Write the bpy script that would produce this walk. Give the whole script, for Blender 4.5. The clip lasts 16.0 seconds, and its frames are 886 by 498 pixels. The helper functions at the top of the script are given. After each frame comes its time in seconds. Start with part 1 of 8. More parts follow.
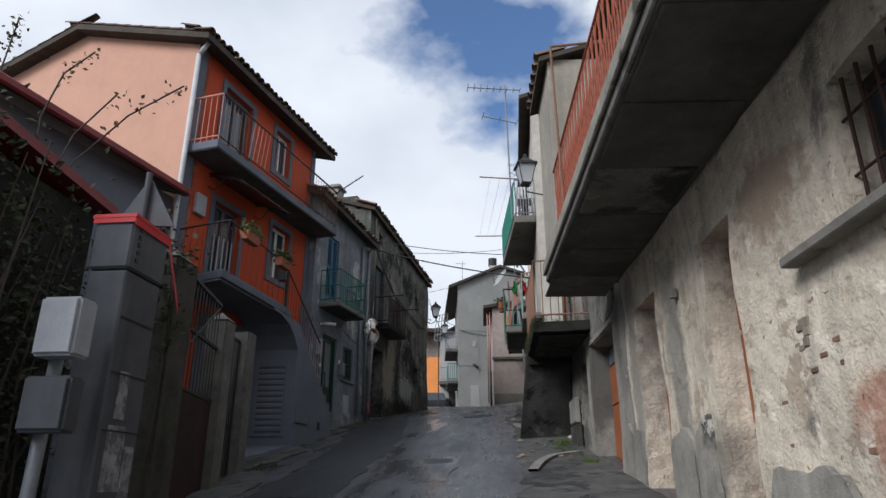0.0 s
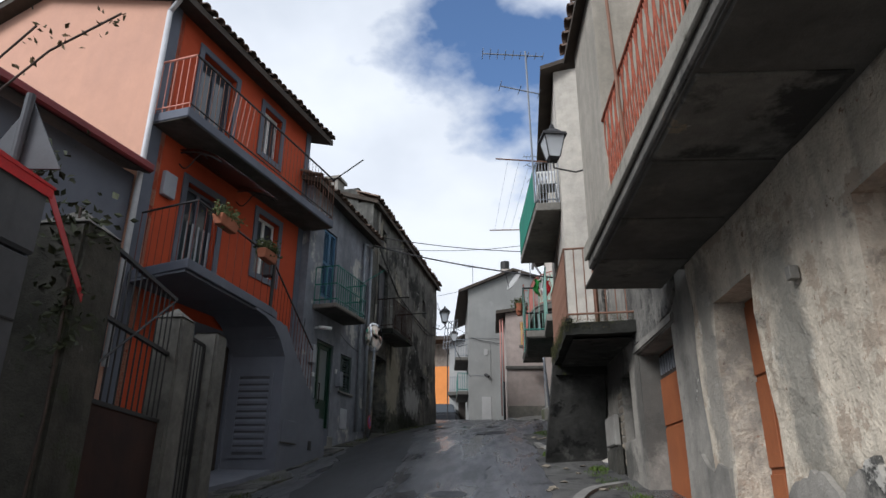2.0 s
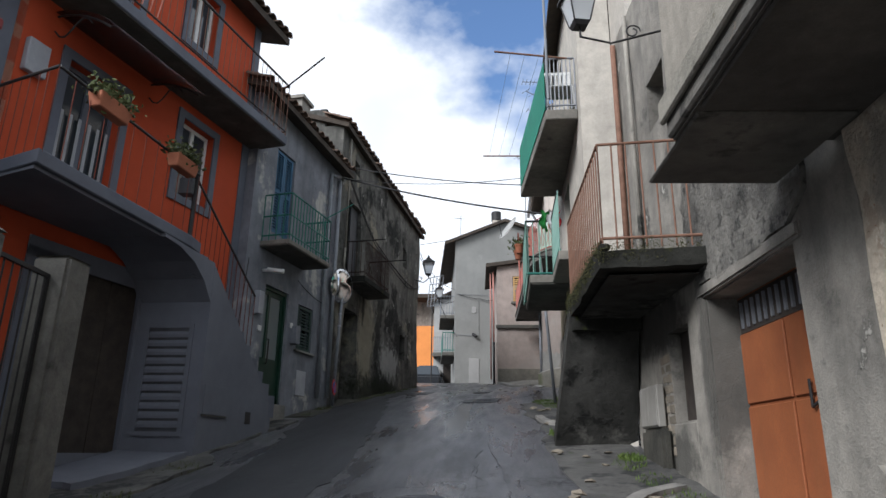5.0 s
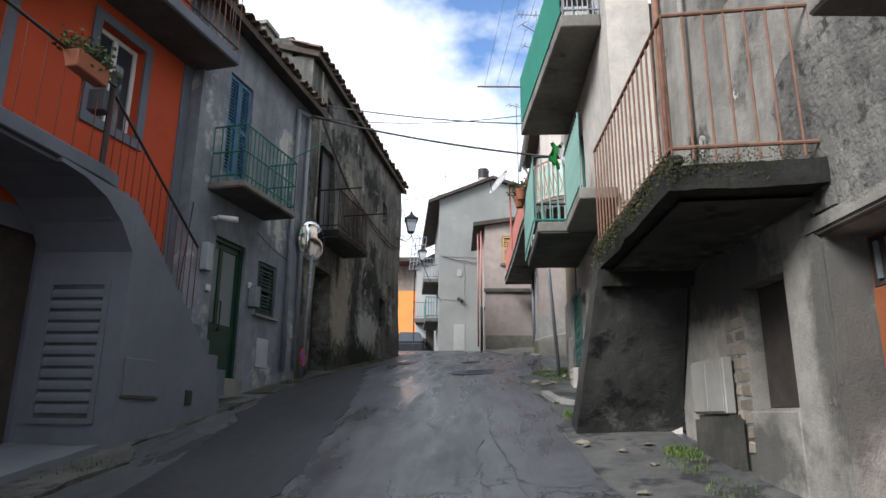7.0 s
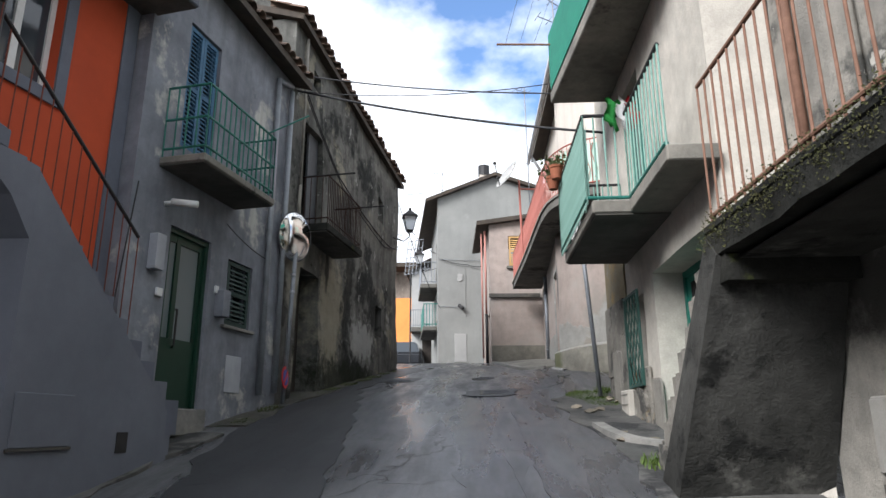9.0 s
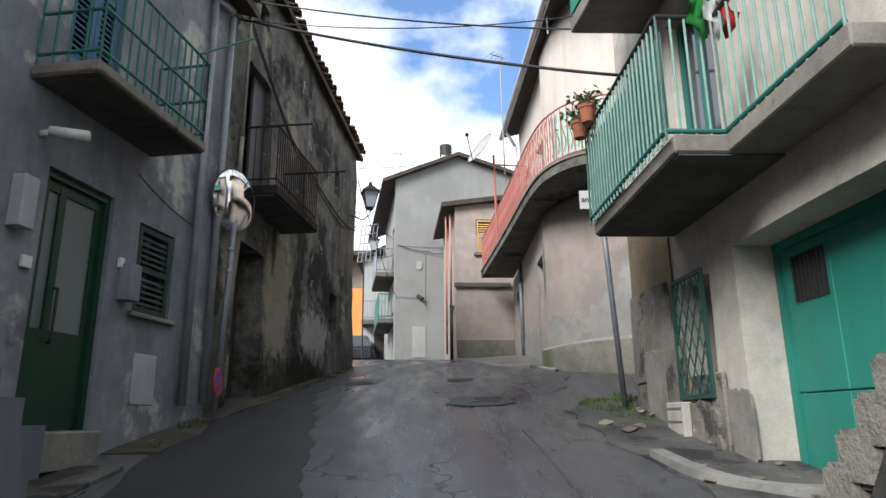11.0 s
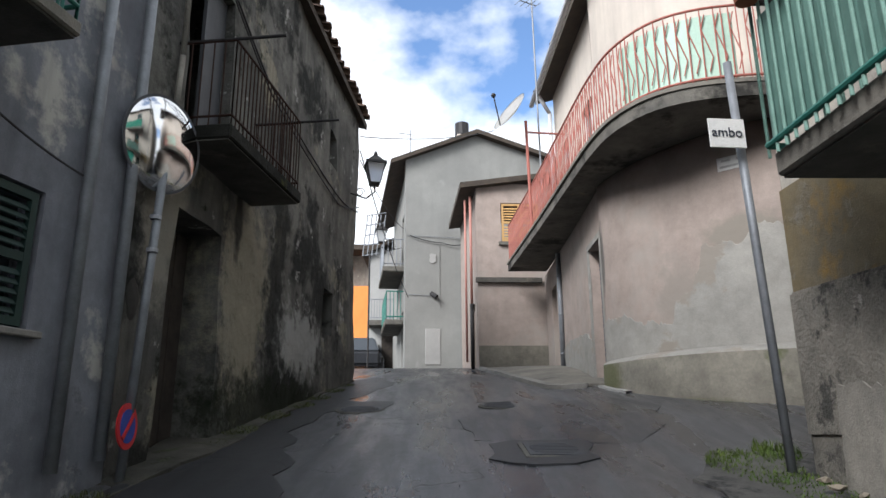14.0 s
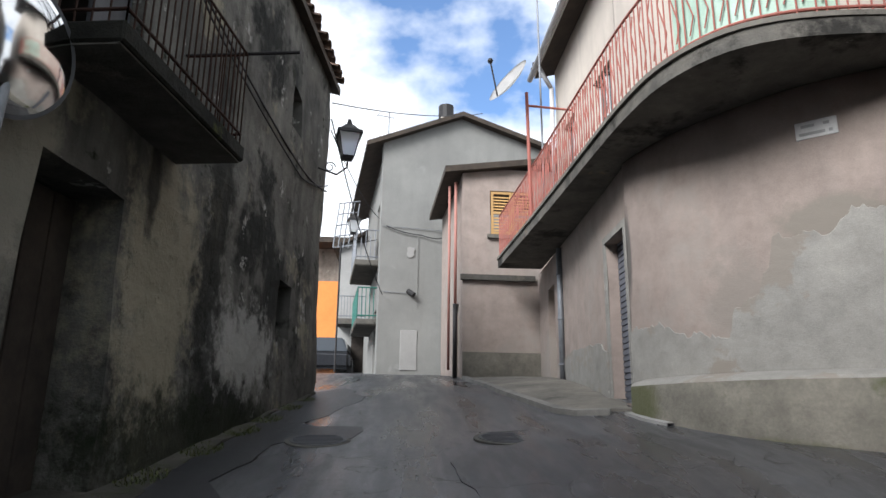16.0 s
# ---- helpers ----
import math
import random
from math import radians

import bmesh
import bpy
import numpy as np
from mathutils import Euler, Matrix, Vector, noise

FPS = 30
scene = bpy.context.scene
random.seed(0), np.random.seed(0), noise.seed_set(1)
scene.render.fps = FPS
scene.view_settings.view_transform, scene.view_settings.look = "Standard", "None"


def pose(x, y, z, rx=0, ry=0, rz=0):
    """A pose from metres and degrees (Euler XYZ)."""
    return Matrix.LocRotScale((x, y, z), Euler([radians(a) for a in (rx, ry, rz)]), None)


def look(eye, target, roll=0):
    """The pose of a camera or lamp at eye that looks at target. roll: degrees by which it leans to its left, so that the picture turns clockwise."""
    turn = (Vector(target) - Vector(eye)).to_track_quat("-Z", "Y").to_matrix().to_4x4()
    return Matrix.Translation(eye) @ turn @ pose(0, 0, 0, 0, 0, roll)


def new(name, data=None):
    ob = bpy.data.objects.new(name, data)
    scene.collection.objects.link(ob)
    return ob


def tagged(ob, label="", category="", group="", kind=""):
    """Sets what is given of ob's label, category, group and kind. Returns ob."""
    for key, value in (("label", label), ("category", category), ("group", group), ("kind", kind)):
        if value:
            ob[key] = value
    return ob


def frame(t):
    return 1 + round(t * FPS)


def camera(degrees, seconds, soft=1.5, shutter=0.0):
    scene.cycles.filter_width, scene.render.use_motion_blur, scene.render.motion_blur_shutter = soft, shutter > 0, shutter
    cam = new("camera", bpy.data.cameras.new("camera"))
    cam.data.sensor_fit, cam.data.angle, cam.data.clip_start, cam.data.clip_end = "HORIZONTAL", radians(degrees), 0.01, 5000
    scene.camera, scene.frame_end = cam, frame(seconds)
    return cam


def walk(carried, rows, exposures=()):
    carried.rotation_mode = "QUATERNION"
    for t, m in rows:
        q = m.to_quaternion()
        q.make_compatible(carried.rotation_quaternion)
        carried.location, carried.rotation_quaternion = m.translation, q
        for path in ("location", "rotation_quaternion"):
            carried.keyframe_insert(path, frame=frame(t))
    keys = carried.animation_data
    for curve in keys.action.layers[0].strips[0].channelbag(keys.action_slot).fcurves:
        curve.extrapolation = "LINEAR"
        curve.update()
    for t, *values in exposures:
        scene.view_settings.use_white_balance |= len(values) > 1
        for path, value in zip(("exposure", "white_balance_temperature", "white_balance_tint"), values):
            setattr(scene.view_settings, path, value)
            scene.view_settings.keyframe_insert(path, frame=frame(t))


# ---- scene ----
cam = camera(68.1, 16.0)
PATH = [
    (0.0, (0.089, -0.866, 1.515), (-0.106, 1.008, 2.189), 0.02),
    (0.5, (0.016, -0.322, 1.579), (-0.226, 1.530, 2.295), 0.24),
    (1.0, (-0.007, 0.173, 1.635), (-0.185, 2.021, 2.381), 0.21),
    (1.5, (-0.064, 0.694, 1.742), (-0.243, 2.549, 2.467), -0.29),
    (2.0, (-0.169, 1.185, 1.877), (-0.389, 3.046, 2.577), 0.33),
    (2.5, (-0.212, 1.721, 1.968), (-0.417, 3.606, 2.601), 0.13),
    (3.0, (-0.299, 2.241, 2.033), (-0.525, 4.125, 2.666), -0.36),
    (3.2, (-0.307, 2.447, 2.024), (-0.532, 4.339, 2.631), -0.26),
    (5.3, (-0.468, 4.595, 2.363), (-0.651, 6.498, 2.950), 0.83),
    (5.5, (-0.510, 4.778, 2.403), (-0.694, 6.693, 2.950), 0.84),
    (6.0, (-0.562, 5.325, 2.479), (-0.742, 7.245, 3.010), 0.84),
    (6.5, (-0.645, 5.813, 2.516), (-0.835, 7.733, 3.044), 0.44),
    (7.0, (-0.703, 6.331, 2.558), (-0.832, 8.264, 3.055), 0.42),
    (7.5, (-0.778, 6.840, 2.668), (-0.913, 8.784, 3.114), 0.63),
    (8.0, (-0.863, 7.365, 2.761), (-1.030, 9.302, 3.227), 0.94),
    (8.2, (-0.891, 7.583, 2.777), (-1.020, 9.509, 3.298), 0.82),
    (10.3, (-1.751, 9.880, 3.098), (-1.822, 11.820, 3.580), -1.49),
    (10.5, (-1.774, 10.094, 3.088), (-1.726, 12.037, 3.560), -0.32),
    (11.0, (-1.762, 10.638, 3.194), (-1.693, 12.574, 3.694), -0.53),
    (11.5, (-1.781, 11.101, 3.318), (-1.732, 13.016, 3.894), 1.96),
    (12.0, (-1.737, 11.616, 3.419), (-1.639, 13.539, 3.962), -0.24),
    (12.5, (-1.783, 12.107, 3.477), (-1.711, 14.028, 4.029), -0.04),
    (13.0, (-1.829, 12.622, 3.533), (-1.746, 14.553, 4.049), -0.34),
    (13.5, (-1.864, 13.075, 3.612), (-1.825, 15.007, 4.128), -0.73),
    (14.0, (-1.922, 13.581, 3.689), (-1.879, 15.518, 4.186), -0.42),
    (14.5, (-1.915, 14.054, 3.822), (-1.850, 15.988, 4.328), -0.43),
    (15.0, (-1.971, 14.575, 3.918), (-1.910, 16.494, 4.477), 0.46),
    (15.5, (-1.961, 15.007, 3.946), (-1.867, 16.920, 4.522), 0.75),
    (16.0, (-2.041, 15.544, 4.030), (-1.917, 17.478, 4.524), 0.66),
]
walk(cam, [(t, look(eye, target, roll)) for t, eye, target, roll in PATH],
     exposures=((0, -0.38, 5900, 10), (3.2, -0.14, 5950, 10), (5.5, 0.12, 5950, 10), (8, 0.6, 6000, 10), (10.5, 0.68, 6100, 10), (12, 0.22, 6100, 10), (14, 0.46, 6100, 10), (15.3, 0.32, 6100, 10), (16, 0.42, 6100, 10)))
# end of path

# ---- sky and sun ----
world = bpy.data.worlds.new("sky")
scene.world = world
world.use_nodes = True
wn, wl = world.node_tree.nodes, world.node_tree.links
wn.clear()
w_out = wn.new("ShaderNodeOutputWorld")
w_bg = wn.new("ShaderNodeBackground")
w_sky = wn.new("ShaderNodeTexSky")
w_sky.sky_type = "NISHITA"
w_sky.sun_disc = False
w_sky.sun_elevation = radians(34.5)
w_sky.sun_rotation = radians(222)
w_sky.air_density, w_sky.dust_density = 1.0, 0.6
w_tc = wn.new("ShaderNodeTexCoord")
w_map = wn.new("ShaderNodeMapping")
w_map.inputs["Scale"].default_value = (1.0, 1.0, 1.5)
w_map.inputs["Rotation"].default_value = (radians(6), 0, radians(7))
w_map.inputs["Location"].default_value = (0.15, 0.55, 0.3)
w_noise = wn.new("ShaderNodeTexNoise")
w_noise.inputs["Scale"].default_value = 2.1
w_noise.inputs["Detail"].default_value = 7
w_noise.inputs["Roughness"].default_value = 0.52
w_ramp = wn.new("ShaderNodeValToRGB")
w_ramp.color_ramp.elements[0].position, w_ramp.color_ramp.elements[1].position = 0.335, 0.42
w_n2 = wn.new("ShaderNodeTexNoise")
w_n2.inputs["Scale"].default_value = 3.1
w_n2.inputs["Detail"].default_value = 5
w_cr = wn.new("ShaderNodeValToRGB")
w_cr.color_ramp.elements[0].position, w_cr.color_ramp.elements[1].position = 0.3, 0.62
w_cr.color_ramp.elements[0].color = (12.6, 13.0, 13.6, 1)
w_cr.color_ramp.elements[1].color = (17.0, 17.1, 17.2, 1)
w_blue = wn.new("ShaderNodeVectorMath")
w_blue.operation = "MULTIPLY"
w_blue.inputs[1].default_value = (2.3, 2.5, 2.75)
w_mix = wn.new("ShaderNodeMix")
w_mix.data_type = "RGBA"
for a, b in ((w_tc.outputs["Generated"], w_map.inputs["Vector"]), (w_map.outputs[0], w_noise.inputs["Vector"]),
             (w_map.outputs[0], w_n2.inputs["Vector"]), (w_noise.outputs["Fac"], w_ramp.inputs["Fac"]),
             (w_n2.outputs["Fac"], w_cr.inputs["Fac"]), (w_ramp.outputs["Color"], w_mix.inputs["Factor"]),
             (w_sky.outputs["Color"], w_blue.inputs[0]), (w_blue.outputs[0], w_mix.inputs["A"]), (w_cr.outputs["Color"], w_mix.inputs["B"]),
             (w_mix.outputs["Result"], w_bg.inputs["Color"]), (w_bg.outputs[0], w_out.inputs["Surface"])):
    wl.new(a, b)
w_bg.inputs["Strength"].default_value = 0.069

sun = new("sun", bpy.data.lights.new("sun", "SUN"))
sun.data.energy, sun.data.angle, sun.data.color = 4.4, radians(26), (1.0, 0.96, 0.92)
sun.matrix_world = look((-18, -20, 18.5), (0, 0, 0))

# ---- materials ----
MATS = {}


def node_material(name):
    m = bpy.data.materials.new(name)
    m.use_nodes = True
    n, l = m.node_tree.nodes, m.node_tree.links
    return m, n, l, n["Principled BSDF"]


def noise_node(n, l, vec, scale, detail=6, rough=0.55):
    t = n.new("ShaderNodeTexNoise")
    t.inputs["Scale"].default_value, t.inputs["Detail"].default_value, t.inputs["Roughness"].default_value = scale, detail, rough
    l.new(vec, t.inputs["Vector"])
    return t.outputs["Fac"]


def ramp_node(n, l, fac, lo, hi, c0=(0, 0, 0), c1=(1, 1, 1)):
    r = n.new("ShaderNodeValToRGB")
    r.color_ramp.elements[0].position, r.color_ramp.elements[1].position = lo, hi
    r.color_ramp.elements[0].color, r.color_ramp.elements[1].color = (*c0, 1), (*c1, 1)
    l.new(fac, r.inputs["Fac"])
    return r.outputs["Color"]


def mix_node(n, l, fac, a, b, mode="MIX"):
    m = n.new("ShaderNodeMix")
    m.data_type, m.blend_type = "RGBA", mode
    for sock, v in ((m.inputs["Factor"], fac), (m.inputs["A"], a), (m.inputs["B"], b)):
        if isinstance(v, (int, float)):
            sock.default_value = v
        elif isinstance(v, tuple):
            sock.default_value = (*v, 1)
        else:
            l.new(v, sock)
    return m.outputs["Result"]


def bump_node(n, l, height, strength, dist, prior=None):
    b = n.new("ShaderNodeBump")
    b.inputs["Strength"].default_value, b.inputs["Distance"].default_value = strength, dist
    l.new(height, b.inputs["Height"])
    if prior:
        l.new(prior, b.inputs["Normal"])
    return b.outputs["Normal"]


def surface(name, layers, rough=0.85, metal=0.0, grain=60.0, relief=0.004, streak=None, patches=None, lumps=0.0, vary=0.0, spec=0.3, spots=()):
    """spots: (colour, centre, reach, ragged) single fallen or stained areas. layers: base colour and a second one mixed in by broad noise; patches: (colour, scale, low, high) in turn; streak: (colour, amount) run down the face."""
    if name in MATS:
        return MATS[name]
    m, n, l, p = node_material(name)
    tc = n.new("ShaderNodeTexCoord")
    vec = tc.outputs["Object"]
    c0, c1, scale = layers
    col = mix_node(n, l, ramp_node(n, l, noise_node(n, l, vec, scale, 8, 0.62), 0.35, 0.68), c0, c1)
    fine = noise_node(n, l, vec, grain, 4, 0.6)
    col = mix_node(n, l, 0.35, col, ramp_node(n, l, fine, 0.25, 0.75, (0.62, 0.62, 0.62), (1.25, 1.25, 1.25)), "MULTIPLY")
    mid = noise_node(n, l, vec, scale * 4.5, 7, 0.7)
    col = mix_node(n, l, 0.5 if lumps else 0.15, col, ramp_node(n, l, mid, 0.3, 0.72, (0.6, 0.6, 0.6), (1.32, 1.31, 1.3)), "MULTIPLY")
    height = None
    for colour, sc, lo, hi in patches or ():
        mask = ramp_node(n, l, noise_node(n, l, vec, sc, 11, 0.68), lo, hi)
        col = mix_node(n, l, mask, col, colour)
        height = mask
    if streak:
        mp = n.new("ShaderNodeMapping")
        mp.inputs["Scale"].default_value = (3.0, 3.0, 0.28)
        l.new(vec, mp.inputs["Vector"])
        s = ramp_node(n, l, noise_node(n, l, mp.outputs[0], 1.3, 7, 0.6), 0.46, 0.75)
        k = n.new("ShaderNodeMath")
        k.operation = "MULTIPLY"
        k.inputs[1].default_value = streak[1]
        l.new(s, k.inputs[0])
        col = mix_node(n, l, k.outputs[0], col, streak[0])
    for k, (colour, centre, reach, ragged) in enumerate(spots):
        off = n.new("ShaderNodeVectorMath")
        off.operation = "SUBTRACT"
        off.inputs[1].default_value = centre
        l.new(vec, off.inputs[0])
        div = n.new("ShaderNodeVectorMath")
        div.operation = "DIVIDE"
        div.inputs[1].default_value = reach
        l.new(off.outputs[0], div.inputs[0])
        ln = n.new("ShaderNodeVectorMath")
        ln.operation = "LENGTH"
        l.new(div.outputs[0], ln.inputs[0])
        add = n.new("ShaderNodeMath")
        add.operation = "MULTIPLY_ADD"
        add.inputs[1].default_value = ragged
        l.new(noise_node(n, l, vec, 3.1 + 0.5 * k, 12, 0.72), add.inputs[0])
        l.new(ln.outputs["Value"], add.inputs[2])
        mr = n.new("ShaderNodeMapRange")
        for sock, v in (("From Min", 0.7 + 0.5 * ragged), ("From Max", 1.25 + 0.5 * ragged), ("To Min", 0.85), ("To Max", 0.0)):
            mr.inputs[sock].default_value = v
        l.new(add.outputs[0], mr.inputs["Value"])
        col = mix_node(n, l, mr.outputs[0], col, colour)
    if vary:
        info = n.new("ShaderNodeObjectInfo")
        col = mix_node(n, l, vary, col, ramp_node(n, l, info.outputs["Random"], 0, 1, (0.45, 0.45, 0.45), (1.5, 1.45, 1.4)), "MULTIPLY")
    l.new(col, p.inputs["Base Color"])
    p.inputs["Metallic"].default_value = metal
    p.inputs["Specular IOR Level"].default_value = spec
    rr = n.new("ShaderNodeMapRange")
    rr.inputs["To Min"].default_value, rr.inputs["To Max"].default_value = max(0.03, rough - 0.12), min(1, rough + 0.12)
    l.new(fine, rr.inputs["Value"])
    l.new(rr.outputs[0], p.inputs["Roughness"])
    nm = bump_node(n, l, fine, 0.6, relief)
    if lumps:
        nm = bump_node(n, l, noise_node(n, l, vec, 5.0, 6, 0.55), 0.8, lumps, nm)
    if height:
        nm = bump_node(n, l, height, 0.7, 0.012, nm)
    l.new(nm, p.inputs["Normal"])
    MATS[name] = m
    return m


def asphalt(name, light, dark, patch, crack=1.0, wet=0.5):
    """Road surface: stones, broad mottling, streaks along the street, thin cracks, and damp smoother areas."""
    m, n, l, p = node_material(name)
    vec = n.new("ShaderNodeTexCoord").outputs["Object"]
    mp = n.new("ShaderNodeMapping")
    mp.inputs["Scale"].default_value = (1.6, 0.22, 1.0)
    mp.inputs["Rotation"].default_value = (0, 0, radians(-4))
    l.new(vec, mp.inputs["Vector"])
    streak = noise_node(n, l, mp.outputs[0], 1.5, 8, 0.6)
    broad = noise_node(n, l, vec, 0.7, 9, 0.66)
    fine = noise_node(n, l, vec, 150, 3, 0.7)
    mid = noise_node(n, l, vec, 9, 7, 0.7)
    col = mix_node(n, l, ramp_node(n, l, broad, 0.36, 0.64), light, dark)
    col = mix_node(n, l, ramp_node(n, l, streak, 0.5, 0.64), col, patch)
    col = mix_node(n, l, 0.55, col, ramp_node(n, l, mid, 0.3, 0.7, (0.55, 0.55, 0.56), (1.35, 1.35, 1.34)), "MULTIPLY")
    col = mix_node(n, l, 0.5, col, ramp_node(n, l, fine, 0.3, 0.72, (0.45, 0.45, 0.45), (1.6, 1.6, 1.6)), "MULTIPLY")
    warp = n.new("ShaderNodeVectorMath")
    warp.operation = "ADD"
    nc = n.new("ShaderNodeTexNoise")
    nc.inputs["Scale"].default_value, nc.inputs["Detail"].default_value = 2.5, 6
    l.new(vec, nc.inputs["Vector"])
    l.new(vec, warp.inputs[0])
    l.new(nc.outputs["Color"], warp.inputs[1])
    vo = n.new("ShaderNodeTexVoronoi")
    vo.feature = "DISTANCE_TO_EDGE"
    vo.inputs["Scale"].default_value = 0.75
    l.new(warp.outputs[0], vo.inputs["Vector"])
    line = ramp_node(n, l, vo.outputs["Distance"], 0.004, 0.016, (1, 1, 1), (0, 0, 0))
    where = ramp_node(n, l, noise_node(n, l, vec, 0.55, 4, 0.6), 0.47, 0.56)
    cr = n.new("ShaderNodeMath")
    cr.operation = "MULTIPLY"
    l.new(line, cr.inputs[0])
    l.new(where, cr.inputs[1])
    k = n.new("ShaderNodeMath")
    k.operation = "MULTIPLY"
    k.inputs[1].default_value = 0.8 * crack
    l.new(cr.outputs[0], k.inputs[0])
    col = mix_node(n, l, k.outputs[0], col, (0.012, 0.012, 0.013))
    l.new(col, p.inputs["Base Color"])
    rr = n.new("ShaderNodeMapRange")
    rr.inputs["From Min"].default_value, rr.inputs["From Max"].default_value = 0.36, 0.62
    rr.inputs["To Min"].default_value, rr.inputs["To Max"].default_value = 0.56, 0.56 - wet
    l.new(streak, rr.inputs["Value"])
    l.new(rr.outputs[0], p.inputs["Roughness"])
    p.inputs["Specular IOR Level"].default_value = 0.5
    nm = bump_node(n, l, fine, 0.6, 0.0025)
    nm = bump_node(n, l, mid, 0.5, 0.005, nm)
    inv = n.new("ShaderNodeMath")
    inv.operation = "SUBTRACT"
    inv.inputs[0].default_value = 1.0
    l.new(k.outputs[0], inv.inputs[1])
    l.new(bump_node(n, l, inv.outputs[0], 0.8, 0.01, nm), p.inputs["Normal"])
    return m


ASPHALT = asphalt("worn_asphalt", (0.085, 0.086, 0.09), (0.055, 0.056, 0.06), (0.04, 0.041, 0.045), 1.0, 0.38)
TAR = asphalt("fresh_asphalt", (0.023, 0.024, 0.027), (0.014, 0.015, 0.017), (0.018, 0.019, 0.022), 0.5, 0.08)
MIDTAR = asphalt("older_asphalt_repair", (0.06, 0.061, 0.065), (0.04, 0.041, 0.044), (0.033, 0.034, 0.037), 0.8, 0.4)
VERGE = surface("broken_concrete_verge", ((0.115, 0.111, 0.103), (0.05, 0.05, 0.048), 1.5), rough=0.85, grain=60, relief=0.012, lumps=0.03,
                patches=(((0.028, 0.028, 0.028), 1.6, 0.52, 0.58), ((0.22, 0.215, 0.2), 2.2, 0.66, 0.7), ((0.05, 0.075, 0.02), 3.5, 0.64, 0.69)))
RED = surface("orange_red_render", ((0.44, 0.066, 0.021), (0.37, 0.055, 0.02), 1.3), rough=0.9, grain=160, relief=0.002, streak=((0.33, 0.06, 0.025), 0.3))
PEACH = surface("peach_render", ((0.56, 0.315, 0.22), (0.5, 0.285, 0.205), 0.7), rough=0.9, grain=160, relief=0.002, streak=((0.42, 0.25, 0.19), 0.3))
TRIMGREY = surface("grey_blue_trim_paint", ((0.125, 0.135, 0.165), (0.09, 0.097, 0.12), 1.4), rough=0.8, grain=120, relief=0.002)
GREYWALL = surface("smooth_grey_render", ((0.15, 0.158, 0.185), (0.115, 0.122, 0.143), 0.9), rough=0.88, grain=140, relief=0.002, streak=((0.1, 0.106, 0.125), 0.18))
BLUEGREY = surface("patchy_blue_grey_render", ((0.23, 0.242, 0.272), (0.125, 0.133, 0.152), 1.0), rough=0.9, grain=110, relief=0.004, lumps=0.008,
                   patches=(((0.40, 0.39, 0.36), 0.8, 0.58, 0.64), ((0.09, 0.093, 0.1), 1.4, 0.62, 0.7)), streak=((0.09, 0.094, 0.105), 0.65))
OLD = surface("mouldy_old_plaster", ((0.16, 0.157, 0.141), (0.065, 0.065, 0.061), 1.0), rough=0.95, grain=50, relief=0.014, lumps=0.04, spec=0.15,
              patches=(((0.23, 0.214, 0.166), 0.9, 0.58, 0.63), ((0.02, 0.021, 0.019), 0.7, 0.53, 0.61), ((0.3, 0.296, 0.28), 2.4, 0.62, 0.65), ((0.022, 0.026, 0.017), 2.6, 0.6, 0.66)),
              streak=((0.02, 0.021, 0.02), 0.7),
              spots=(((0.25, 0.23, 0.172), (-4.0, 21.05, 5.0), (0.8, 0.6, 1.15), 3.2), ((0.26, 0.247, 0.208), (-4.3, 19.2, 5.55), (0.8, 0.3, 0.9), 2.6), ((0.29, 0.29, 0.276), (-3.75, 22.9, 4.75), (0.8, 0.9, 0.45), 3.4),
                     ((0.014, 0.015, 0.013), (-4.0, 22.0, 5.8), (0.8, 0.3, 1.9), 3.0), ((0.013, 0.017, 0.009), (-3.9, 22.3, 3.75), (0.8, 2.6, 0.45), 3.0), ((0.018, 0.018, 0.017), (-4.1, 20.75, 5.9), (0.8, 0.1, 0.45), 0.9)))
PEEL = surface("peeling_cream_plaster", ((0.6, 0.53, 0.42), (0.48, 0.415, 0.325), 1.4), rough=0.95, grain=38, relief=0.02, lumps=0.05,
               patches=(((0.38, 0.31, 0.235), 2.6, 0.57, 0.6), ((0.22, 0.15, 0.1), 11.0, 0.63, 0.66), ((0.64, 0.58, 0.48), 3.4, 0.6, 0.625), ((0.3, 0.12, 0.075), 13.0, 0.665, 0.685), ((0.2, 0.18, 0.15), 0.9, 0.62, 0.68)),
               streak=((0.17, 0.16, 0.135), 0.55),
               spots=(((0.2, 0.19, 0.16), (1.8, 6.1, 2.75), (0.6, 0.26, 1.0), 2.4), ((0.2, 0.185, 0.15), (1.85, 5.75, 1.7), (0.6, 0.8, 0.35), 2.2), ((0.3, 0.15, 0.1), (2.0, 2.75, 1.75), (0.6, 0.3, 0.35), 3.2), ((0.27, 0.2, 0.14), (1.95, 3.7, 3.5), (0.6, 0.5, 0.3), 3.0), ((0.23, 0.215, 0.185), (1.75, 7.7, 3.0), (0.6, 0.25, 1.4), 2.4)))
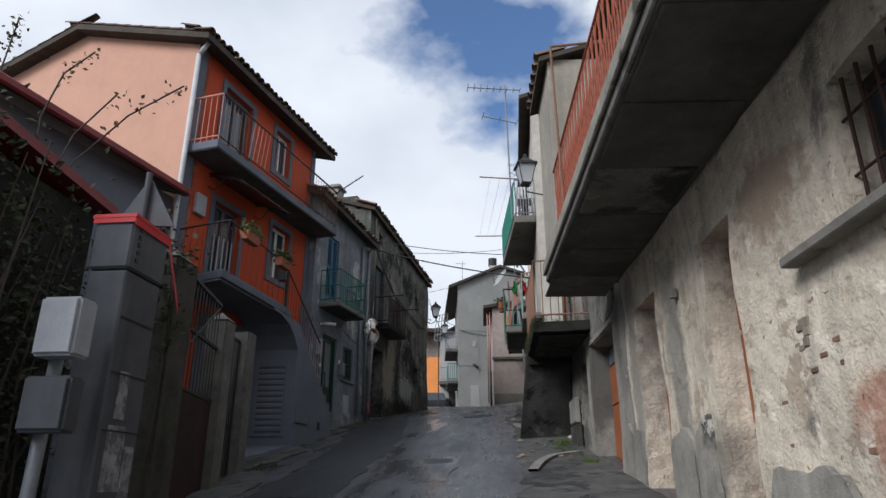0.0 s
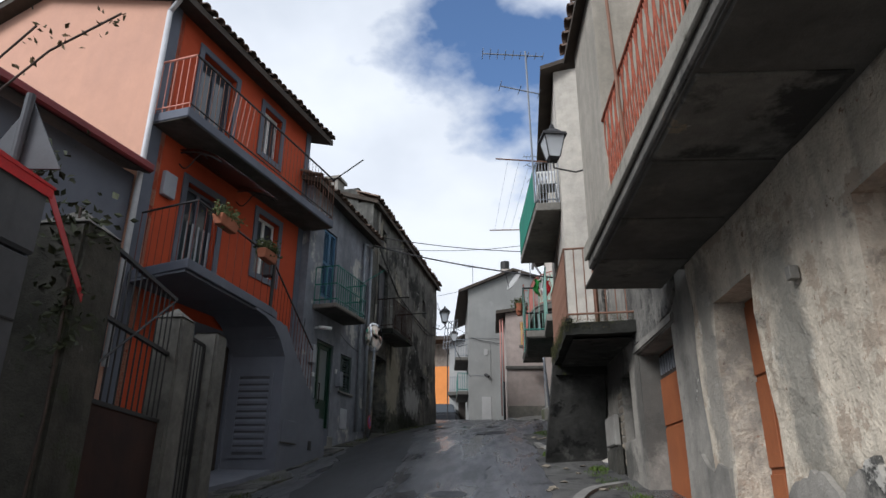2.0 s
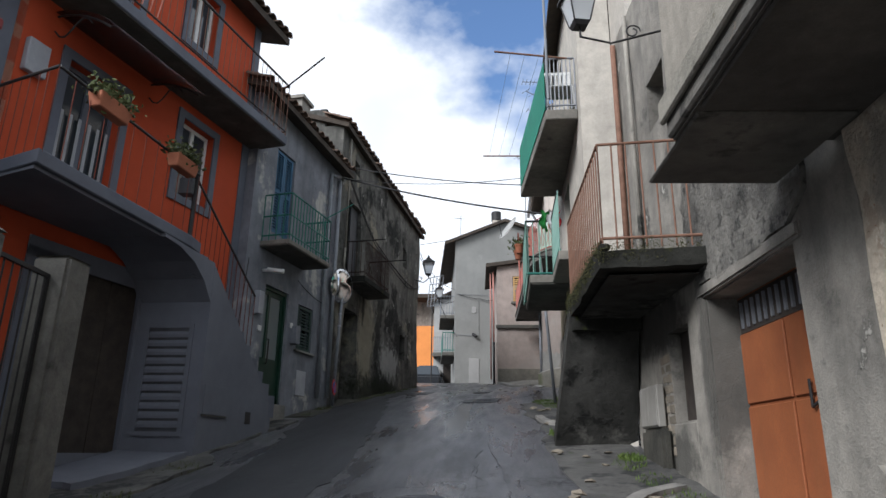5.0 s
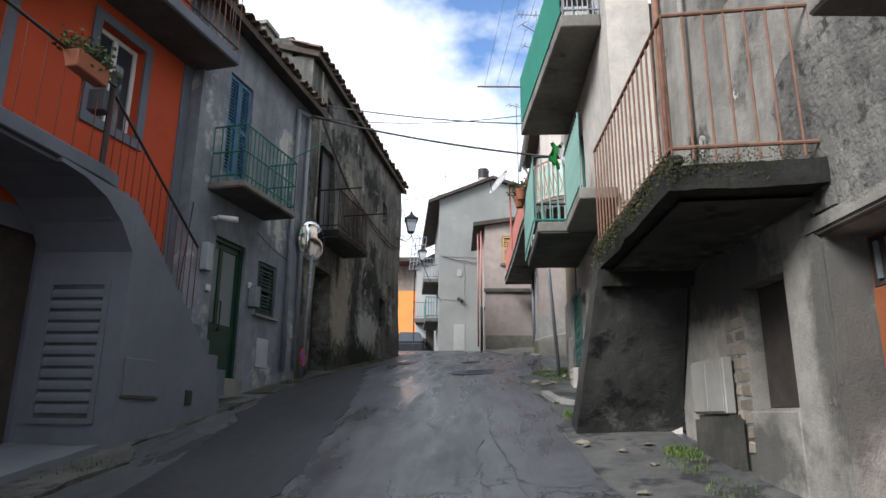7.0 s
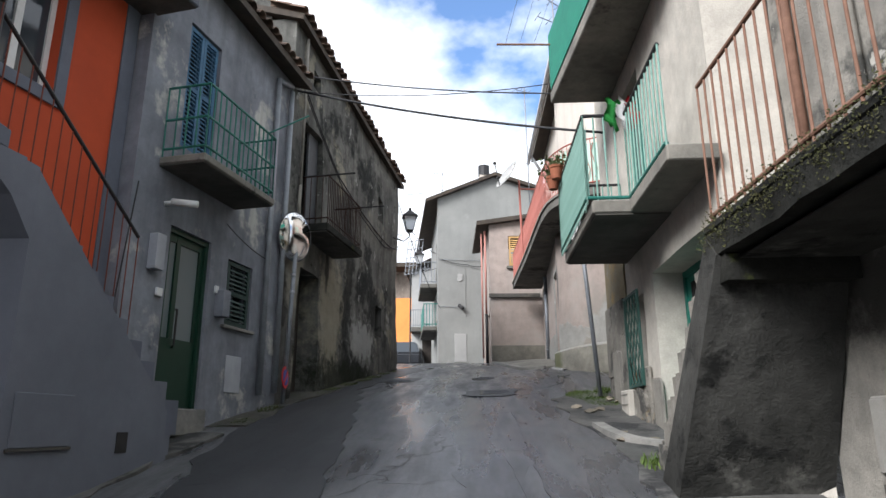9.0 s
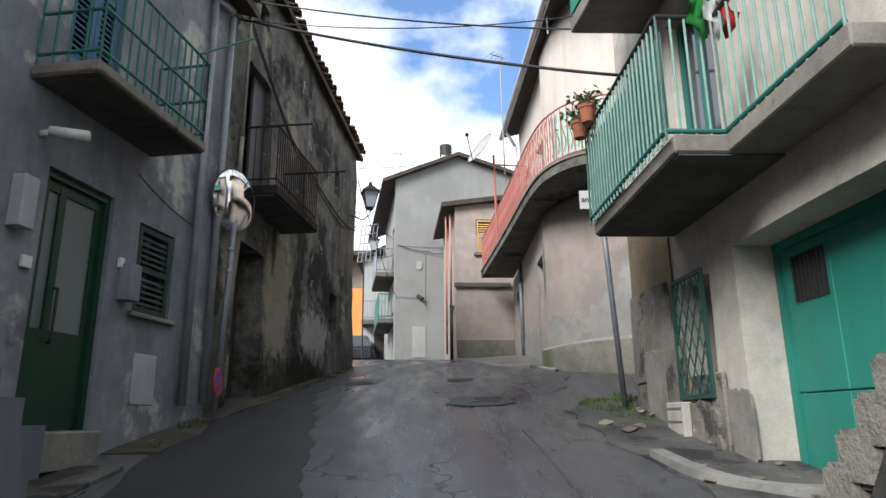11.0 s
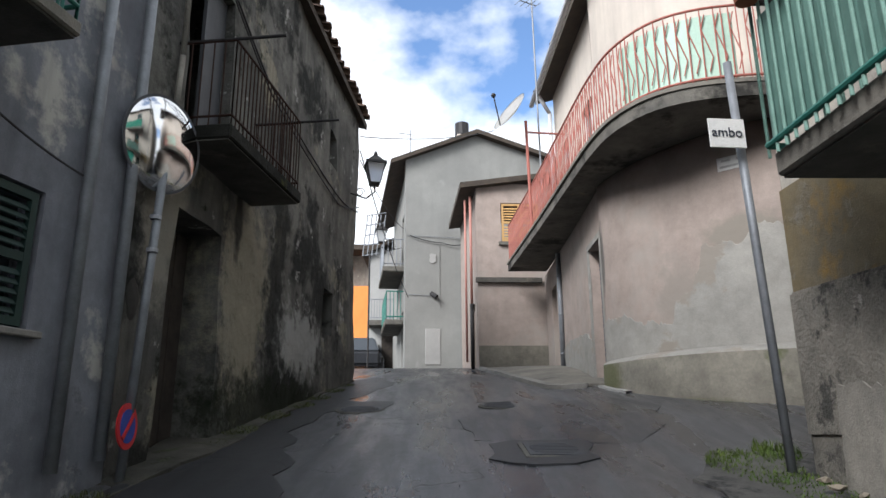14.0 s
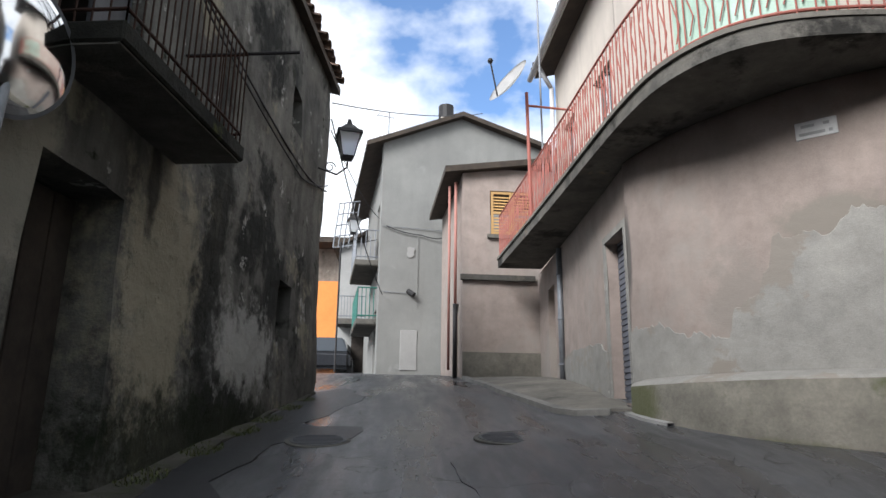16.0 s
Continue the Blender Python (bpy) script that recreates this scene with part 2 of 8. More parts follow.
STAINED = surface("stained_grey_concrete_wall", ((0.31, 0.289, 0.25), (0.18, 0.17, 0.15), 1.3), rough=0.93, grain=60, relief=0.012, lumps=0.02,
                  patches=(((0.065, 0.064, 0.058), 1.0, 0.56, 0.64), ((0.42, 0.4, 0.355), 2.0, 0.64, 0.67)), streak=((0.06, 0.058, 0.052), 0.45),
                  spots=(((0.05, 0.048, 0.043), (1.38, 12.3, 3.75), (0.5, 1.1, 0.35), 2.4), ((0.07, 0.068, 0.06), (1.4, 11.9, 2.3), (0.5, 0.9, 0.25), 2.4), ((0.075, 0.072, 0.064), (1.5, 10.6, 3.2), (0.5, 0.18, 0.9), 2.0)))
CREAM = surface("cream_grey_render", ((0.5, 0.465, 0.405), (0.41, 0.38, 0.33), 1.0), rough=0.92, grain=80, relief=0.007, lumps=0.012,
                patches=(((0.38, 0.36, 0.32), 1.2, 0.6, 0.68),), streak=((0.24, 0.23, 0.205), 0.3))
ROUGHBASE = surface("crumbling_plaster_base", ((0.25, 0.232, 0.198), (0.13, 0.122, 0.107), 1.6), rough=0.95, grain=40, relief=0.015, lumps=0.04,
                    patches=(((0.36, 0.245, 0.09), 0.8, 0.6, 0.66), ((0.06, 0.058, 0.052), 1.8, 0.56, 0.61), ((0.36, 0.34, 0.3), 2.6, 0.64, 0.66)))
PINK = surface("faded_pink_render", ((0.34, 0.28, 0.245), (0.3, 0.25, 0.222), 0.7), rough=0.93, grain=110, relief=0.004, lumps=0.008,
               patches=(((0.31, 0.275, 0.245), 0.45, 0.52, 0.62), ((0.2, 0.185, 0.172), 1.5, 0.67, 0.72)), streak=((0.19, 0.178, 0.168), 0.22),
               spots=(((0.25, 0.222, 0.195), (1.15, 21.5, 5.15), (0.5, 0.26, 0.42), 2.6), ((0.22, 0.2, 0.17), (1.7, 20.8, 5.75), (0.5, 0.5, 0.2), 2.6), ((0.09, 0.088, 0.082), (0.62, 22.9, 5.9), (0.12, 0.06, 0.5), 0.7)))
PINKUP = surface("pale_cream_render", ((0.58, 0.52, 0.45), (0.5, 0.445, 0.39), 0.8), rough=0.92, grain=110, relief=0.003, streak=((0.3, 0.275, 0.245), 0.4))
PLINTH = surface("rough_plinth_concrete", ((0.2, 0.186, 0.155), (0.125, 0.118, 0.098), 1.8), rough=0.95, grain=35, relief=0.014, lumps=0.03,
                 patches=(((0.09, 0.1, 0.05), 1.4, 0.62, 0.72),), spots=(((0.06, 0.065, 0.025), (0.5, 22.5, 4.15), (0.3, 0.45, 0.3), 1.8), ((0.07, 0.075, 0.03), (0.9, 21.2, 3.75), (0.6, 1.2, 0.12), 1.6)))
FARGREY = surface("far_house_grey_render", ((0.25, 0.25, 0.234), (0.2, 0.2, 0.189), 0.6), rough=0.93, grain=80, relief=0.004, patches=(((0.28, 0.28, 0.265), 0.7, 0.6, 0.68),), streak=((0.15, 0.15, 0.142), 0.35))
WHITEWALL = surface("off_white_render", ((0.36, 0.36, 0.345), (0.28, 0.28, 0.27), 0.8), rough=0.9, grain=90, relief=0.002, streak=((0.33, 0.33, 0.33), 0.3))
ORANGEWALL = surface("bright_orange_render", ((0.72, 0.27, 0.075), (0.63, 0.235, 0.065), 0.8), rough=0.9, grain=90, relief=0.002)
SLAB = surface("weathered_balcony_concrete", ((0.16, 0.15, 0.13), (0.08, 0.077, 0.07), 1.6), rough=0.95, grain=60, relief=0.012, lumps=0.03,
               patches=(((0.03, 0.029, 0.026), 1.1, 0.52, 0.6), ((0.26, 0.19, 0.12), 1.5, 0.63, 0.68), ((0.3, 0.29, 0.26), 2.4, 0.66, 0.69)))
CLEANSLAB = surface("plain_balcony_concrete", ((0.22, 0.205, 0.175), (0.12, 0.114, 0.1), 1.5), rough=0.93, grain=70, relief=0.009, lumps=0.015, patches=(((0.05, 0.048, 0.043), 1.6, 0.58, 0.66),), streak=((0.08, 0.076, 0.066), 0.3))
# concrete darkened in colour to carry the shade under balconies
SOFFIT = surface("shade_dark_soffit", ((0.1, 0.094, 0.083), (0.05, 0.047, 0.042), 1.6), rough=0.96, grain=60, relief=0.01, lumps=0.02, patches=(((0.13, 0.118, 0.095), 1.3, 0.6, 0.68),))
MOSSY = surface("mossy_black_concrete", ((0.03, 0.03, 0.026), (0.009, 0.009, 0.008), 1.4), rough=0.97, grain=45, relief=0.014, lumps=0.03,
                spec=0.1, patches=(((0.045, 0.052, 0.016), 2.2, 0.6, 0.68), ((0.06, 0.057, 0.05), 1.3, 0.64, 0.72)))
# near-black streaked concrete with paler patches, for the landing and stair undersides
DARKSLAB = surface("dark_patchy_concrete", ((0.055, 0.054, 0.049), (0.018, 0.018, 0.016), 0.9), rough=0.95, grain=45, relief=0.012, lumps=0.03, spec=0.15, patches=(((0.13, 0.126, 0.112), 1.1, 0.57, 0.68), ((0.012, 0.012, 0.011), 2.0, 0.56, 0.64)), streak=((0.012, 0.012, 0.011), 0.6))
PEBBLE = surface("rough_dark_pebble_coat", ((0.2, 0.19, 0.168), (0.09, 0.086, 0.078), 2.5), rough=0.95, grain=26, relief=0.03, lumps=0.05, patches=(((0.045, 0.044, 0.04), 7.0, 0.55, 0.62), ((0.03, 0.03, 0.027), 1.4, 0.58, 0.68)), streak=((0.04, 0.039, 0.035), 0.6))
POST = surface("lichen_gate_post_concrete", ((0.17, 0.163, 0.145), (0.1, 0.097, 0.088), 2.5), rough=0.96, grain=55, relief=0.012, lumps=0.02,
               patches=(((0.05, 0.049, 0.044), 2.0, 0.6, 0.7),), streak=((0.05, 0.049, 0.045), 0.35))
MOSSPOST = surface("moss_darkened_post_concrete", ((0.07, 0.066, 0.055), (0.03, 0.03, 0.025), 2.5), rough=0.97, grain=55, relief=0.014, lumps=0.025, patches=(((0.17, 0.165, 0.15), 2.6, 0.64, 0.7), ((0.035, 0.045, 0.018), 1.8, 0.56, 0.66)))
TILE = surface("old_clay_roof_tile", ((0.17, 0.115, 0.085), (0.075, 0.062, 0.053), 3.0), rough=0.9, grain=70, relief=0.006, vary=0.7,
               patches=(((0.2, 0.19, 0.15), 6.0, 0.64, 0.7),))
ROOFWOOD = surface("dark_roof_timber", ((0.07, 0.055, 0.042), (0.04, 0.033, 0.027), 4.0), rough=0.85, grain=40, relief=0.004)
REDTRIM = surface("dark_red_metal_gutter", ((0.2, 0.03, 0.03), (0.14, 0.022, 0.022), 2.0), rough=0.5, grain=80, relief=0.001)
GREENPAINT = surface("green_painted_metal", ((0.03, 0.16, 0.125), (0.02, 0.11, 0.09), 3.0), rough=0.5, grain=70, relief=0.002,
                     patches=(((0.13, 0.25, 0.22), 2.6, 0.62, 0.68),))
GRILLE = surface("dark_green_grille_iron", ((0.025, 0.075, 0.06), (0.018, 0.05, 0.042), 5.0), rough=0.6, grain=70, relief=0.002)
GREENDOOR = surface("dark_green_aluminium", ((0.011, 0.04, 0.024), (0.008, 0.031, 0.019), 2.0), rough=0.4, grain=120, relief=0.0006)
GARAGEGREEN = surface("green_garage_sheet", ((0.025, 0.205, 0.15), (0.02, 0.16, 0.12), 1.0), rough=0.5, grain=60, relief=0.002,
                      patches=(((0.015, 0.1, 0.08), 0.9, 0.62, 0.72),), streak=((0.02, 0.1, 0.08), 0.4))
GREENNET = surface("green_balcony_screen", ((0.02, 0.2, 0.135), (0.016, 0.16, 0.11), 2.5), rough=0.8, grain=220, relief=0.002)
DARKSHUT = surface("dark_green_shutter_wood", ((0.02, 0.042, 0.036), (0.014, 0.03, 0.027), 3.0), rough=0.6, grain=70, relief=0.001)
BLUESHUT = surface("blue_shutter_wood", ((0.05, 0.13, 0.22), (0.035, 0.09, 0.16), 3.0), rough=0.65, grain=70, relief=0.001)
YELLOWSHUT = surface("ochre_shutter_wood", ((0.5, 0.31, 0.13), (0.42, 0.255, 0.1), 3.0), rough=0.6, grain=70, relief=0.001)
ORANGEDOOR = surface("orange_brown_painted_wood", ((0.29, 0.095, 0.035), (0.22, 0.07, 0.028), 1.6), rough=0.7, grain=45, relief=0.003, streak=((0.2, 0.075, 0.03), 0.5))
BROWNRAIL = surface("rusty_brown_iron", ((0.23, 0.125, 0.085), (0.14, 0.075, 0.05), 6.0), rough=0.8, grain=90, relief=0.002)
ORANGERAIL = surface("flaking_orange_iron", ((0.36, 0.085, 0.042), (0.12, 0.045, 0.03), 9.0), rough=0.75, grain=90, relief=0.002, patches=(((0.42, 0.2, 0.13), 12.0, 0.6, 0.66),))
REDRAIL = surface("faded_red_iron", ((0.40, 0.14, 0.11), (0.28, 0.1, 0.08), 5.0), rough=0.7, grain=90, relief=0.002)
PINKRAIL = surface("salmon_iron", ((0.62, 0.27, 0.2), (0.5, 0.2, 0.15), 4.0), rough=0.6, grain=90, relief=0.001)
BLACKIRON = surface("black_iron", ((0.018, 0.017, 0.018), (0.03, 0.028, 0.027), 5.0), rough=0.55, grain=90, relief=0.001)
RUST = surface("rusted_sheet_iron", ((0.04, 0.017, 0.011), (0.02, 0.011, 0.009), 2.5), rough=0.9, grain=60, relief=0.004, patches=(((0.1, 0.045, 0.025), 3.0, 0.62, 0.7),))
GALV = surface("galvanised_steel", ((0.24, 0.255, 0.275), (0.17, 0.18, 0.195), 5.0), rough=0.55, metal=0.35, grain=70, relief=0.001)
SIGNBACK = surface("dull_grey_sign_back", ((0.085, 0.09, 0.098), (0.06, 0.063, 0.07), 4.0), rough=0.7, grain=70, relief=0.001)
WHITEPIPE = surface("white_painted_pipe", ((0.55, 0.55, 0.55), (0.42, 0.42, 0.43), 3.0), rough=0.55, grain=80, relief=0.001)
REDPIPE = surface("salmon_pipe", ((0.42, 0.2, 0.165), (0.35, 0.165, 0.135), 3.0), rough=0.55, grain=80, relief=0.001)
GREYBOX = surface("grey_plastic_cabinet", ((0.085, 0.089, 0.098), (0.058, 0.061, 0.068), 3.0), rough=0.6, grain=120, relief=0.001, streak=((0.03, 0.03, 0.033), 0.6))
WHITEBOX = surface("pale_plastic_box", ((0.36, 0.375, 0.4), (0.29, 0.3, 0.325), 3.0), rough=0.55, grain=120, relief=0.0008, streak=((0.2, 0.205, 0.22), 0.35))
DARKWOOD = surface("weathered_dark_door_wood", ((0.055, 0.045, 0.037), (0.03, 0.025, 0.022), 5.0), rough=0.85, grain=45, relief=0.004)
# near-black colour that paints the darkness of rooms and holes
BLACKHOLE = surface("interior_shade_black", ((0.05, 0.047, 0.043), (0.035, 0.033, 0.03), 1.0), rough=0.95, grain=30, relief=0.002)
STONE = surface("rubble_stone", ((0.24, 0.21, 0.165), (0.15, 0.133, 0.105), 3.0), rough=0.95, grain=50, relief=0.01, vary=0.5)
KERB = surface("kerb_concrete", ((0.24, 0.23, 0.21), (0.13, 0.127, 0.118), 2.0), rough=0.93, grain=60, relief=0.008, lumps=0.01)
LEAF = surface("dull_leaf", ((0.05, 0.07, 0.022), (0.09, 0.1, 0.035), 6.0), rough=0.7, grain=80, relief=0.001, vary=0.5)
GREYCOAT = surface("grey_cement_coat", ((0.31, 0.3, 0.275), (0.25, 0.242, 0.222), 0.9), rough=0.93, grain=90, relief=0.006, lumps=0.012, patches=(((0.25, 0.225, 0.195), 1.3, 0.56, 0.6), ((0.42, 0.41, 0.385), 0.8, 0.6, 0.68)))
FADEDTEXT = surface("faded_grey_lettering", ((0.3, 0.3, 0.29), (0.4, 0.4, 0.39), 8.0), rough=0.7, grain=90, relief=0.001)
OCHRE = surface("yellowed_old_plaster", ((0.2, 0.155, 0.08), (0.16, 0.14, 0.1), 1.1), rough=0.94, grain=70, relief=0.008, lumps=0.015, patches=(((0.26, 0.165, 0.05), 1.6, 0.56, 0.68), ((0.2, 0.185, 0.155), 1.9, 0.58, 0.68)))
GREENRAIL = surface("faded_green_iron", ((0.2, 0.33, 0.28), (0.13, 0.24, 0.2), 5.0), rough=0.65, grain=90, relief=0.001)
GREENSHEET = surface("green_plastic_sheet", ((0.13, 0.235, 0.2), (0.085, 0.17, 0.145), 3.0), rough=0.5, grain=80, relief=0.001)
REDBAR = surface("dark_red_iron", ((0.16, 0.035, 0.018), (0.09, 0.025, 0.016), 6.0), rough=0.7, grain=90, relief=0.001)
GRASS = surface("grass_blade", ((0.055, 0.1, 0.017), (0.105, 0.14, 0.03), 3.0), rough=0.75, grain=80, relief=0.001)
BROWNLEAF = surface("dry_autumn_leaf", ((0.1, 0.065, 0.025), (0.055, 0.06, 0.025), 6.0), rough=0.7, grain=80, relief=0.001)
TWIG = surface("bare_twig_bark", ((0.075, 0.055, 0.045), (0.045, 0.035, 0.03), 8.0), rough=0.9, grain=70, relief=0.002)
TERRACOTTA = surface("terracotta", ((0.36, 0.13, 0.07), (0.28, 0.1, 0.055), 4.0), rough=0.85, grain=90, relief=0.002)
CABLE = surface("black_cable_rubber", ((0.03, 0.03, 0.032), (0.045, 0.045, 0.047), 4.0), rough=0.7, grain=60, relief=0.0005)
PLASTICWHITE = surface("white_plastic", ((0.62, 0.62, 0.6), (0.55, 0.55, 0.54), 3.0), rough=0.45, grain=90, relief=0.0005)
TAPE_RED = surface("red_barrier_tape", ((0.5, 0.02, 0.025), (0.42, 0.018, 0.02), 3.0), rough=0.45, grain=60, relief=0.001)
FLAG_GREEN = surface("green_flag_cloth", ((0.04, 0.3, 0.06), (0.03, 0.24, 0.05), 3.0), rough=0.8, grain=150, relief=0.001)
FLAG_RED = surface("red_flag_cloth", ((0.55, 0.03, 0.035), (0.45, 0.025, 0.03), 3.0), rough=0.8, grain=150, relief=0.001)
FLAG_WHITE = surface("white_flag_cloth", ((0.75, 0.75, 0.73), (0.68, 0.68, 0.67), 3.0), rough=0.8, grain=150, relief=0.001)
SIGNBLUE = surface("blue_sign_paint", ((0.02, 0.05, 0.3), (0.018, 0.045, 0.26), 3.0), rough=0.4, grain=60, relief=0.0003)
LETTER = surface("black_letter_paint", ((0.03, 0.035, 0.05), (0.04, 0.045, 0.06), 4.0), rough=0.5, grain=60, relief=0.0003)
PALEPLASTER = surface("fresh_pale_plaster_patch", ((0.33, 0.325, 0.31), (0.29, 0.286, 0.274), 1.2), rough=0.92, grain=110, relief=0.003)
CURTAIN = surface("white_curtain", ((0.6, 0.62, 0.66), (0.5, 0.52, 0.56), 4.0), rough=0.9, grain=120, relief=0.002)

GLASS, n_, l_, p_ = node_material("window_glass")
p_.inputs["Base Color"].default_value = (0.035, 0.042, 0.05, 1)
p_.inputs["Roughness"].default_value = 0.06
p_.inputs["Specular IOR Level"].default_value = 0.6
FROST, n_, l_, p_ = node_material("frosted_door_glass")
p_.inputs["Base Color"].default_value = (0.12, 0.145, 0.15, 1)
p_.inputs["Roughness"].default_value = 0.28
MIRROR, n_, l_, p_ = node_material("convex_mirror_steel")
p_.inputs["Base Color"].default_value = (0.66, 0.665, 0.66, 1)
p_.inputs["Metallic"].default_value, p_.inputs["Roughness"].default_value = 1.0, 0.09
LAMPGLASS, n_, l_, p_ = node_material("lantern_glass")
p_.inputs["Base Color"].default_value = (0.75, 0.77, 0.78, 1)
p_.inputs["Roughness"].default_value, p_.inputs["Transmission Weight"].default_value = 0.25, 0.5
CANOPY, n_, l_, p_ = node_material("smoked_canopy_sheet")
p_.inputs["Base Color"].default_value = (0.1, 0.075, 0.075, 1)
p_.inputs["Roughness"].default_value, p_.inputs["Transmission Weight"].default_value = 0.2, 0.45

# ---- building helpers ----


def world_of(o):
    return (world_of(o.parent) @ o.matrix_parent_inverse @ o.matrix_basis) if o.parent else o.matrix_basis.copy()


def hang(ob, parent):
    if parent:
        ob.parent = parent
        ob.matrix_parent_inverse = world_of(parent).inverted()
    return ob


def thing(name, at, label, category, group="", kind=""):
    e = new(name)
    e.empty_display_size = 0.2
    e.location = at
    return tagged(e, label, category, group, kind)


def part(name, bm, material, parent=None, label="", smooth=False):
    bmesh.ops.recalc_face_normals(bm, faces=bm.faces)
    me = bpy.data.meshes.new(name)
    bm.to_mesh(me)
    bm.free()
    me.materials.append(material)
    if smooth:
        for f in me.polygons:
            f.use_smooth = True
    ob = hang(new(name, me), parent)
    if label:
        ob["label"] = label
    return ob


def solo(name, bm, material, label, category, group="", kind="", smooth=False):
    return tagged(part(name, bm, material, None, "", smooth), label, category, group, kind)


def face(a, b, side):
    """A vertical face from a to b in plan; side 1: the street lies to the right of a-b, -1: to the left."""
    a, b = Vector(a), Vector(b)
    d = (b - a).normalized()
    return a, d, Vector((d.y, -d.x)) * side, (b - a).length


def P(F, u, n, z):
    q = F[0] + F[1] * u + F[2] * n
    return Vector((q.x, q.y, z))


def hexa(bm, c):
    v = [bm.verts.new(p) for p in c]
    for q in ((0, 1, 2, 3), (4, 5, 6, 7), (0, 1, 5, 4), (1, 2, 6, 5), (2, 3, 7, 6), (3, 0, 4, 7)):
        bm.faces.new([v[i] for i in q])


def lbox(bm, F, u0, u1, n0, n1, z0, z1):
    hexa(bm, [P(F, u, n, z) for z in (z0, z1) for u, n in ((u0, n0), (u1, n0), (u1, n1), (u0, n1))])


def box(bm, x0, x1, y0, y1, z0, z1):
    hexa(bm, [Vector((x, y, z)) for z in (z0, z1) for x, y in ((x0, y0), (x1, y0), (x1, y1), (x0, y1))])


def soft(bm, w=0.01, seg=1):
    bmesh.ops.bevel(bm, geom=list(bm.edges), offset=w, segments=seg, affect="EDGES", clamp_overlap=True)


def tube(bm, a, b, r, sides=8, r2=None):
    a, b = Vector(a), Vector(b)
    d = b - a
    bmesh.ops.create_cone(bm, cap_ends=True, segments=sides, radius1=r, radius2=r if r2 is None else r2, depth=d.length,
                          matrix=Matrix.Translation((a + b) / 2) @ d.to_track_quat("Z", "Y").to_matrix().to_4x4())


def prism(bm, pts, z0, z1):
    """A plan polygon raised from z0 to z1; either may be a function of x, y."""
    lo = [bm.verts.new((x, y, z0(x, y) if callable(z0) else z0)) for x, y in pts]
    hi = [bm.verts.new((x, y, z1(x, y) if callable(z1) else z1)) for x, y in pts]
    k = len(pts)
    bm.faces.new(lo[::-1])
    bm.faces.new(hi)
    for i in range(k):
        bm.faces.new((lo[i], lo[(i + 1) % k], hi[(i + 1) % k], hi[i]))


RODS = {}


def rod(name, a, b, r, material, parent, square=False):
    """A thin bar as an object of its own; bars of one kind share a mesh."""
    key = (name, round(r, 4), material.name, square)
    if key not in RODS:
        bm = bmesh.new()
        bmesh.ops.create_cone(bm, cap_ends=True, segments=4 if square else 8, radius1=r, radius2=r, depth=1.0)
        me = bpy.data.meshes.new(name)
        bm.to_mesh(me)
        bm.free()
        me.materials.append(material)
        RODS[key] = me
    a, b = Vector(a), Vector(b)
    d = b - a
    ob = new(name, RODS[key])
    ob.matrix_basis = Matrix.Translation((a + b) / 2) @ d.to_track_quat("Z", "Y").to_matrix().to_4x4() @ Matrix.Diagonal((1, 1, d.length, 1))
    return hang(ob, parent)


def piece(name, me, m, parent):
    ob = new(name, me)
    ob.matrix_basis = m
    return hang(ob, parent)


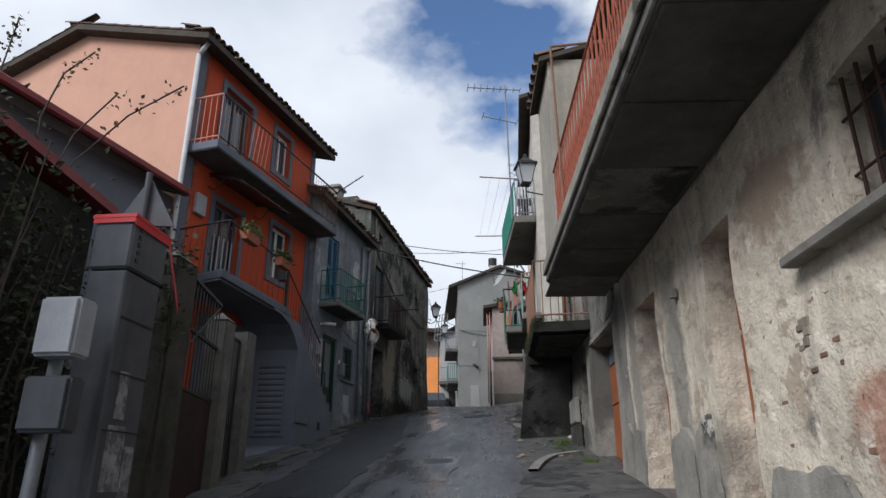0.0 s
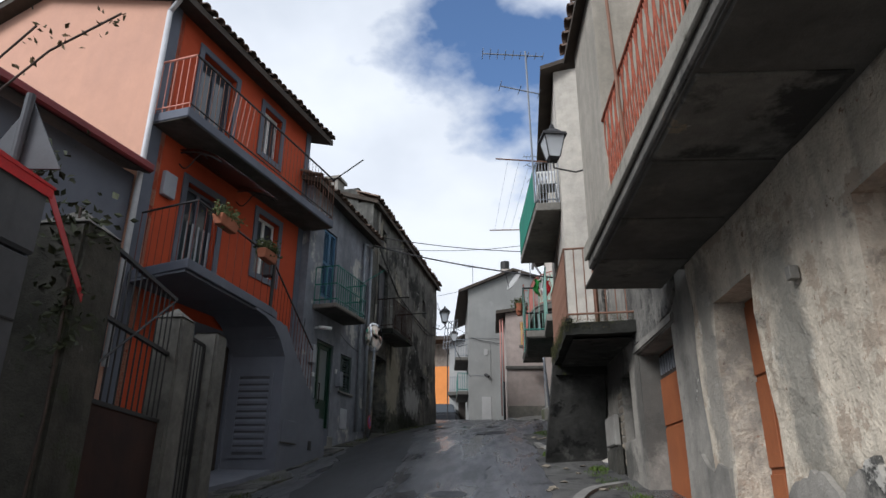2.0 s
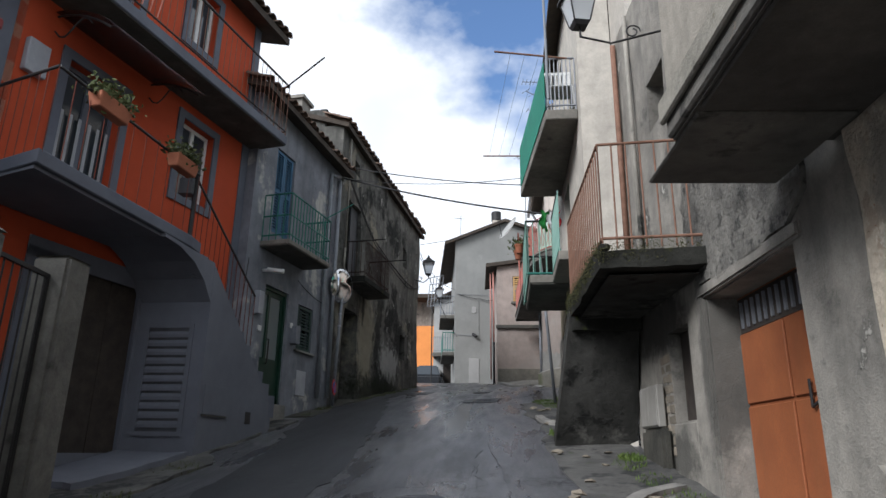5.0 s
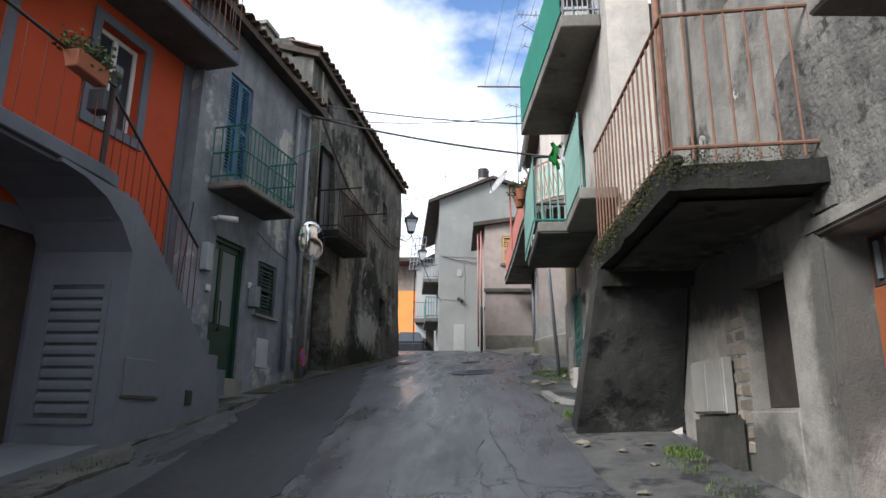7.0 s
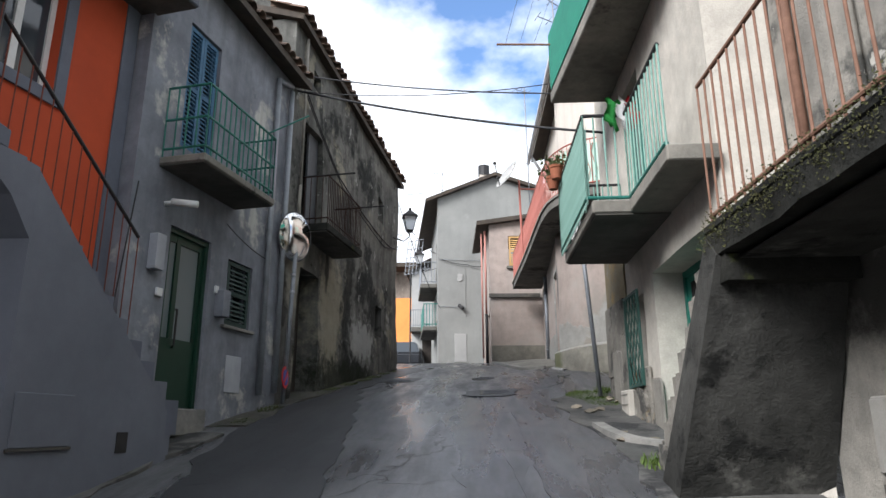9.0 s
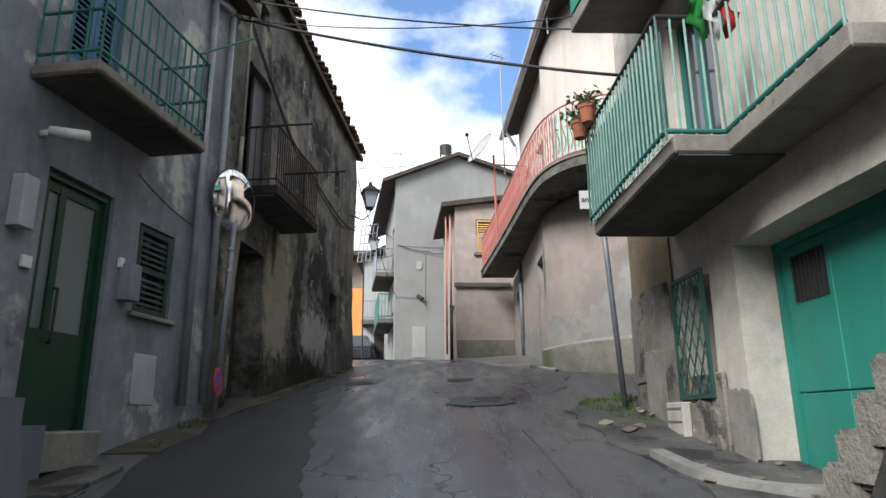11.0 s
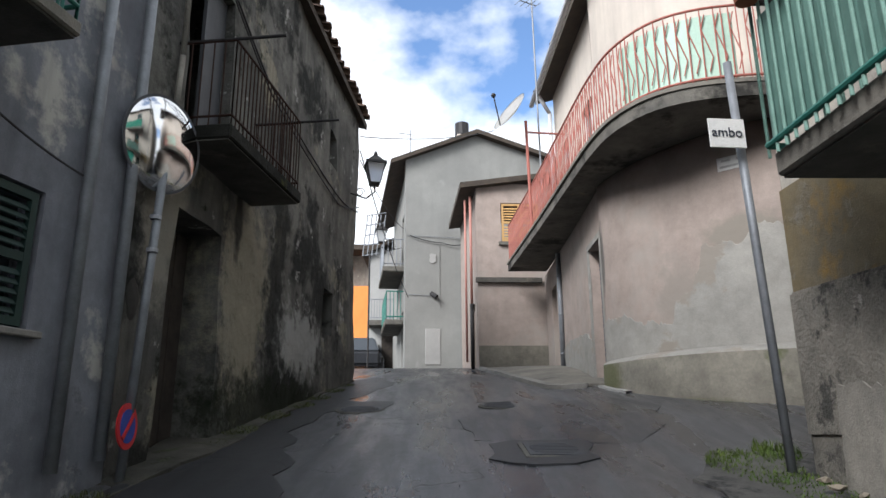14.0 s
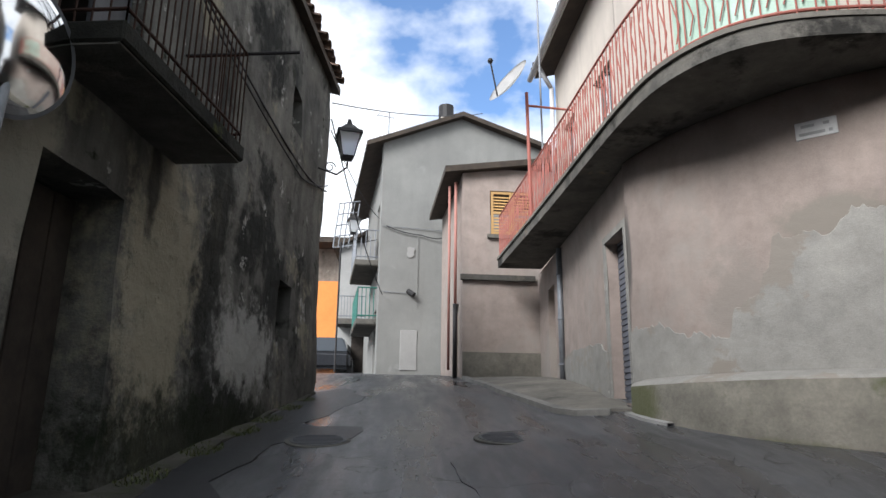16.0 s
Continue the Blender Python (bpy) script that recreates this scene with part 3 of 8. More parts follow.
def wall_mesh(F, u0, u1, z0, top, thick, opens=(), step=0.6, rough=0.0, seed=0):
    """A wall with thickness and true openings (u0, u1, z0, z1); top: a height or a function of u."""
    ztop = top if callable(top) else (lambda u: top)
    zmax = max(ztop(u0), ztop(u1), ztop((u0 + u1) / 2))
    us = {u0, u1}
    zs = {z0, zmax}
    for a, b, c, d in opens:
        us |= {max(a, u0), min(b, u1)}
        zs |= {c, d}
    if callable(top):
        us |= {u0 + (u1 - u0) * i / 12 for i in range(13)}

    def fill(vals):
        vals = sorted(vals)
        out = [vals[0]]
        for v in vals[1:]:
            if v - out[-1] < 1e-4:
                continue
            k = max(1, round((v - out[-1]) / step))
            s = out[-1]
            out += [s + (v - s) * i / k for i in range(1, k + 1)]
        return out
    us, zs = fill(us), fill(zs)
    nu, nz = len(us) - 1, len(zs) - 1

    def solid(i, j):
        if not (0 <= i < nu and 0 <= j < nz):
            return False
        u, z = (us[i] + us[i + 1]) / 2, (zs[j] + zs[j + 1]) / 2
        return not any(a < u < b and c < z < d for a, b, c, d in opens)
    bm = bmesh.new()
    cache = {}

    def v(i, j, k):
        if (i, j, k) not in cache:
            u, z = us[i], zs[j]
            if j == nz:
                z = ztop(u)
            elif callable(top):
                z = min(z, ztop(u) - 0.001 * (nz - j))
            w = 0.0
            if rough and not k:
                w = rough * noise.noise(Vector((u * 0.9 + seed, z * 0.9, seed * 1.7))) + 0.4 * rough * noise.noise(Vector((u * 2.7, z * 2.7, seed)))
            cache[i, j, k] = bm.verts.new(P(F, u, -thick if k else w, z))
        return cache[i, j, k]
    for i in range(nu):
        for j in range(nz):
            if not solid(i, j):
                continue
            bm.faces.new((v(i, j, 0), v(i + 1, j, 0), v(i + 1, j + 1, 0), v(i, j + 1, 0)))
            bm.faces.new((v(i, j, 1), v(i, j + 1, 1), v(i + 1, j + 1, 1), v(i + 1, j, 1)))
            for di, dj, p, q in ((-1, 0, (i, j), (i, j + 1)), (1, 0, (i + 1, j), (i + 1, j + 1)), (0, -1, (i, j), (i + 1, j)), (0, 1, (i, j + 1), (i + 1, j + 1))):
                if not solid(i + di, j + dj):
                    bm.faces.new((v(*p, 0), v(*q, 0), v(*q, 1), v(*p, 1)))
    return bm


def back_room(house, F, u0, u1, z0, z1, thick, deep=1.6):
    """A closed space behind an opening; its near-black colour stands in for lack of light."""
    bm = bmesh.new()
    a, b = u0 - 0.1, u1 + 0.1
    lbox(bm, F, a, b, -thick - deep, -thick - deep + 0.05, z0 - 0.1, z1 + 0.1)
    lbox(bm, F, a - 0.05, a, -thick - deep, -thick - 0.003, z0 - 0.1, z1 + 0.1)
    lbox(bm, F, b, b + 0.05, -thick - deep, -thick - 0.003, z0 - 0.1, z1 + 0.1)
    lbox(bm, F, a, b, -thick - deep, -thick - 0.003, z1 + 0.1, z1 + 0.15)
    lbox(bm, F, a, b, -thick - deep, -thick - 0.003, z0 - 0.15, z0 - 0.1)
    return part("inner_room", bm, BLACKHOLE, house, "interior behind the opening, its darkness put into the colour")


def ring(bm, F, u0, u1, z0, z1, w, n0, n1, sill=True):
    """A rectangular frame of width w."""
    lbox(bm, F, u0, u0 + w, n0, n1, z0, z1)
    lbox(bm, F, u1 - w, u1, n0, n1, z0, z1)
    lbox(bm, F, u0 + w, u1 - w, n0, n1, z1 - w, z1)
    if sill:
        lbox(bm, F, u0 + w, u1 - w, n0, n1, z0, z0 + w)


def window(house, F, u0, u1, z0, z1, frame_mat, pane_mat=None, depth=0.12, name="window", label="", mullion=True):
    bm = bmesh.new()
    ring(bm, F, u0 + 0.002, u1 - 0.002, z0 + 0.002, z1 - 0.002, 0.06, -depth - 0.05, -depth)
    if mullion:
        m = (u0 + u1) / 2
        lbox(bm, F, m - 0.04, m + 0.04, -depth - 0.045, -depth + 0.006, z0 + 0.06, z1 - 0.06)
    w = part(name, bm, frame_mat, house, label)
    halves = ((u0 + 0.06, (u0 + u1) / 2 - 0.04), ((u0 + u1) / 2 + 0.04, u1 - 0.06)) if mullion else ((u0 + 0.06, u1 - 0.06),)
    for a, b in halves:
        bm = bmesh.new()
        lbox(bm, F, a, b, -depth - 0.035, -depth - 0.025, z0 + 0.06, z1 - 0.06)
        part("pane", bm, pane_mat or GLASS, w, "dark reflecting glass")
    return w


def shutter(house, F, u0, u1, z0, z1, mat, n=0.0, label="closed louvred shutter", leaves=2, slat=0.055):
    for k in range(leaves):
        a, b = u0 + (u1 - u0) * k / leaves + 0.004, u0 + (u1 - u0) * (k + 1) / leaves - 0.004
        bm = bmesh.new()
        ring(bm, F, a, b, z0, z1, 0.055, n, n + 0.04)
        mid = (z0 + z1) / 2
        lbox(bm, F, a + 0.055, b - 0.055, n, n + 0.038, mid - 0.03, mid + 0.03)
        s = part("shutter", bm, mat, house, label)
        bm = bmesh.new()
        c = [(0.032, -0.022), (0.036, -0.014), (0.008, 0.024), (0.004, 0.016)]
        lo = [bm.verts.new(P(F, 0, q, z) - P(F, 0, 0, 0)) for q, z in c]
        hi = [bm.verts.new(P(F, b - a - 0.112, q, z) - P(F, 0, 0, 0)) for q, z in c]
        bm.faces.new(lo), bm.faces.new(hi[::-1])
        for i in range(4):
            bm.faces.new((lo[i], lo[(i + 1) % 4], hi[(i + 1) % 4], hi[i]))
        bmesh.ops.recalc_face_normals(bm, faces=bm.faces)
        me = bpy.data.meshes.new("slat")
        bm.to_mesh(me)
        bm.free()
        me.materials.append(mat)
        z = z0 + 0.09
        while z < z1 - 0.08:
            if abs(z - mid) > 0.055:
                piece("slat", me, Matrix.Translation(P(F, a + 0.056, n, z)), s)
            z += slat


def bars(parent, a, b, z0, z1, count, r, mat, name="bar", ends=True):
    a, b = Vector(a), Vector(b)
    for i in range(count):
        k = (i + (0 if ends else 0.5)) / (count - (1 if ends else 0))
        p = a.lerp(b, k)
        zz0 = z0(k) if callable(z0) else z0
        zz1 = z1(k) if callable(z1) else z1
        rod(name, (p.x, p.y, zz0), (p.x, p.y, zz1), r, mat, parent)


def balcony(house, F, u0, u1, depth, zb, zt, mat, label, lip=0.0):
    bm = bmesh.new()
    lbox(bm, F, u0, u1, 0.002, depth, zb, zt)
    soft(bm, 0.015)
    b = part("balcony", bm, mat, house, label)
    # thin sheet under the slab; its dark colour paints in the underside shade
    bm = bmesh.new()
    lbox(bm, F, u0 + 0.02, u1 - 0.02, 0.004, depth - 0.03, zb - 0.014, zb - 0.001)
    part("soffit", bm, SOFFIT, b, "soffit sheet coloured dark for the shade under the slab")
    return b


def wall_patch(parent, F, u0, u1, z0, z1, mat, seed, n=0.006, label="", name="plaster_patch"):
    """A thin ragged skin of plaster on a face."""
    r = random.Random(seed)
    bm, k = bmesh.new(), 44
    ring_ = []
    for i in range(k):
        a = i * math.tau / k
        c, s = math.cos(a), math.sin(a)
        q = (abs(c) ** 5 + abs(s) ** 5) ** -0.2 * (1 + 0.22 * noise.noise(Vector((c * 1.7, s * 1.7, seed))) + r.uniform(-0.05, 0.05))
        u, z = (u0 + u1) / 2 + (u1 - u0) / 2 * c * q, (z0 + z1) / 2 + (z1 - z0) / 2 * s * q
        ring_.append((bm.verts.new(P(F, u, n, z)), bm.verts.new(P(F, u, 0.001, z))))
    bm.faces.new([v[0] for v in ring_])
    for a, b in zip(ring_, ring_[1:] + ring_[:1]):
        bm.faces.new((a[0], b[0], b[1], a[1]))
    bmesh.ops.recalc_face_normals(bm, faces=bm.faces)
    return part(name, bm, mat, parent, label)


TILES = {}


def tile_mesh():
    if "me" not in TILES:
        bm = bmesh.new()
        ro, ri, k = 0.1, 0.085, 7
        rings = []
        for y, s in ((0.0, 1.0), (0.46, 0.82)):
            o = [bm.verts.new((ro * s * math.cos(math.pi * i / k), y, ro * s * math.sin(math.pi * i / k) * 0.8)) for i in range(k + 1)]
            q = [bm.verts.new((ri * s * math.cos(math.pi * i / k), y, ri * s * math.sin(math.pi * i / k) * 0.8)) for i in range(k + 1)]
            rings.append((o, q))
        (o0, q0), (o1, q1) = rings
        for i in range(k):
            bm.faces.new((o0[i], o0[i + 1], o1[i + 1], o1[i]))
            bm.faces.new((q0[i], q1[i], q1[i + 1], q0[i + 1]))
            bm.faces.new((o0[i], q0[i], q0[i + 1], o0[i + 1]))
            bm.faces.new((o1[i], o1[i + 1], q1[i + 1], q1[i]))
        for i in (0, k):
            bm.faces.new((o0[i], o1[i], q1[i], q0[i]))
        bmesh.ops.recalc_face_normals(bm, faces=bm.faces)
        me = bpy.data.meshes.new("roof_tile")
        bm.to_mesh(me)
        bm.free()
        me.materials.append(TILE)
        TILES["me"] = me
    return TILES["me"]


def eave_tiles(roof, a, b, up, slope, rng, pitch=0.21, rows=2):
    """Rows of clay tiles along the eave a-b; up: the plan direction in which the roof rises, slope: degrees."""
    a, b, up = Vector(a), Vector(b), Vector((up[0], up[1], 0)).normalized()
    d = (b - a)
    count = int(d.length / pitch)
    along = d.normalized()
    yy = (up * math.cos(radians(slope)) + Vector((0, 0, 1)) * math.sin(radians(slope))).normalized()
    for r in range(rows):
        for i in range(count + 1):
            p = a + along * (i * pitch + rng.uniform(-0.02, 0.02)) + yy * (0.36 * r + rng.uniform(-0.035, 0.035)) + Vector((0, 0, 0.012 + 0.02 * r + rng.uniform(0, 0.02)))
            x = along
            z = x.cross(yy) if x.cross(yy).z > 0 else yy.cross(x)
            x = yy.cross(z)
            m = Matrix.Translation(p) @ Matrix((x, yy, z)).transposed().to_4x4() @ pose(0, 0, 0, rng.uniform(-3, 3), rng.uniform(-5, 5), rng.uniform(-4, 4))
            piece("roof_tile", tile_mesh(), m, roof)


def roof_slab(house, pts, label, mat=None, thick=0.1):
    """pts: the four corners of a roof plane."""
    bm = bmesh.new()
    hi = [Vector(p) for p in pts]
    hexa(bm, [p - Vector((0, 0, thick)) for p in hi] + hi)
    return part("roof", bm, mat or ROOFWOOD, house, label)


# ---- ground ----
PROFILE = ((-60, -8.0), (-8, -1.0), (-1, 0.12), (6, 1.15), (9, 1.6), (12, 2.07), (15, 2.62), (18.8, 3.32), (22.3, 3.82), (26, 4.36), (30, 4.86), (34, 5.14), (46, 5.5), (90, 6.5), (600, 9.0))


def ground_z(x, y):
    for (y0, z0), (y1, z1) in zip(PROFILE, PROFILE[1:]):
        if y <= y1 or y1 == 600:
            k = (y - y0) / (y1 - y0)
            z = z0 + (z1 - z0) * k
            break
    side = max(-3.2, min(3.0, x + 1.5))
    ease = lambda q: (lambda k: k * k * (3 - 2 * k))(max(0.0, min(1.0, q)))
    rise = 0.17 * ease((x + 1.3) / 1.8) * ease((y - 18.7) / 1.8) * ease((31 - y) / 5)
    return z + 0.028 * side * max(0.0, min(1.0, (30 - y) / 12)) + rise


def ground_patch(name, pts, lift, material, label, category, step=0.35, kind="structure", wob=0.0):
    """A sheet over the ground inside a plan polygon."""
    rag = []
    for a, b in zip(pts, pts[1:] + pts[:1]):
        a, b = Vector(a), Vector(b)
        k = max(1, round((b - a).length / 0.22))
        d = (b - a).normalized()
        for i in range(k):
            q = a.lerp(b, i / k)
            w = 0.11 * noise.noise(Vector((q.x * 1.9, q.y * 1.9, 7.0))) + 0.07 * noise.noise(Vector((q.x * 6.3, q.y * 6.3, 2.0)))
            rag.append((q.x - d.y * w, q.y + d.x * w))
    pts = rag
    xs, ys = [p[0] for p in pts], [p[1] for p in pts]
    bm = bmesh.new()
    f = bm.faces.new([bm.verts.new((x, y, 0)) for x, y in pts])
    for axis, lo, hi in ((Vector((1, 0, 0)), min(xs), max(xs)), (Vector((0, 1, 0)), min(ys), max(ys))):
        v = lo + step
        while v < hi:
            bmesh.ops.bisect_plane(bm, geom=list(bm.verts) + list(bm.edges) + list(bm.faces), plane_co=axis * v, plane_no=axis)
            v += step
    for v in bm.verts:
        v.co.z = ground_z(v.co.x, v.co.y) + lift + wob * noise.noise(Vector((v.co.x * 1.7, v.co.y * 1.7, 3.0)))
    skirt = bmesh.ops.extrude_face_region(bm, geom=list(bm.faces))
    for v in skirt["geom"]:
        if isinstance(v, bmesh.types.BMVert):
            v.co.z -= lift + 0.12
    return solo(name, bm, material, label, category, kind=kind)


bm = bmesh.new()
gx = [-400, -120, -40, -20, -12] + [-9 + 0.5 * i for i in range(33)] + [9, 12, 20, 40, 120, 400]
gy = [-400, -60, -20, -8] + [-4 + 0.5 * i for i in range(93)] + [46, 50, 60, 90, 200, 600]
grid = [[bm.verts.new((x, y, (ground_z(x, y) if y > -60 else -8.0) + 0.015 * noise.noise(Vector((x * 0.5, y * 0.5, 0))))) for x in gx] for y in gy]
for j in range(len(gy) - 1):
    for i in range(len(gx) - 1):
        bm.faces.new((grid[j][i], grid[j][i + 1], grid[j + 1][i + 1], grid[j + 1][i]))
solo("ground", bm, ASPHALT, "worn grey patched asphalt climbing between the houses", "road", kind="structure", smooth=True)

rng = random.Random(7)

# faces of the street, near end to far end
F_RED = face((-6.25, 10.2), (-5.2, 15.2), 1)
F_GREY = face((-5.0, 15.2), (-4.35, 18.75), 1)
F_OLD = face((-4.35, 18.75), (-3.35, 25.9), 1)
F_LOW = face((-7.42, 4.9), (-6.34, 10.18), 1)
F_CREAM = face((1.95, 3.5), (1.3, 13.5), -1)
F_STAIR = face((-4.75, 12.6), (-4.35, 15.3), 1)
F_GREEN = face((0.8, 13.2), (0.8, 18.9), -1)
F_PINK = face((0.66, 22.95), (0.95, 29.4), -1)

# ---- low grey house with a red gutter ----
low = thing("house", (-7.2, 7.5, ground_z(-7, 7)), "low grey rendered house with a dark red gutter", "house")
part("wall", wall_mesh(F_LOW, -3.5, F_LOW[3], 0.0, 6.75, 0.4, ((1.2, 2.1, 3.9, 5.2),), rough=0.01, seed=3), GREYWALL, low, "dull grey rendered wall")
window(low, F_LOW, 1.2, 2.1, 3.9, 5.2, TRIMGREY)
back_room(low, F_LOW, 1.2, 2.1, 3.9, 5.2, 0.4)
a, b = P(F_LOW, -4, 0.35, 6.8), P(F_LOW, F_LOW[3] - 0.02, 0.35, 6.8)
c, d = P(F_LOW, F_LOW[3] - 0.02, -3.0, 8.0), P(F_LOW, -4, -3.0, 8.0)
r = roof_slab(low, (a, b, c, d), "shallow dark roof of the low house")
bm = bmesh.new()
lbox(bm, F_LOW, -4, F_LOW[3] - 0.03, 0.352, 0.45, 6.7, 6.85)
soft(bm, 0.03)
part("gutter", bm, REDTRIM, low, "dark red metal gutter")
bm = bmesh.new()
lbox(bm, F_LOW, -3.5, -3.1, -4, -0.402, 0, 6.7)
part("side_wall", bm, GREYWALL, low)

# ---- orange-red house ----
red = thing("house", (-6.6, 12.7, ground_z(-6, 12)), "three-storey orange-red house with grey-blue trim and two balconies", "house")
L = F_RED[3]
RED_OPEN = ((1.0, 2.05, 7.87, 9.9), (3.1, 3.8, 8.85, 9.95), (1.1, 2.05, 5.15, 7.15), (3.3, 4.1, 6.15, 7.45), (1.45, 2.95, 2.2, 4.5))
part("wall", wall_mesh(F_RED, 0, L, 0.8, 10.3, 0.4, RED_OPEN), RED, red, "orange-red rendered facade")
F_SIDE = face((-6.25 - 0.4 * F_RED[2].x, 10.2 - 0.4 * F_RED[2].y), (-6.25 - 6.5 * F_RED[2].x, 10.2 - 6.5 * F_RED[2].y), -1)
gable = lambda u: 10.3 + 1.0 * (1 - abs(u + 0.4 - 3.25) / 3.25)
part("side_wall", wall_mesh(F_SIDE, -0.4, F_SIDE[3], 0.8, gable, 0.4), PEACH, red, "peach rendered gable wall")
bm = bmesh.new()
lbox(bm, F_RED, -0.012, -0.002, -0.4, -0.001, 0.8, 10.3)
part("corner_render", bm, PEACH, red, "peach render carried round the corner")
ridge_n = -3.25
for n0, n1, z0, z1 in ((0.42, ridge_n, 10.32, 11.42), (-6.9, ridge_n, 10.2, 11.42)):
    s = roof_slab(red, (P(F_RED, -0.28, n0, z0), P(F_RED, L + 0.4, n0, z0), P(F_RED, L + 0.4, n1, z1), P(F_RED, -0.28, n1, z1)), "timber roof edge under clay tiles", thick=0.14)
    if n0 > 0:
        eave_tiles(s, P(F_RED, -0.25, n0 + 0.05, z0), P(F_RED, L + 0.38, n0 + 0.05, z0), -F_RED[2], 18, rng, rows=2)
    g0, g1 = P(F_RED, -0.2, n0, z0 + 0.02), P(F_RED, -0.2, n1, z1 + 0.02)
    k = int((g1 - g0).length / 0.36)
    for i in range(k + 1):
        q = g0.lerp(g1, i / k)
        dirn = (g1 - g0).normalized()
        x = Vector((dirn.y, -dirn.x, 0)).normalized()
        z = x.cross(dirn)
        piece("roof_tile", tile_mesh(), Matrix.Translation(q) @ Matrix((x, dirn, z)).transposed().to_4x4(), s)
part("back_wall", wall_mesh(face((P(F_RED, L, 0, 0)).xy, P(F_RED, L, -6.5, 0).xy, 1), 0.002, 6.5, 0.8, 10.4, 0.3), RED, red)
bm = bmesh.new()
lbox(bm, F_RED, 0.003, 0.28, 0.003, 0.022, 1.2, 10.35)
part("corner_trim", bm, TRIMGREY, red, "grey-blue painted corner band")
bm = bmesh.new()
lbox(bm, F_RED, L - 0.2, L - 0.003, 0.003, 0.022, 3.0, 10.35)
part("corner_trim", bm, TRIMGREY, red, "grey-blue painted corner band")
for u0, u1, z0, z1 in RED_OPEN[:4]:
    bm = bmesh.new()
    ring(bm, F_RED, u0 - 0.13, u1 + 0.13, z0 - (0.0 if z1 - z0 > 1.8 else 0.13), z1 + 0.13, 0.13, 0.003, 0.03, z1 - z0 < 1.8)
    part("window_surround", bm, TRIMGREY, red, "grey-blue painted surround")
    window(red, F_RED, u0, u1, z0, z1, PLASTICWHITE if u0 > 3 else TRIMGREY)
    bm = bmesh.new()
    lbox(bm, F_RED, u0 + 0.05, u1 - 0.05, -0.32, -0.3, z0 + 0.03, z1 - 0.03)
    part("curtain", bm, CURTAIN, red, "pale curtain behind the glass")
for k in range(6):
    bm = bmesh.new()
    u = RED_OPEN[2][0] + 0.1 + k * 0.145 + (0.02 if k > 2 else 0)
    lbox(bm, F_RED, u, u + 0.05, -0.108, -0.1, 5.2, 6.5)
    soft(bm, 0.003)
    part("blind_slat", bm, WHITEBOX, red, "pale upright door slat")
# dark garage doors below
for k in range(3):
    bm = bmesh.new()
    lbox(bm, F_RED, 1.46 + k * 0.497, 1.46 + (k + 1) * 0.497 - 0.012, -0.1, -0.05, 2.2, 4.49)
    part("garage_door", bm, DARKWOOD, red, "dark boarded garage door in shade")
bm = bmesh.new()
lbox(bm, F_RED, 1.05, 1.449, 0.003, 0.03, 1.5, 4.6)
part("jamb", bm, TRIMGREY, red, "grey painted garage jamb")
bm = bmesh.new()
lbox(bm, F_RED, 1.05, 3.2, 0.003, 0.03, 4.47, 4.72)
part("lintel", bm, TRIMGREY, red)
for a, b, c, d in ((2.925, 3.35, 1.6, 4.468), (1.45, 2.924, 1.6, 2.235)):
    bm = bmesh.new()
    lbox(bm, F_RED, a, b, 0.003, 0.028, c, d)
    part("base_render", bm, GREYWALL, red, "smooth grey base render")
for a, b, c, d in ((2.93, 2.948, 2.2, 4.5), (1.452, 1.459, 2.2, 4.5), (1.46, 2.929, 4.492, 4.499), (1.46, 2.929, 2.201, 2.23)):
    bm = bmesh.new()
    lbox(bm, F_RED, a, b, -0.38, 0.002, c, d)
    part("reveal", bm, TRIMGREY, red)
# wing under the outside stair
bm = bmesh.new()
prism(bm, ((-5.66, 13.1), (-4.58, 13.1), (-4.35, 15.3), (-5.3, 15.3)), 1.6, lambda x, y: max(2.9, 4.98 - max(0, (y - 12.95)) * 0.85))
part("stair_wing", bm, GREYWALL, red, "smooth grey rendered wing under the stair")
bm = bmesh.new()
F_V = face((-5.75, 13.1), (-4.58, 13.1), 1)
ring(bm, F_V, 0.27, 0.98, 2.46, 3.99, 0.06, 0.003, 0.03)
v = part("vent_door", bm, GREYWALL, red, "grey louvred utility door")
vm = bmesh.new()
lbox(vm, F_V, 0.331, 0.919, 0.001, 0.012, 2.52, 3.93)
part("panel", vm, GREYBOX, v)
for i in range(11):
    z = 2.58 + i * 0.122
    vm = bmesh.new()
    hexa(vm, [P(F_V, u, n, zz) for (n, zz) in ((0.012, z), (0.03, z - 0.01), (0.03, z + 0.035), (0.012, z + 0.08)) for u in (0.335,)] + [P(F_V, u, n, zz) for (n, zz) in ((0.012, z), (0.03, z - 0.01), (0.03, z + 0.035), (0.012, z + 0.08)) for u in (0.915,)])
    part("louvre", vm, GREYWALL, v)
F_WING = face((-4.58, 13.1), (-4.35, 15.3), 1)
bm = bmesh.new()
lbox(bm, F_WING, 0.1, 0.72, 0.003, 0.014, 2.76, 3.16)
soft(bm, 0.004)
ht = part("hatch", bm, GREYWALL, red, "grey metal hatch flush with the wall")
bm = bmesh.new()
lbox(bm, F_WING, 0.08, 0.74, 0.002, 0.022, 2.735, 2.757)
part("hatch_sill", bm, SOFFIT, ht, "dark lower lip of the hatch")
# drain opening is not cut: a black plate paints its dark inside
bm = bmesh.new()
lbox(bm, F_WING, 1.34, 1.5, 0.002, 0.007, 2.68, 2.86)
part("vent_hole", bm, BLACKIRON, red, "flat black plate for the dark of a small drain opening")
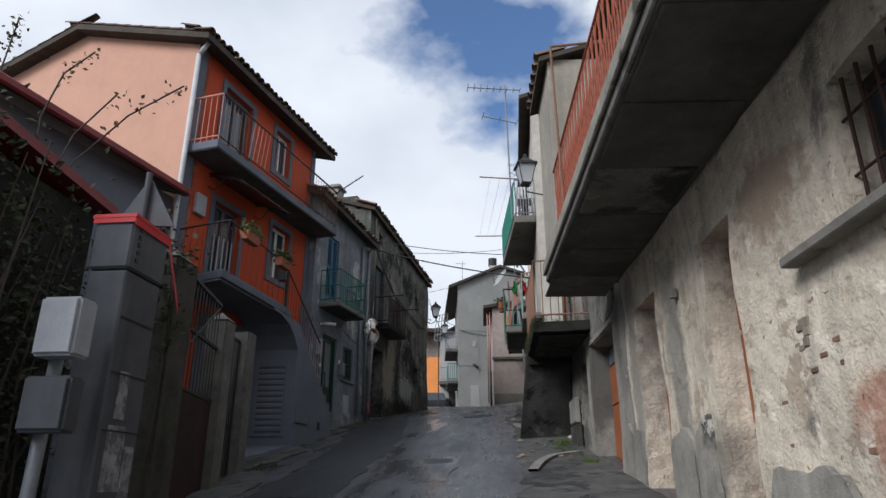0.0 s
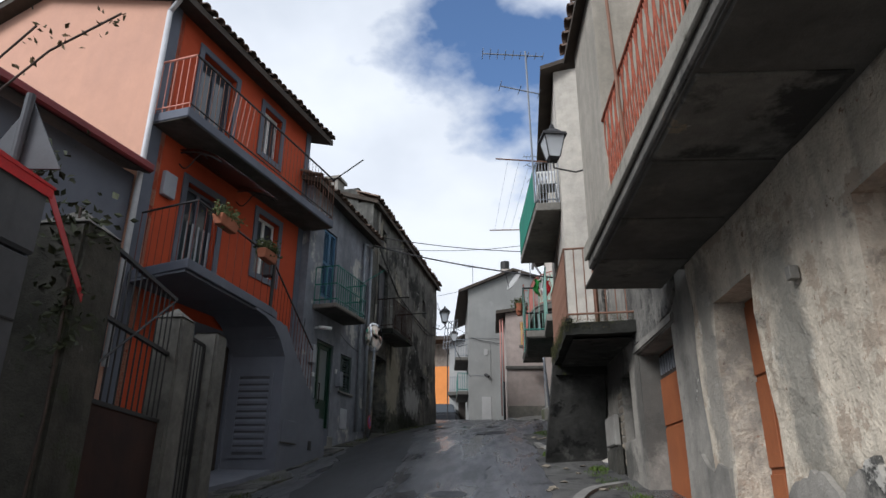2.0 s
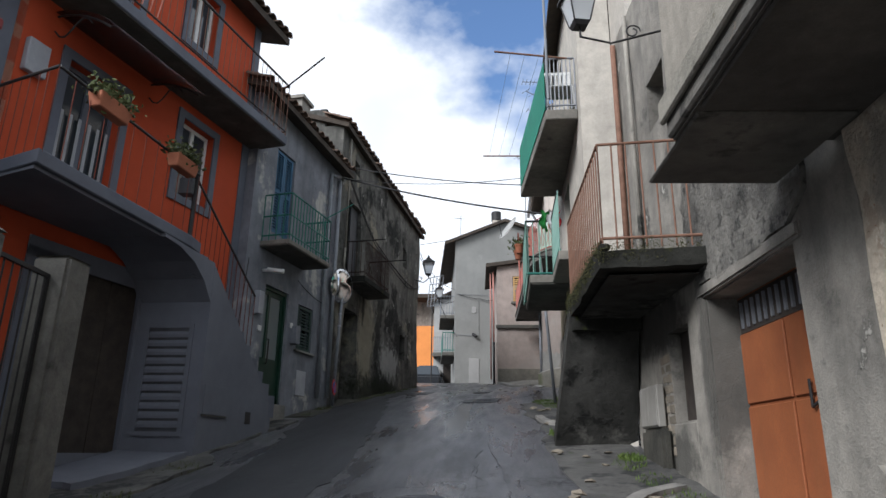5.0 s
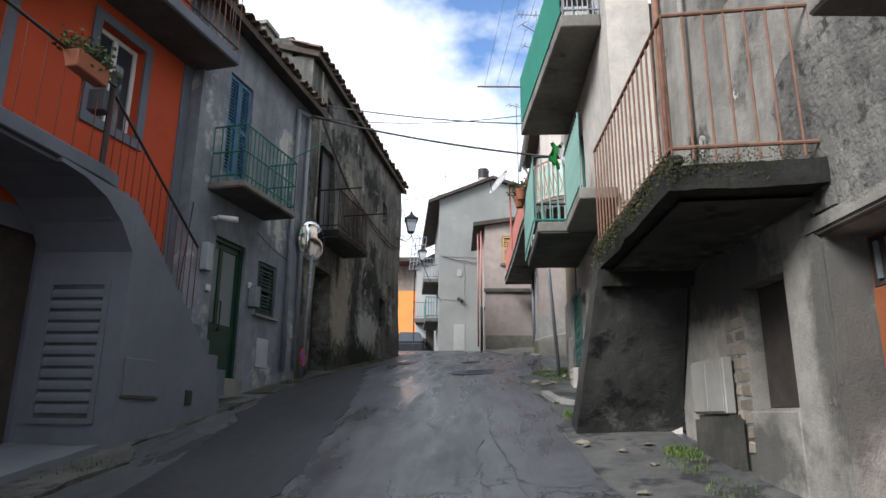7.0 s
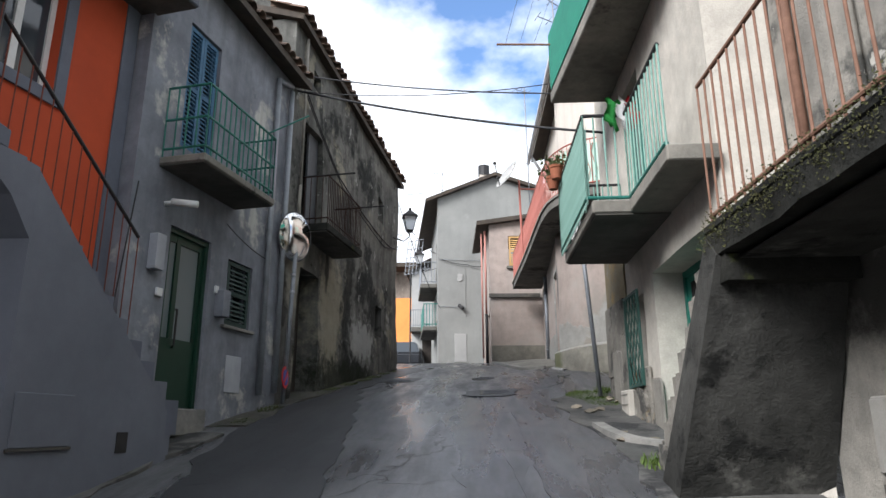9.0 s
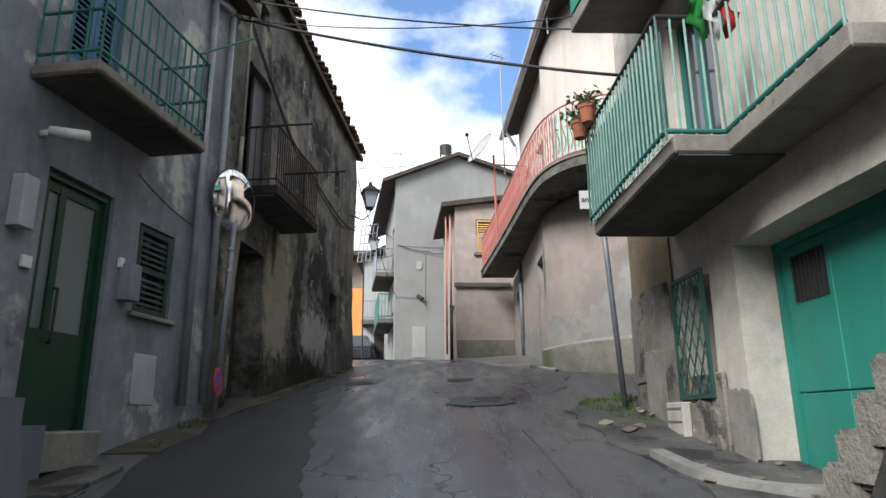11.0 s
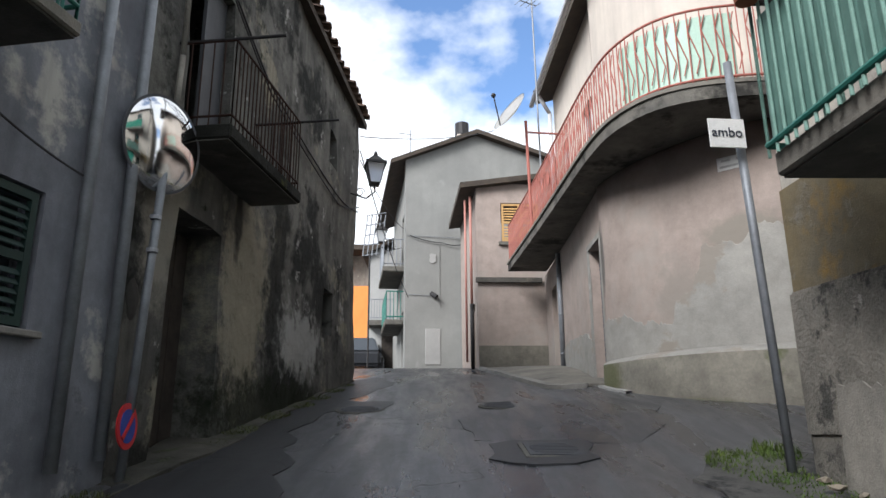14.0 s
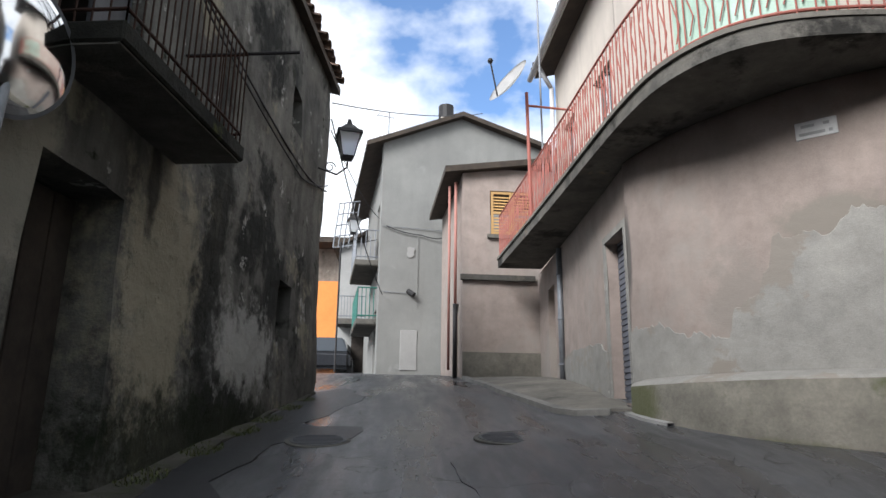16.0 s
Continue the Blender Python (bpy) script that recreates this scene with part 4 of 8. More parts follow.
# landing and outside stair
bm = bmesh.new()
prism(bm, ((-6.2, 10.28), (-4.97, 9.8), (-4.72, 12.62), (-4.75, 12.95), (-5.72, 12.95)), 4.97, 5.13)
soft(bm, 0.012)
landing = part("landing", bm, TRIMGREY, red, "grey concrete landing slab")
bm = bmesh.new()
prism(bm, ((-6.2, 10.28), (-5.02, 9.85), (-4.78, 12.6), (-5.72, 12.9)), 4.93, 4.967)
part("soffit", bm, GREYWALL, landing)
bm = bmesh.new()
rows = [[bm.verts.new(p) for p in ((-5.72 + 0.06 * k, y, z), (-4.77 + 0.188 * k, y, z), (-4.77 + 0.188 * k, y, 4.967 - 0.09 * k), (-5.72 + 0.06 * k, y, 4.967 - 0.09 * k))]
        for k, y, z in ((0.0, 12.0, 4.925), (0.3, 12.3, 4.885), (0.6, 12.62, 4.77), (0.82, 12.88, 4.58), (1.0, 13.1, 4.3))]
for a, b in zip(rows, rows[1:]):
    for q in range(4):
        bm.faces.new((a[q], a[(q + 1) % 4], b[(q + 1) % 4], b[q]))
bm.faces.new(rows[0]), bm.faces.new(rows[-1])
part("haunch", bm, GREYWALL, landing, "sloping rendered underside of the stair head")
steps = 11
for i in range(steps):
    bm = bmesh.new()
    u0 = 0.22 + i * 0.235
    z1 = 5.13 - (i + 1) * 0.178
    lbox(bm, F_STAIR, u0, u0 + 0.25, -0.95, 0.004 + 0.002 * (i % 2), z1 - 0.35, z1)
    part("step", bm, TRIMGREY if i % 3 else GREYWALL, red)
for (pa, pb, za, zb) in (((-4.97, 9.85), (-4.74, 12.62), 6.08, 6.05), ((-6.15, 10.3), (-4.97, 9.85), 6.12, 6.08)):
    k = 12 if pa[0] > -5 else 9
    rod("handrail", (*pa, za), (*pb, zb), 0.018, BLACKIRON, landing)
    bars(landing, (*pa, 0), (*pb, 0), 5.1, lambda t, za=za, zb=zb: za + (zb - za) * t, k, 0.0055, REDBAR)
s0, s1 = P(F_STAIR, 0.05, -0.05, 0), P(F_STAIR, 1.95, -0.05, 0)
rod("handrail", (s0.x, s0.y, 6.02), (s1.x, s1.y, 4.72), 0.018, BLACKIRON, landing)
bars(landing, s0, s1, lambda t: 5.1 - 1.45 * t, lambda t: 6.02 - 1.3 * t, 16, 0.006, REDBAR)
rod("newel", (s0.x, s0.y, 5.05), (s0.x, s0.y, 6.25), 0.035, BLACKIRON, landing)
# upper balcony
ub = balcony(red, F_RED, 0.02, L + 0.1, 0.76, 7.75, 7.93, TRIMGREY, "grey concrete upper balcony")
for u0, u1, n0, n1, mat, k in ((0.05, 0.05, 0.03, 0.73, PINKRAIL, 6), (0.05, L + 0.06, 0.73, 0.73, BROWNRAIL, 40), (L + 0.06, L + 0.06, 0.03, 0.73, BROWNRAIL, 6)):
    pa, pb = P(F_RED, u0, n0, 0), P(F_RED, u1, n1, 0)
    for z, rr in ((8.98, 0.02), (8.02, 0.014)):
        rod("handrail", (pa.x, pa.y, z), (pb.x, pb.y, z), rr, mat if u0 == u1 else BLACKIRON, ub)
    bars(ub, pa, pb, 7.92, 8.98, k, 0.008 if k < 10 else 0.0055, mat)
for u in (1.2, 1.35, 1.5, 1.65, 1.8):
    rod("bar", P(F_RED, u - 0.12, 0.735, 8.05), P(F_RED, u, 0.735, 8.95), 0.009, PINKRAIL, ub)
# canopy over the lower door, on two iron scrolls
bm = bmesh.new()
k = 8
prev = None
for i in range(k + 1):
    q = i / k
    row = [bm.verts.new(P(F_RED, u, 0.02 + 0.95 * q, 7.62 - 0.33 * q * q)) for u in (0.75, 2.6)]
    if prev:
        bm.faces.new((prev[0], prev[1], row[1], row[0]))
    prev = row
bmesh.ops.solidify(bm, geom=list(bm.faces), thickness=0.012)
cn = part("door_canopy", bm, CANOPY, red, "smoked curved canopy sheet over the door")
for u in (0.8, 2.5):
    for i in range(7):
        q, q2 = i / 7, (i + 1) / 7
        rod("bracket", P(F_RED, u, 0.02 + 0.9 * q, 7.58 - 0.33 * q * q), P(F_RED, u, 0.02 + 0.9 * q2, 7.58 - 0.33 * q2 * q2), 0.014, BLACKIRON, cn)
        rod("bracket", P(F_RED, u, 0.02 + 0.6 * q, 7.36 - 0.12 * math.sin(q * 6.28)), P(F_RED, u, 0.02 + 0.6 * q2, 7.36 - 0.12 * math.sin(q2 * 6.28)), 0.011, BLACKIRON, cn)
# downpipe on the corner
bm = bmesh.new()
pp = [P(F_RED, -0.06, 0.35, 10.45), P(F_RED, -0.06, 0.3, 10.3), P(F_RED, -0.06, 0.06, 10.0), P(F_RED, -0.06, 0.06, 3.6)]
for q, q2 in zip(pp, pp[1:]):
    tube(bm, q, q2, 0.05, 10)
part("downpipe", bm, WHITEPIPE, red, "white painted downpipe", True)
bm = bmesh.new()
lbox(bm, F_RED, 0.46, 0.76, 0.003, 0.09, 6.62, 7.06)
soft(bm, 0.01)
part("meter_box", bm, WHITEBOX, red, "pale utility box on the wall")

# ---- grey-blue house with the green door ----
grey = thing("house", (-5.6, 17.0, ground_z(-5, 17)), "narrow blue-grey rendered house with green door and balcony", "house")
LG = F_GREY[3]
uG = lambda y: (y - 15.2) / F_GREY[1].y
G_OPEN = ((uG(15.9), uG(16.76), 3.12, 5.28), (uG(17.2), uG(17.85), 4.25, 5.18), (uG(15.9), uG(16.6), 6.33, 8.1))
part("wall", wall_mesh(F_GREY, -0.02, LG, 2.0, 8.95, 0.35, G_OPEN, rough=0.012, seed=5), BLUEGREY, grey, "patchy blue-grey rendered facade")
bm = bmesh.new()
lbox(bm, F_GREY, -0.02, 0.3, -5, -0.36, 2.0, 9.6)
part("side_wall", bm, BLUEGREY, grey)
rf = roof_slab(grey, (P(F_GREY, -0.3, 0.32, 8.95), P(F_GREY, LG + 0.1, 0.32, 8.75), P(F_GREY, LG + 0.1, -4, 10.2), P(F_GREY, -0.3, -4, 10.4)), "dark roof edge under clay tiles", thick=0.12)
eave_tiles(rf, P(F_GREY, -0.3, 0.37, 8.95), P(F_GREY, LG, 0.37, 8.75), -F_GREY[2], 18, rng, rows=2)
bm = bmesh.new()
u0, u1, z0, z1 = G_OPEN[0]
ring(bm, F_GREY, u0 + 0.003, u1 - 0.003, z0, z1 - 0.003, 0.06, -0.14, -0.04, False)
dr = part("door", bm, GREENDOOR, grey, "dark green aluminium door with frosted panes")
bm = bmesh.new()
lbox(bm, F_GREY, u0 + 0.062, u1 - 0.062, -0.12, -0.08, z0 + 0.01, z0 + 0.82)
lbox(bm, F_GREY, u0 + 0.062, u0 + 0.13, -0.12, -0.08, z0 + 0.82, z1 - 0.062)
lbox(bm, F_GREY, u1 - 0.13, u1 - 0.062, -0.12, -0.08, z0 + 0.82, z1 - 0.062)
lbox(bm, F_GREY, u0 + 0.26, u0 + 0.34, -0.12, -0.075, z0 + 0.82, z1 - 0.062)
lbox(bm, F_GREY, u0 + 0.13, u1 - 0.13, -0.12, -0.08, z1 - 0.16, z1 - 0.064)
part("leaf", bm, GREENDOOR, dr, "dark green door leaf")
for a, b in ((u0 + 0.13, u0 + 0.26), (u0 + 0.34, u1 - 0.13)):
    bm = bmesh.new()
    lbox(bm, F_GREY, a, b, -0.11, -0.1, z0 + 0.82, z1 - 0.16)
    part("pane", bm, FROST, dr, "frosted door pane")
for a, b in (((0.31, 1.28), (0.31, 0.86)), ((0.31, 0.86), (0.36, 0.84)), ((0.31, 1.28), (0.36, 1.3))):
    rod("handle", P(F_GREY, u0 + a[0], -0.02, z0 + a[1] - 0.12), P(F_GREY, u0 + b[0], -0.02 if b[0] < 0.35 else -0.075, z0 + b[1] - 0.12), 0.014, BLACKIRON, dr)
bm = bmesh.new()
lbox(bm, F_GREY, u0 - 0.05, u1 + 0.06, -0.1, 0.1, z0 - 0.32, z0 - 0.005)
soft(bm, 0.015)
part("doorstep", bm, KERB, grey, "worn pale stone doorstep")
u0, u1, z0, z1 = G_OPEN[1]
window(grey, F_GREY, u0, u1, z0, z1, TRIMGREY)
shutter(grey, F_GREY, u0 + 0.03, u1 - 0.03, z0 + 0.02, z1 - 0.02, DARKSHUT, -0.06, "dark green closed louvred shutter", 1, 0.062)
bm = bmesh.new()
lbox(bm, F_GREY, u0 - 0.08, u1 + 0.08, -0.05, 0.06, z0 - 0.05, z0 - 0.003)
soft(bm, 0.008)
part("window_sill", bm, KERB, grey)
u0, u1, z0, z1 = G_OPEN[2]
window(grey, F_GREY, u0, u1, z0, z1, BLUESHUT)
shutter(grey, F_GREY, u0 + 0.02, u1 - 0.02, z0 + 0.02, z1 - 0.02, BLUESHUT, -0.08, "blue-grey louvred balcony shutter", 2, 0.06)
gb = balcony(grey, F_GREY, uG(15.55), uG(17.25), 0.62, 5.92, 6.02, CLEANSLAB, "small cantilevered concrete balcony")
for ua, ub_, na, nb, k in ((uG(15.58), uG(15.58), 0.02, 0.59, 5), (uG(15.58), uG(17.22), 0.59, 0.59, 15), (uG(17.22), uG(17.22), 0.02, 0.59, 5)):
    pa, pb = P(F_GREY, ua, na, 0), P(F_GREY, ub_, nb, 0)
    for z in (6.12, 6.5, 6.93):
        rod("rail", (pa.x, pa.y, z), (pb.x, pb.y, z), 0.016, GREENPAINT, gb)
    bars(gb, pa, pb, 6.02, 6.93, k, 0.011, GREENPAINT)
rod("line_arm", P(F_GREY, uG(17.0), 0.6, 6.93), P(F_GREY, uG(17.5), 0.95, 7.4), 0.012, GREENPAINT, gb)
for u, z, w, h, dd, mat, nm, lab in ((uG(15.62), 4.86, 0.16, 0.42, 0.12, WHITEBOX, "entry_box", "white entry phone box"), (uG(15.78), 4.42, 0.1, 0.1, 0.04, PLASTICWHITE, "bell_plate", "small bell plate"),
                                     (uG(17.02), 4.5, 0.17, 0.36, 0.14, BLUEGREY, "meter_box", "grey meter box"), (uG(16.93), 4.68, 0.07, 0.1, 0.04, PLASTICWHITE, "switch_box", "small white switch"),
                                     (uG(17.5), 3.6, 0.4, 0.5, 0.015, WHITEBOX, "meter_hatch", "pale painted gas meter hatch")):
    bm = bmesh.new()
    lbox(bm, F_GREY, u - w / 2, u + w / 2, 0.003, dd, z - h / 2, z + h / 2)
    soft(bm, 0.006)
    part(nm, bm, mat, grey, lab)
bm = bmesh.new()
for q, q2 in ((P(F_GREY, LG - 0.62, 0.07, 8.5), P(F_GREY, LG - 0.62, 0.07, 3.35)), (P(F_GREY, LG - 0.15, 0.07, 8.5), P(F_GREY, LG - 0.15, 0.07, 3.4)), (P(F_GREY, LG - 0.62, 0.07, 8.45), P(F_GREY, LG - 0.15, 0.07, 8.6))):
    tube(bm, q, q2, 0.045, 10)
part("downpipe", bm, GALV, grey, "grey steel downpipes", True)
cm = bmesh.new()
tube(cm, P(F_GREY, uG(15.75), 0.0, 5.5), P(F_GREY, uG(15.75), 0.12, 5.5), 0.03, 8)
tube(cm, P(F_GREY, uG(15.72), 0.12, 5.5), P(F_GREY, uG(15.78), 0.42, 5.46), 0.045, 10)
part("security_camera", cm, PLASTICWHITE, grey, "white bullet security camera", True)

# ---- old mouldy plaster house ----
old = thing("house", (-4.8, 22.0, ground_z(-5, 22)), "old stained plaster house with tiled eaves and rusted balcony", "house")
LO = F_OLD[3]
uO = lambda y: (y - 18.75) / F_OLD[1].y
O_OPEN = ((uO(19.38), uO(20.38), 3.2, 5.58), (uO(19.35), uO(20.3), 6.32, 8.35), (uO(24.0), uO(24.55), 5.0, 5.72), (uO(19.65), uO(20.05), 9.2, 9.55), (uO(24.0), uO(24.5), 7.9, 8.5))
ot = lambda u: 10.1 - 0.5 * u / LO
part("wall", wall_mesh(F_OLD, 0.0, LO, 2.4, ot, 0.5, O_OPEN, step=0.4, rough=0.06, seed=11), OLD, old, "dark mouldy flaking plaster wall")
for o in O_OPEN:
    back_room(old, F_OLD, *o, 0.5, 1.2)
bm = bmesh.new()
lbox(bm, F_OLD, LO - 0.45, LO - 0.003, -6, -0.502, 2.4, 9.5)
part("end_wall", bm, OLD, old)
bm = bmesh.new()
lbox(bm, F_OLD, 0.003, 0.4, -6, -0.502, 2.4, 10.6)
part("end_wall", bm, OLD, old)
rf = roof_slab(old, (P(F_OLD, -0.1, 0.17, 10.1), P(F_OLD, LO + 0.2, 0.13, 9.55), P(F_OLD, LO + 0.3, -4, 10.9), P(F_OLD, -0.1, -4, 11.5)), "dark roof edge under clay tiles", thick=0.12)
eave_tiles(rf, P(F_OLD, -0.1, 0.24, 10.1), P(F_OLD, LO + 0.2, 0.19, 9.55), -F_OLD[2], 18, rng, rows=2)
bm = bmesh.new()
lbox(bm, F_OLD, O_OPEN[0][0] + 0.01, O_OPEN[0][0] + 0.98, -0.45, -0.421, 3.2, 5.56)
od = part("door", bm, DARKWOOD, old, "weathered dark plank door")
for k in range(4):
    bm = bmesh.new()
    lbox(bm, F_OLD, O_OPEN[0][0] + 0.01 + k * 0.245, O_OPEN[0][0] + (k + 1) * 0.245, -0.42, -0.37, 3.2, 5.56)
    soft(bm, 0.006)
    part("plank", bm, DARKWOOD, od)
bm = bmesh.new()
lbox(bm, F_OLD, O_OPEN[1][0] + 0.5, O_OPEN[1][1] - 0.01, -0.16, -0.12, 6.33, 8.33)
part("door", bm, GREYBOX, old, "grey half-open balcony door")
ob_ = balcony(old, F_OLD, uO(19.15), uO(21.05), 0.6, 6.14, 6.28, MOSSY, "crumbling thin balcony slab")
for ua, ub_, na, nb, k in ((uO(19.2), uO(19.2), 0.02, 0.57, 6), (uO(19.2), uO(21.0), 0.57, 0.57, 22), (uO(21.0), uO(21.0), 0.02, 0.57, 6)):
    pa, pb = P(F_OLD, ua, na, 0), P(F_OLD, ub_, nb, 0)
    for z in (6.38, 7.15):
        rod("rail", (pa.x, pa.y, z), (pb.x, pb.y, z), 0.012, RUST, ob_)
    bars(ob_, pa, pb, 6.28, 7.15, k, 0.007, RUST)
for u in (uO(19.2), uO(21.0)):
    rod("line_arm", P(F_OLD, u, 0.0, 7.16), P(F_OLD, u, 1.05, 7.16), 0.016, BLACKIRON, ob_)
# no real hollow: a dark ellipsoid whose colour gives the hole's shade
bm = bmesh.new()
bmesh.ops.create_icosphere(bm, subdivisions=2, radius=0.16, matrix=Matrix.Translation(P(F_OLD, 0.12, -0.06, 4.62)) @ Matrix.Diagonal((0.7, 0.7, 1.5, 1)))
part("wall_hole", bm, BLACKHOLE, old, "dark lump coloured as the shade inside a plaster hole")
bm = bmesh.new()
for q, q2 in ((P(F_OLD, 0.42, 0.06, 9.9), P(F_OLD, 0.42, 0.06, 7.0)), (P(F_OLD, 0.42, 0.06, 7.0), P(F_OLD, 0.38, 0.06, 6.3))):
    tube(bm, q, q2, 0.028, 8)
part("conduit", bm, STAINED, old, "thin pale wall conduit", True)
# chimney behind the eave
bm = bmesh.new()
lbox(bm, F_OLD, 0.1, 0.6, -1.75, -1.25, 10.0, 11.05)
lbox(bm, F_OLD, 0.03, 0.67, -1.82, -1.18, 11.05, 11.14)
part("chimney", bm, STAINED, old, "squat rendered chimney")

# ---- peeling cream house with the orange balcony ----
cream = thing("house", (2.6, 5.0, ground_z(2, 5)), "old house with peeling cream plaster over brick and stone", "house")
C_OPEN = ((0.86, 1.6, 1.2, 3.62), (3.08, 4.0, 1.3, 3.6), (5.38, 7.12, 1.7, 3.72), (-1.7, -0.8, 2.95, 3.75))
part("wall", wall_mesh(F_CREAM, -9, 4.6, -1.5, 7.6, 0.7, C_OPEN[:2] + C_OPEN[3:], step=0.3, rough=0.07, seed=21), PEEL, cream, "peeling cream plaster wall")
part("wall", wall_mesh(F_CREAM, 4.603, 9.9, 0.8, 8.3, 0.7, C_OPEN[2:3] + ((7.62, 8.32, 2.64, 3.6), (7.7, 8.35, 6.1, 6.75)), step=0.4, rough=0.03, seed=22), STAINED, cream, "grey stained concrete and plaster wall")
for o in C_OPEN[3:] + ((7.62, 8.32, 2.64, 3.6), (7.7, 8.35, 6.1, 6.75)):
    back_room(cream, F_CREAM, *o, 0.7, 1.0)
for k, (u0, u1, z0, z1) in enumerate(C_OPEN[:3]):
    boards = 3 if k < 2 else 2
    w = (u1 - u0) / boards
    dm = bmesh.new()
    lbox(dm, F_CREAM, u0 + 0.003, u1 - 0.003, -0.32, -0.29, z0, z1 - 0.003)
    dd = part("door" if k < 2 else "garage_door", dm, ORANGEDOOR, cream, "orange-brown painted wooden door")
    for i in range(boards):
        for (za, zb) in (((z0 + 0.02, z0 + 1.02), (z0 + 1.05, z1 - 0.35)) if k == 2 else ((z0 + 0.05, z0 + 0.75), (z0 + 0.8, z0 + 1.55), (z0 + 1.6, z1 - 0.05))):
            dm = bmesh.new()
            lbox(dm, F_CREAM, u0 + i * w + 0.02, u0 + (i + 1) * w - 0.015, -0.29, -0.268, za, zb)
            soft(dm, 0.006)
            part("panel", dm, ORANGEDOOR, dd)
    if k == 2:
        dm = bmesh.new()
        lbox(dm, F_CREAM, u0 + 0.02, u1 - 0.02, -0.29, -0.283, z1 - 0.34, z1 - 0.02)
        part("transom_glass", dm, DARKWOOD, dd, "dark transom light behind bars")
        for i in range(14):
            dm = bmesh.new()
            lbox(dm, F_CREAM, u0 + 0.06 + i * 0.12, u0 + 0.09 + i * 0.12, -0.282, -0.262, z1 - 0.3, z1 - 0.06)
            part("transom_bar", dm, GALV, dd)
        rod("handle", P(F_CREAM, u0 + 0.55, -0.24, z0 + 0.95), P(F_CREAM, u0 + 0.55, -0.24, z0 + 1.15), 0.012, BLACKIRON, dd)
        rod("handle", P(F_CREAM, u0 + 0.55, -0.24, z0 + 0.95), P(F_CREAM, u0 + 0.48, -0.25, z0 + 0.98), 0.012, BLACKIRON, dd)
bm = bmesh.new()
lbox(bm, F_CREAM, 0.875, 1.585, -0.28, 0.04, 0.9, 1.4)
soft(bm, 0.02, 2)
part("doorstep", bm, KERB, cream, "worn pale stone doorstep")
# exposed bricks where the plaster has fallen
bk = bmesh.new()
hexa(bk, [Vector((x, y, z)) for z in (-0.028, 0.028) for x, y in ((-0.11, -0.03), (0.11, -0.03), (0.11, 0.03), (-0.11, 0.03))])
soft(bk, 0.008)
brick_me = bpy.data.meshes.new("brick")
bk.to_mesh(brick_me)
bk.free()
brick_me.materials.append(surface("old_red_brick", ((0.2, 0.12, 0.085), (0.15, 0.09, 0.065), 6.0), rough=0.95, grain=60, relief=0.006, vary=0.5))


def wall_wave(u, z):
    """How far the uneven cream wall stands out at a place."""
    return 0.07 * noise.noise(Vector((u * 0.9 + 21, z * 0.9, 35.7))) + 0.028 * noise.noise(Vector((u * 2.7, z * 2.7, 21)))


rb_ = random.Random(17)
turn = Matrix((F_CREAM[1].to_3d(), F_CREAM[2].to_3d(), Vector((0, 0, 1)))).transposed().to_4x4()
for uc, zc, su, sz, k in ((-0.75, 1.75, 0.22, 0.25, 16), (-0.45, 2.45, 0.1, 0.13, 10), (0.35, 2.1, 0.12, 0.2, 6)):
    for _ in range(k):
        row = round(rb_.gauss(zc, sz) / 0.07)
        u = round((rb_.gauss(uc, su) + 0.12 * (row % 2)) / 0.24) * 0.24 - 0.12 * (row % 2)
        if any(o[0] - 0.15 < u < o[1] + 0.15 and o[2] - 0.1 < row * 0.07 < o[3] + 0.1 for o in C_OPEN):
            continue
        off = wall_wave(u, row * 0.07)
        piece("brick", brick_me, Matrix.Translation(P(F_CREAM, u, off - 0.036 + rb_.uniform(0, 0.008), row * 0.07)) @ turn @ pose(0, 0, 0, rb_.uniform(-2, 2), 0, rb_.uniform(-3, 3)) @ Matrix.Diagonal((rb_.uniform(0.2, 0.45), 1, rb_.uniform(0.4, 0.8), 1)), cream)
rh_ = random.Random(23)
for i in range(9):
    sm = bmesh.new()
    a = i * 0.7
    u, z = -0.02 + 0.13 * math.cos(a) * (i / 9), 2.45 + 0.16 * math.sin(a) * (i / 9)
    w_ = wall_wave(u, z)
    lbox(sm, F_CREAM, u - rh_.uniform(0.03, 0.06), u + rh_.uniform(0.03, 0.06), w_ - 0.05, w_ + rh_.uniform(0.002, 0.014), z - rh_.uniform(0.02, 0.045), z + rh_.uniform(0.02, 0.045))
    soft(sm, 0.012)
    part("stone", sm, STONE, cream)
# grey cement splash coat with a ragged top along the foot
for k, (ua, ub, zt) in enumerate(((1.72, 2.25, 2.02), (2.2, 2.95, 1.95), (-0.35, 0.7, 1.6), (-2.4, -0.5, 1.5), (4.1, 5.3, 2.2))):
    wall_patch(cream, F_CREAM, ua, ub, 0.4, zt, STAINED, 70 + k, 0.045, "grey cement splash coat")
# window with a wooden sill
bm = bmesh.new()
lbox(bm, F_CREAM, -1.75, -0.12, 0.0, 0.12, 2.82, 2.89)
soft(bm, 0.01)
part("window_sill", bm, CLEANSLAB, cream, "thin worn stone window sill")
for i in range(6):
    rod("window_bar", P(F_CREAM, -1.62 + 0.15 * i, -0.06, 2.93), P(F_CREAM, -1.62 + 0.15 * i, -0.06, 3.76), 0.012, RUST, cream)
for z in (3.15, 3.5):
    rod("window_bar", P(F_CREAM, -1.7, -0.06, z), P(F_CREAM, -0.8, -0.06, z), 0.01, RUST, cream)
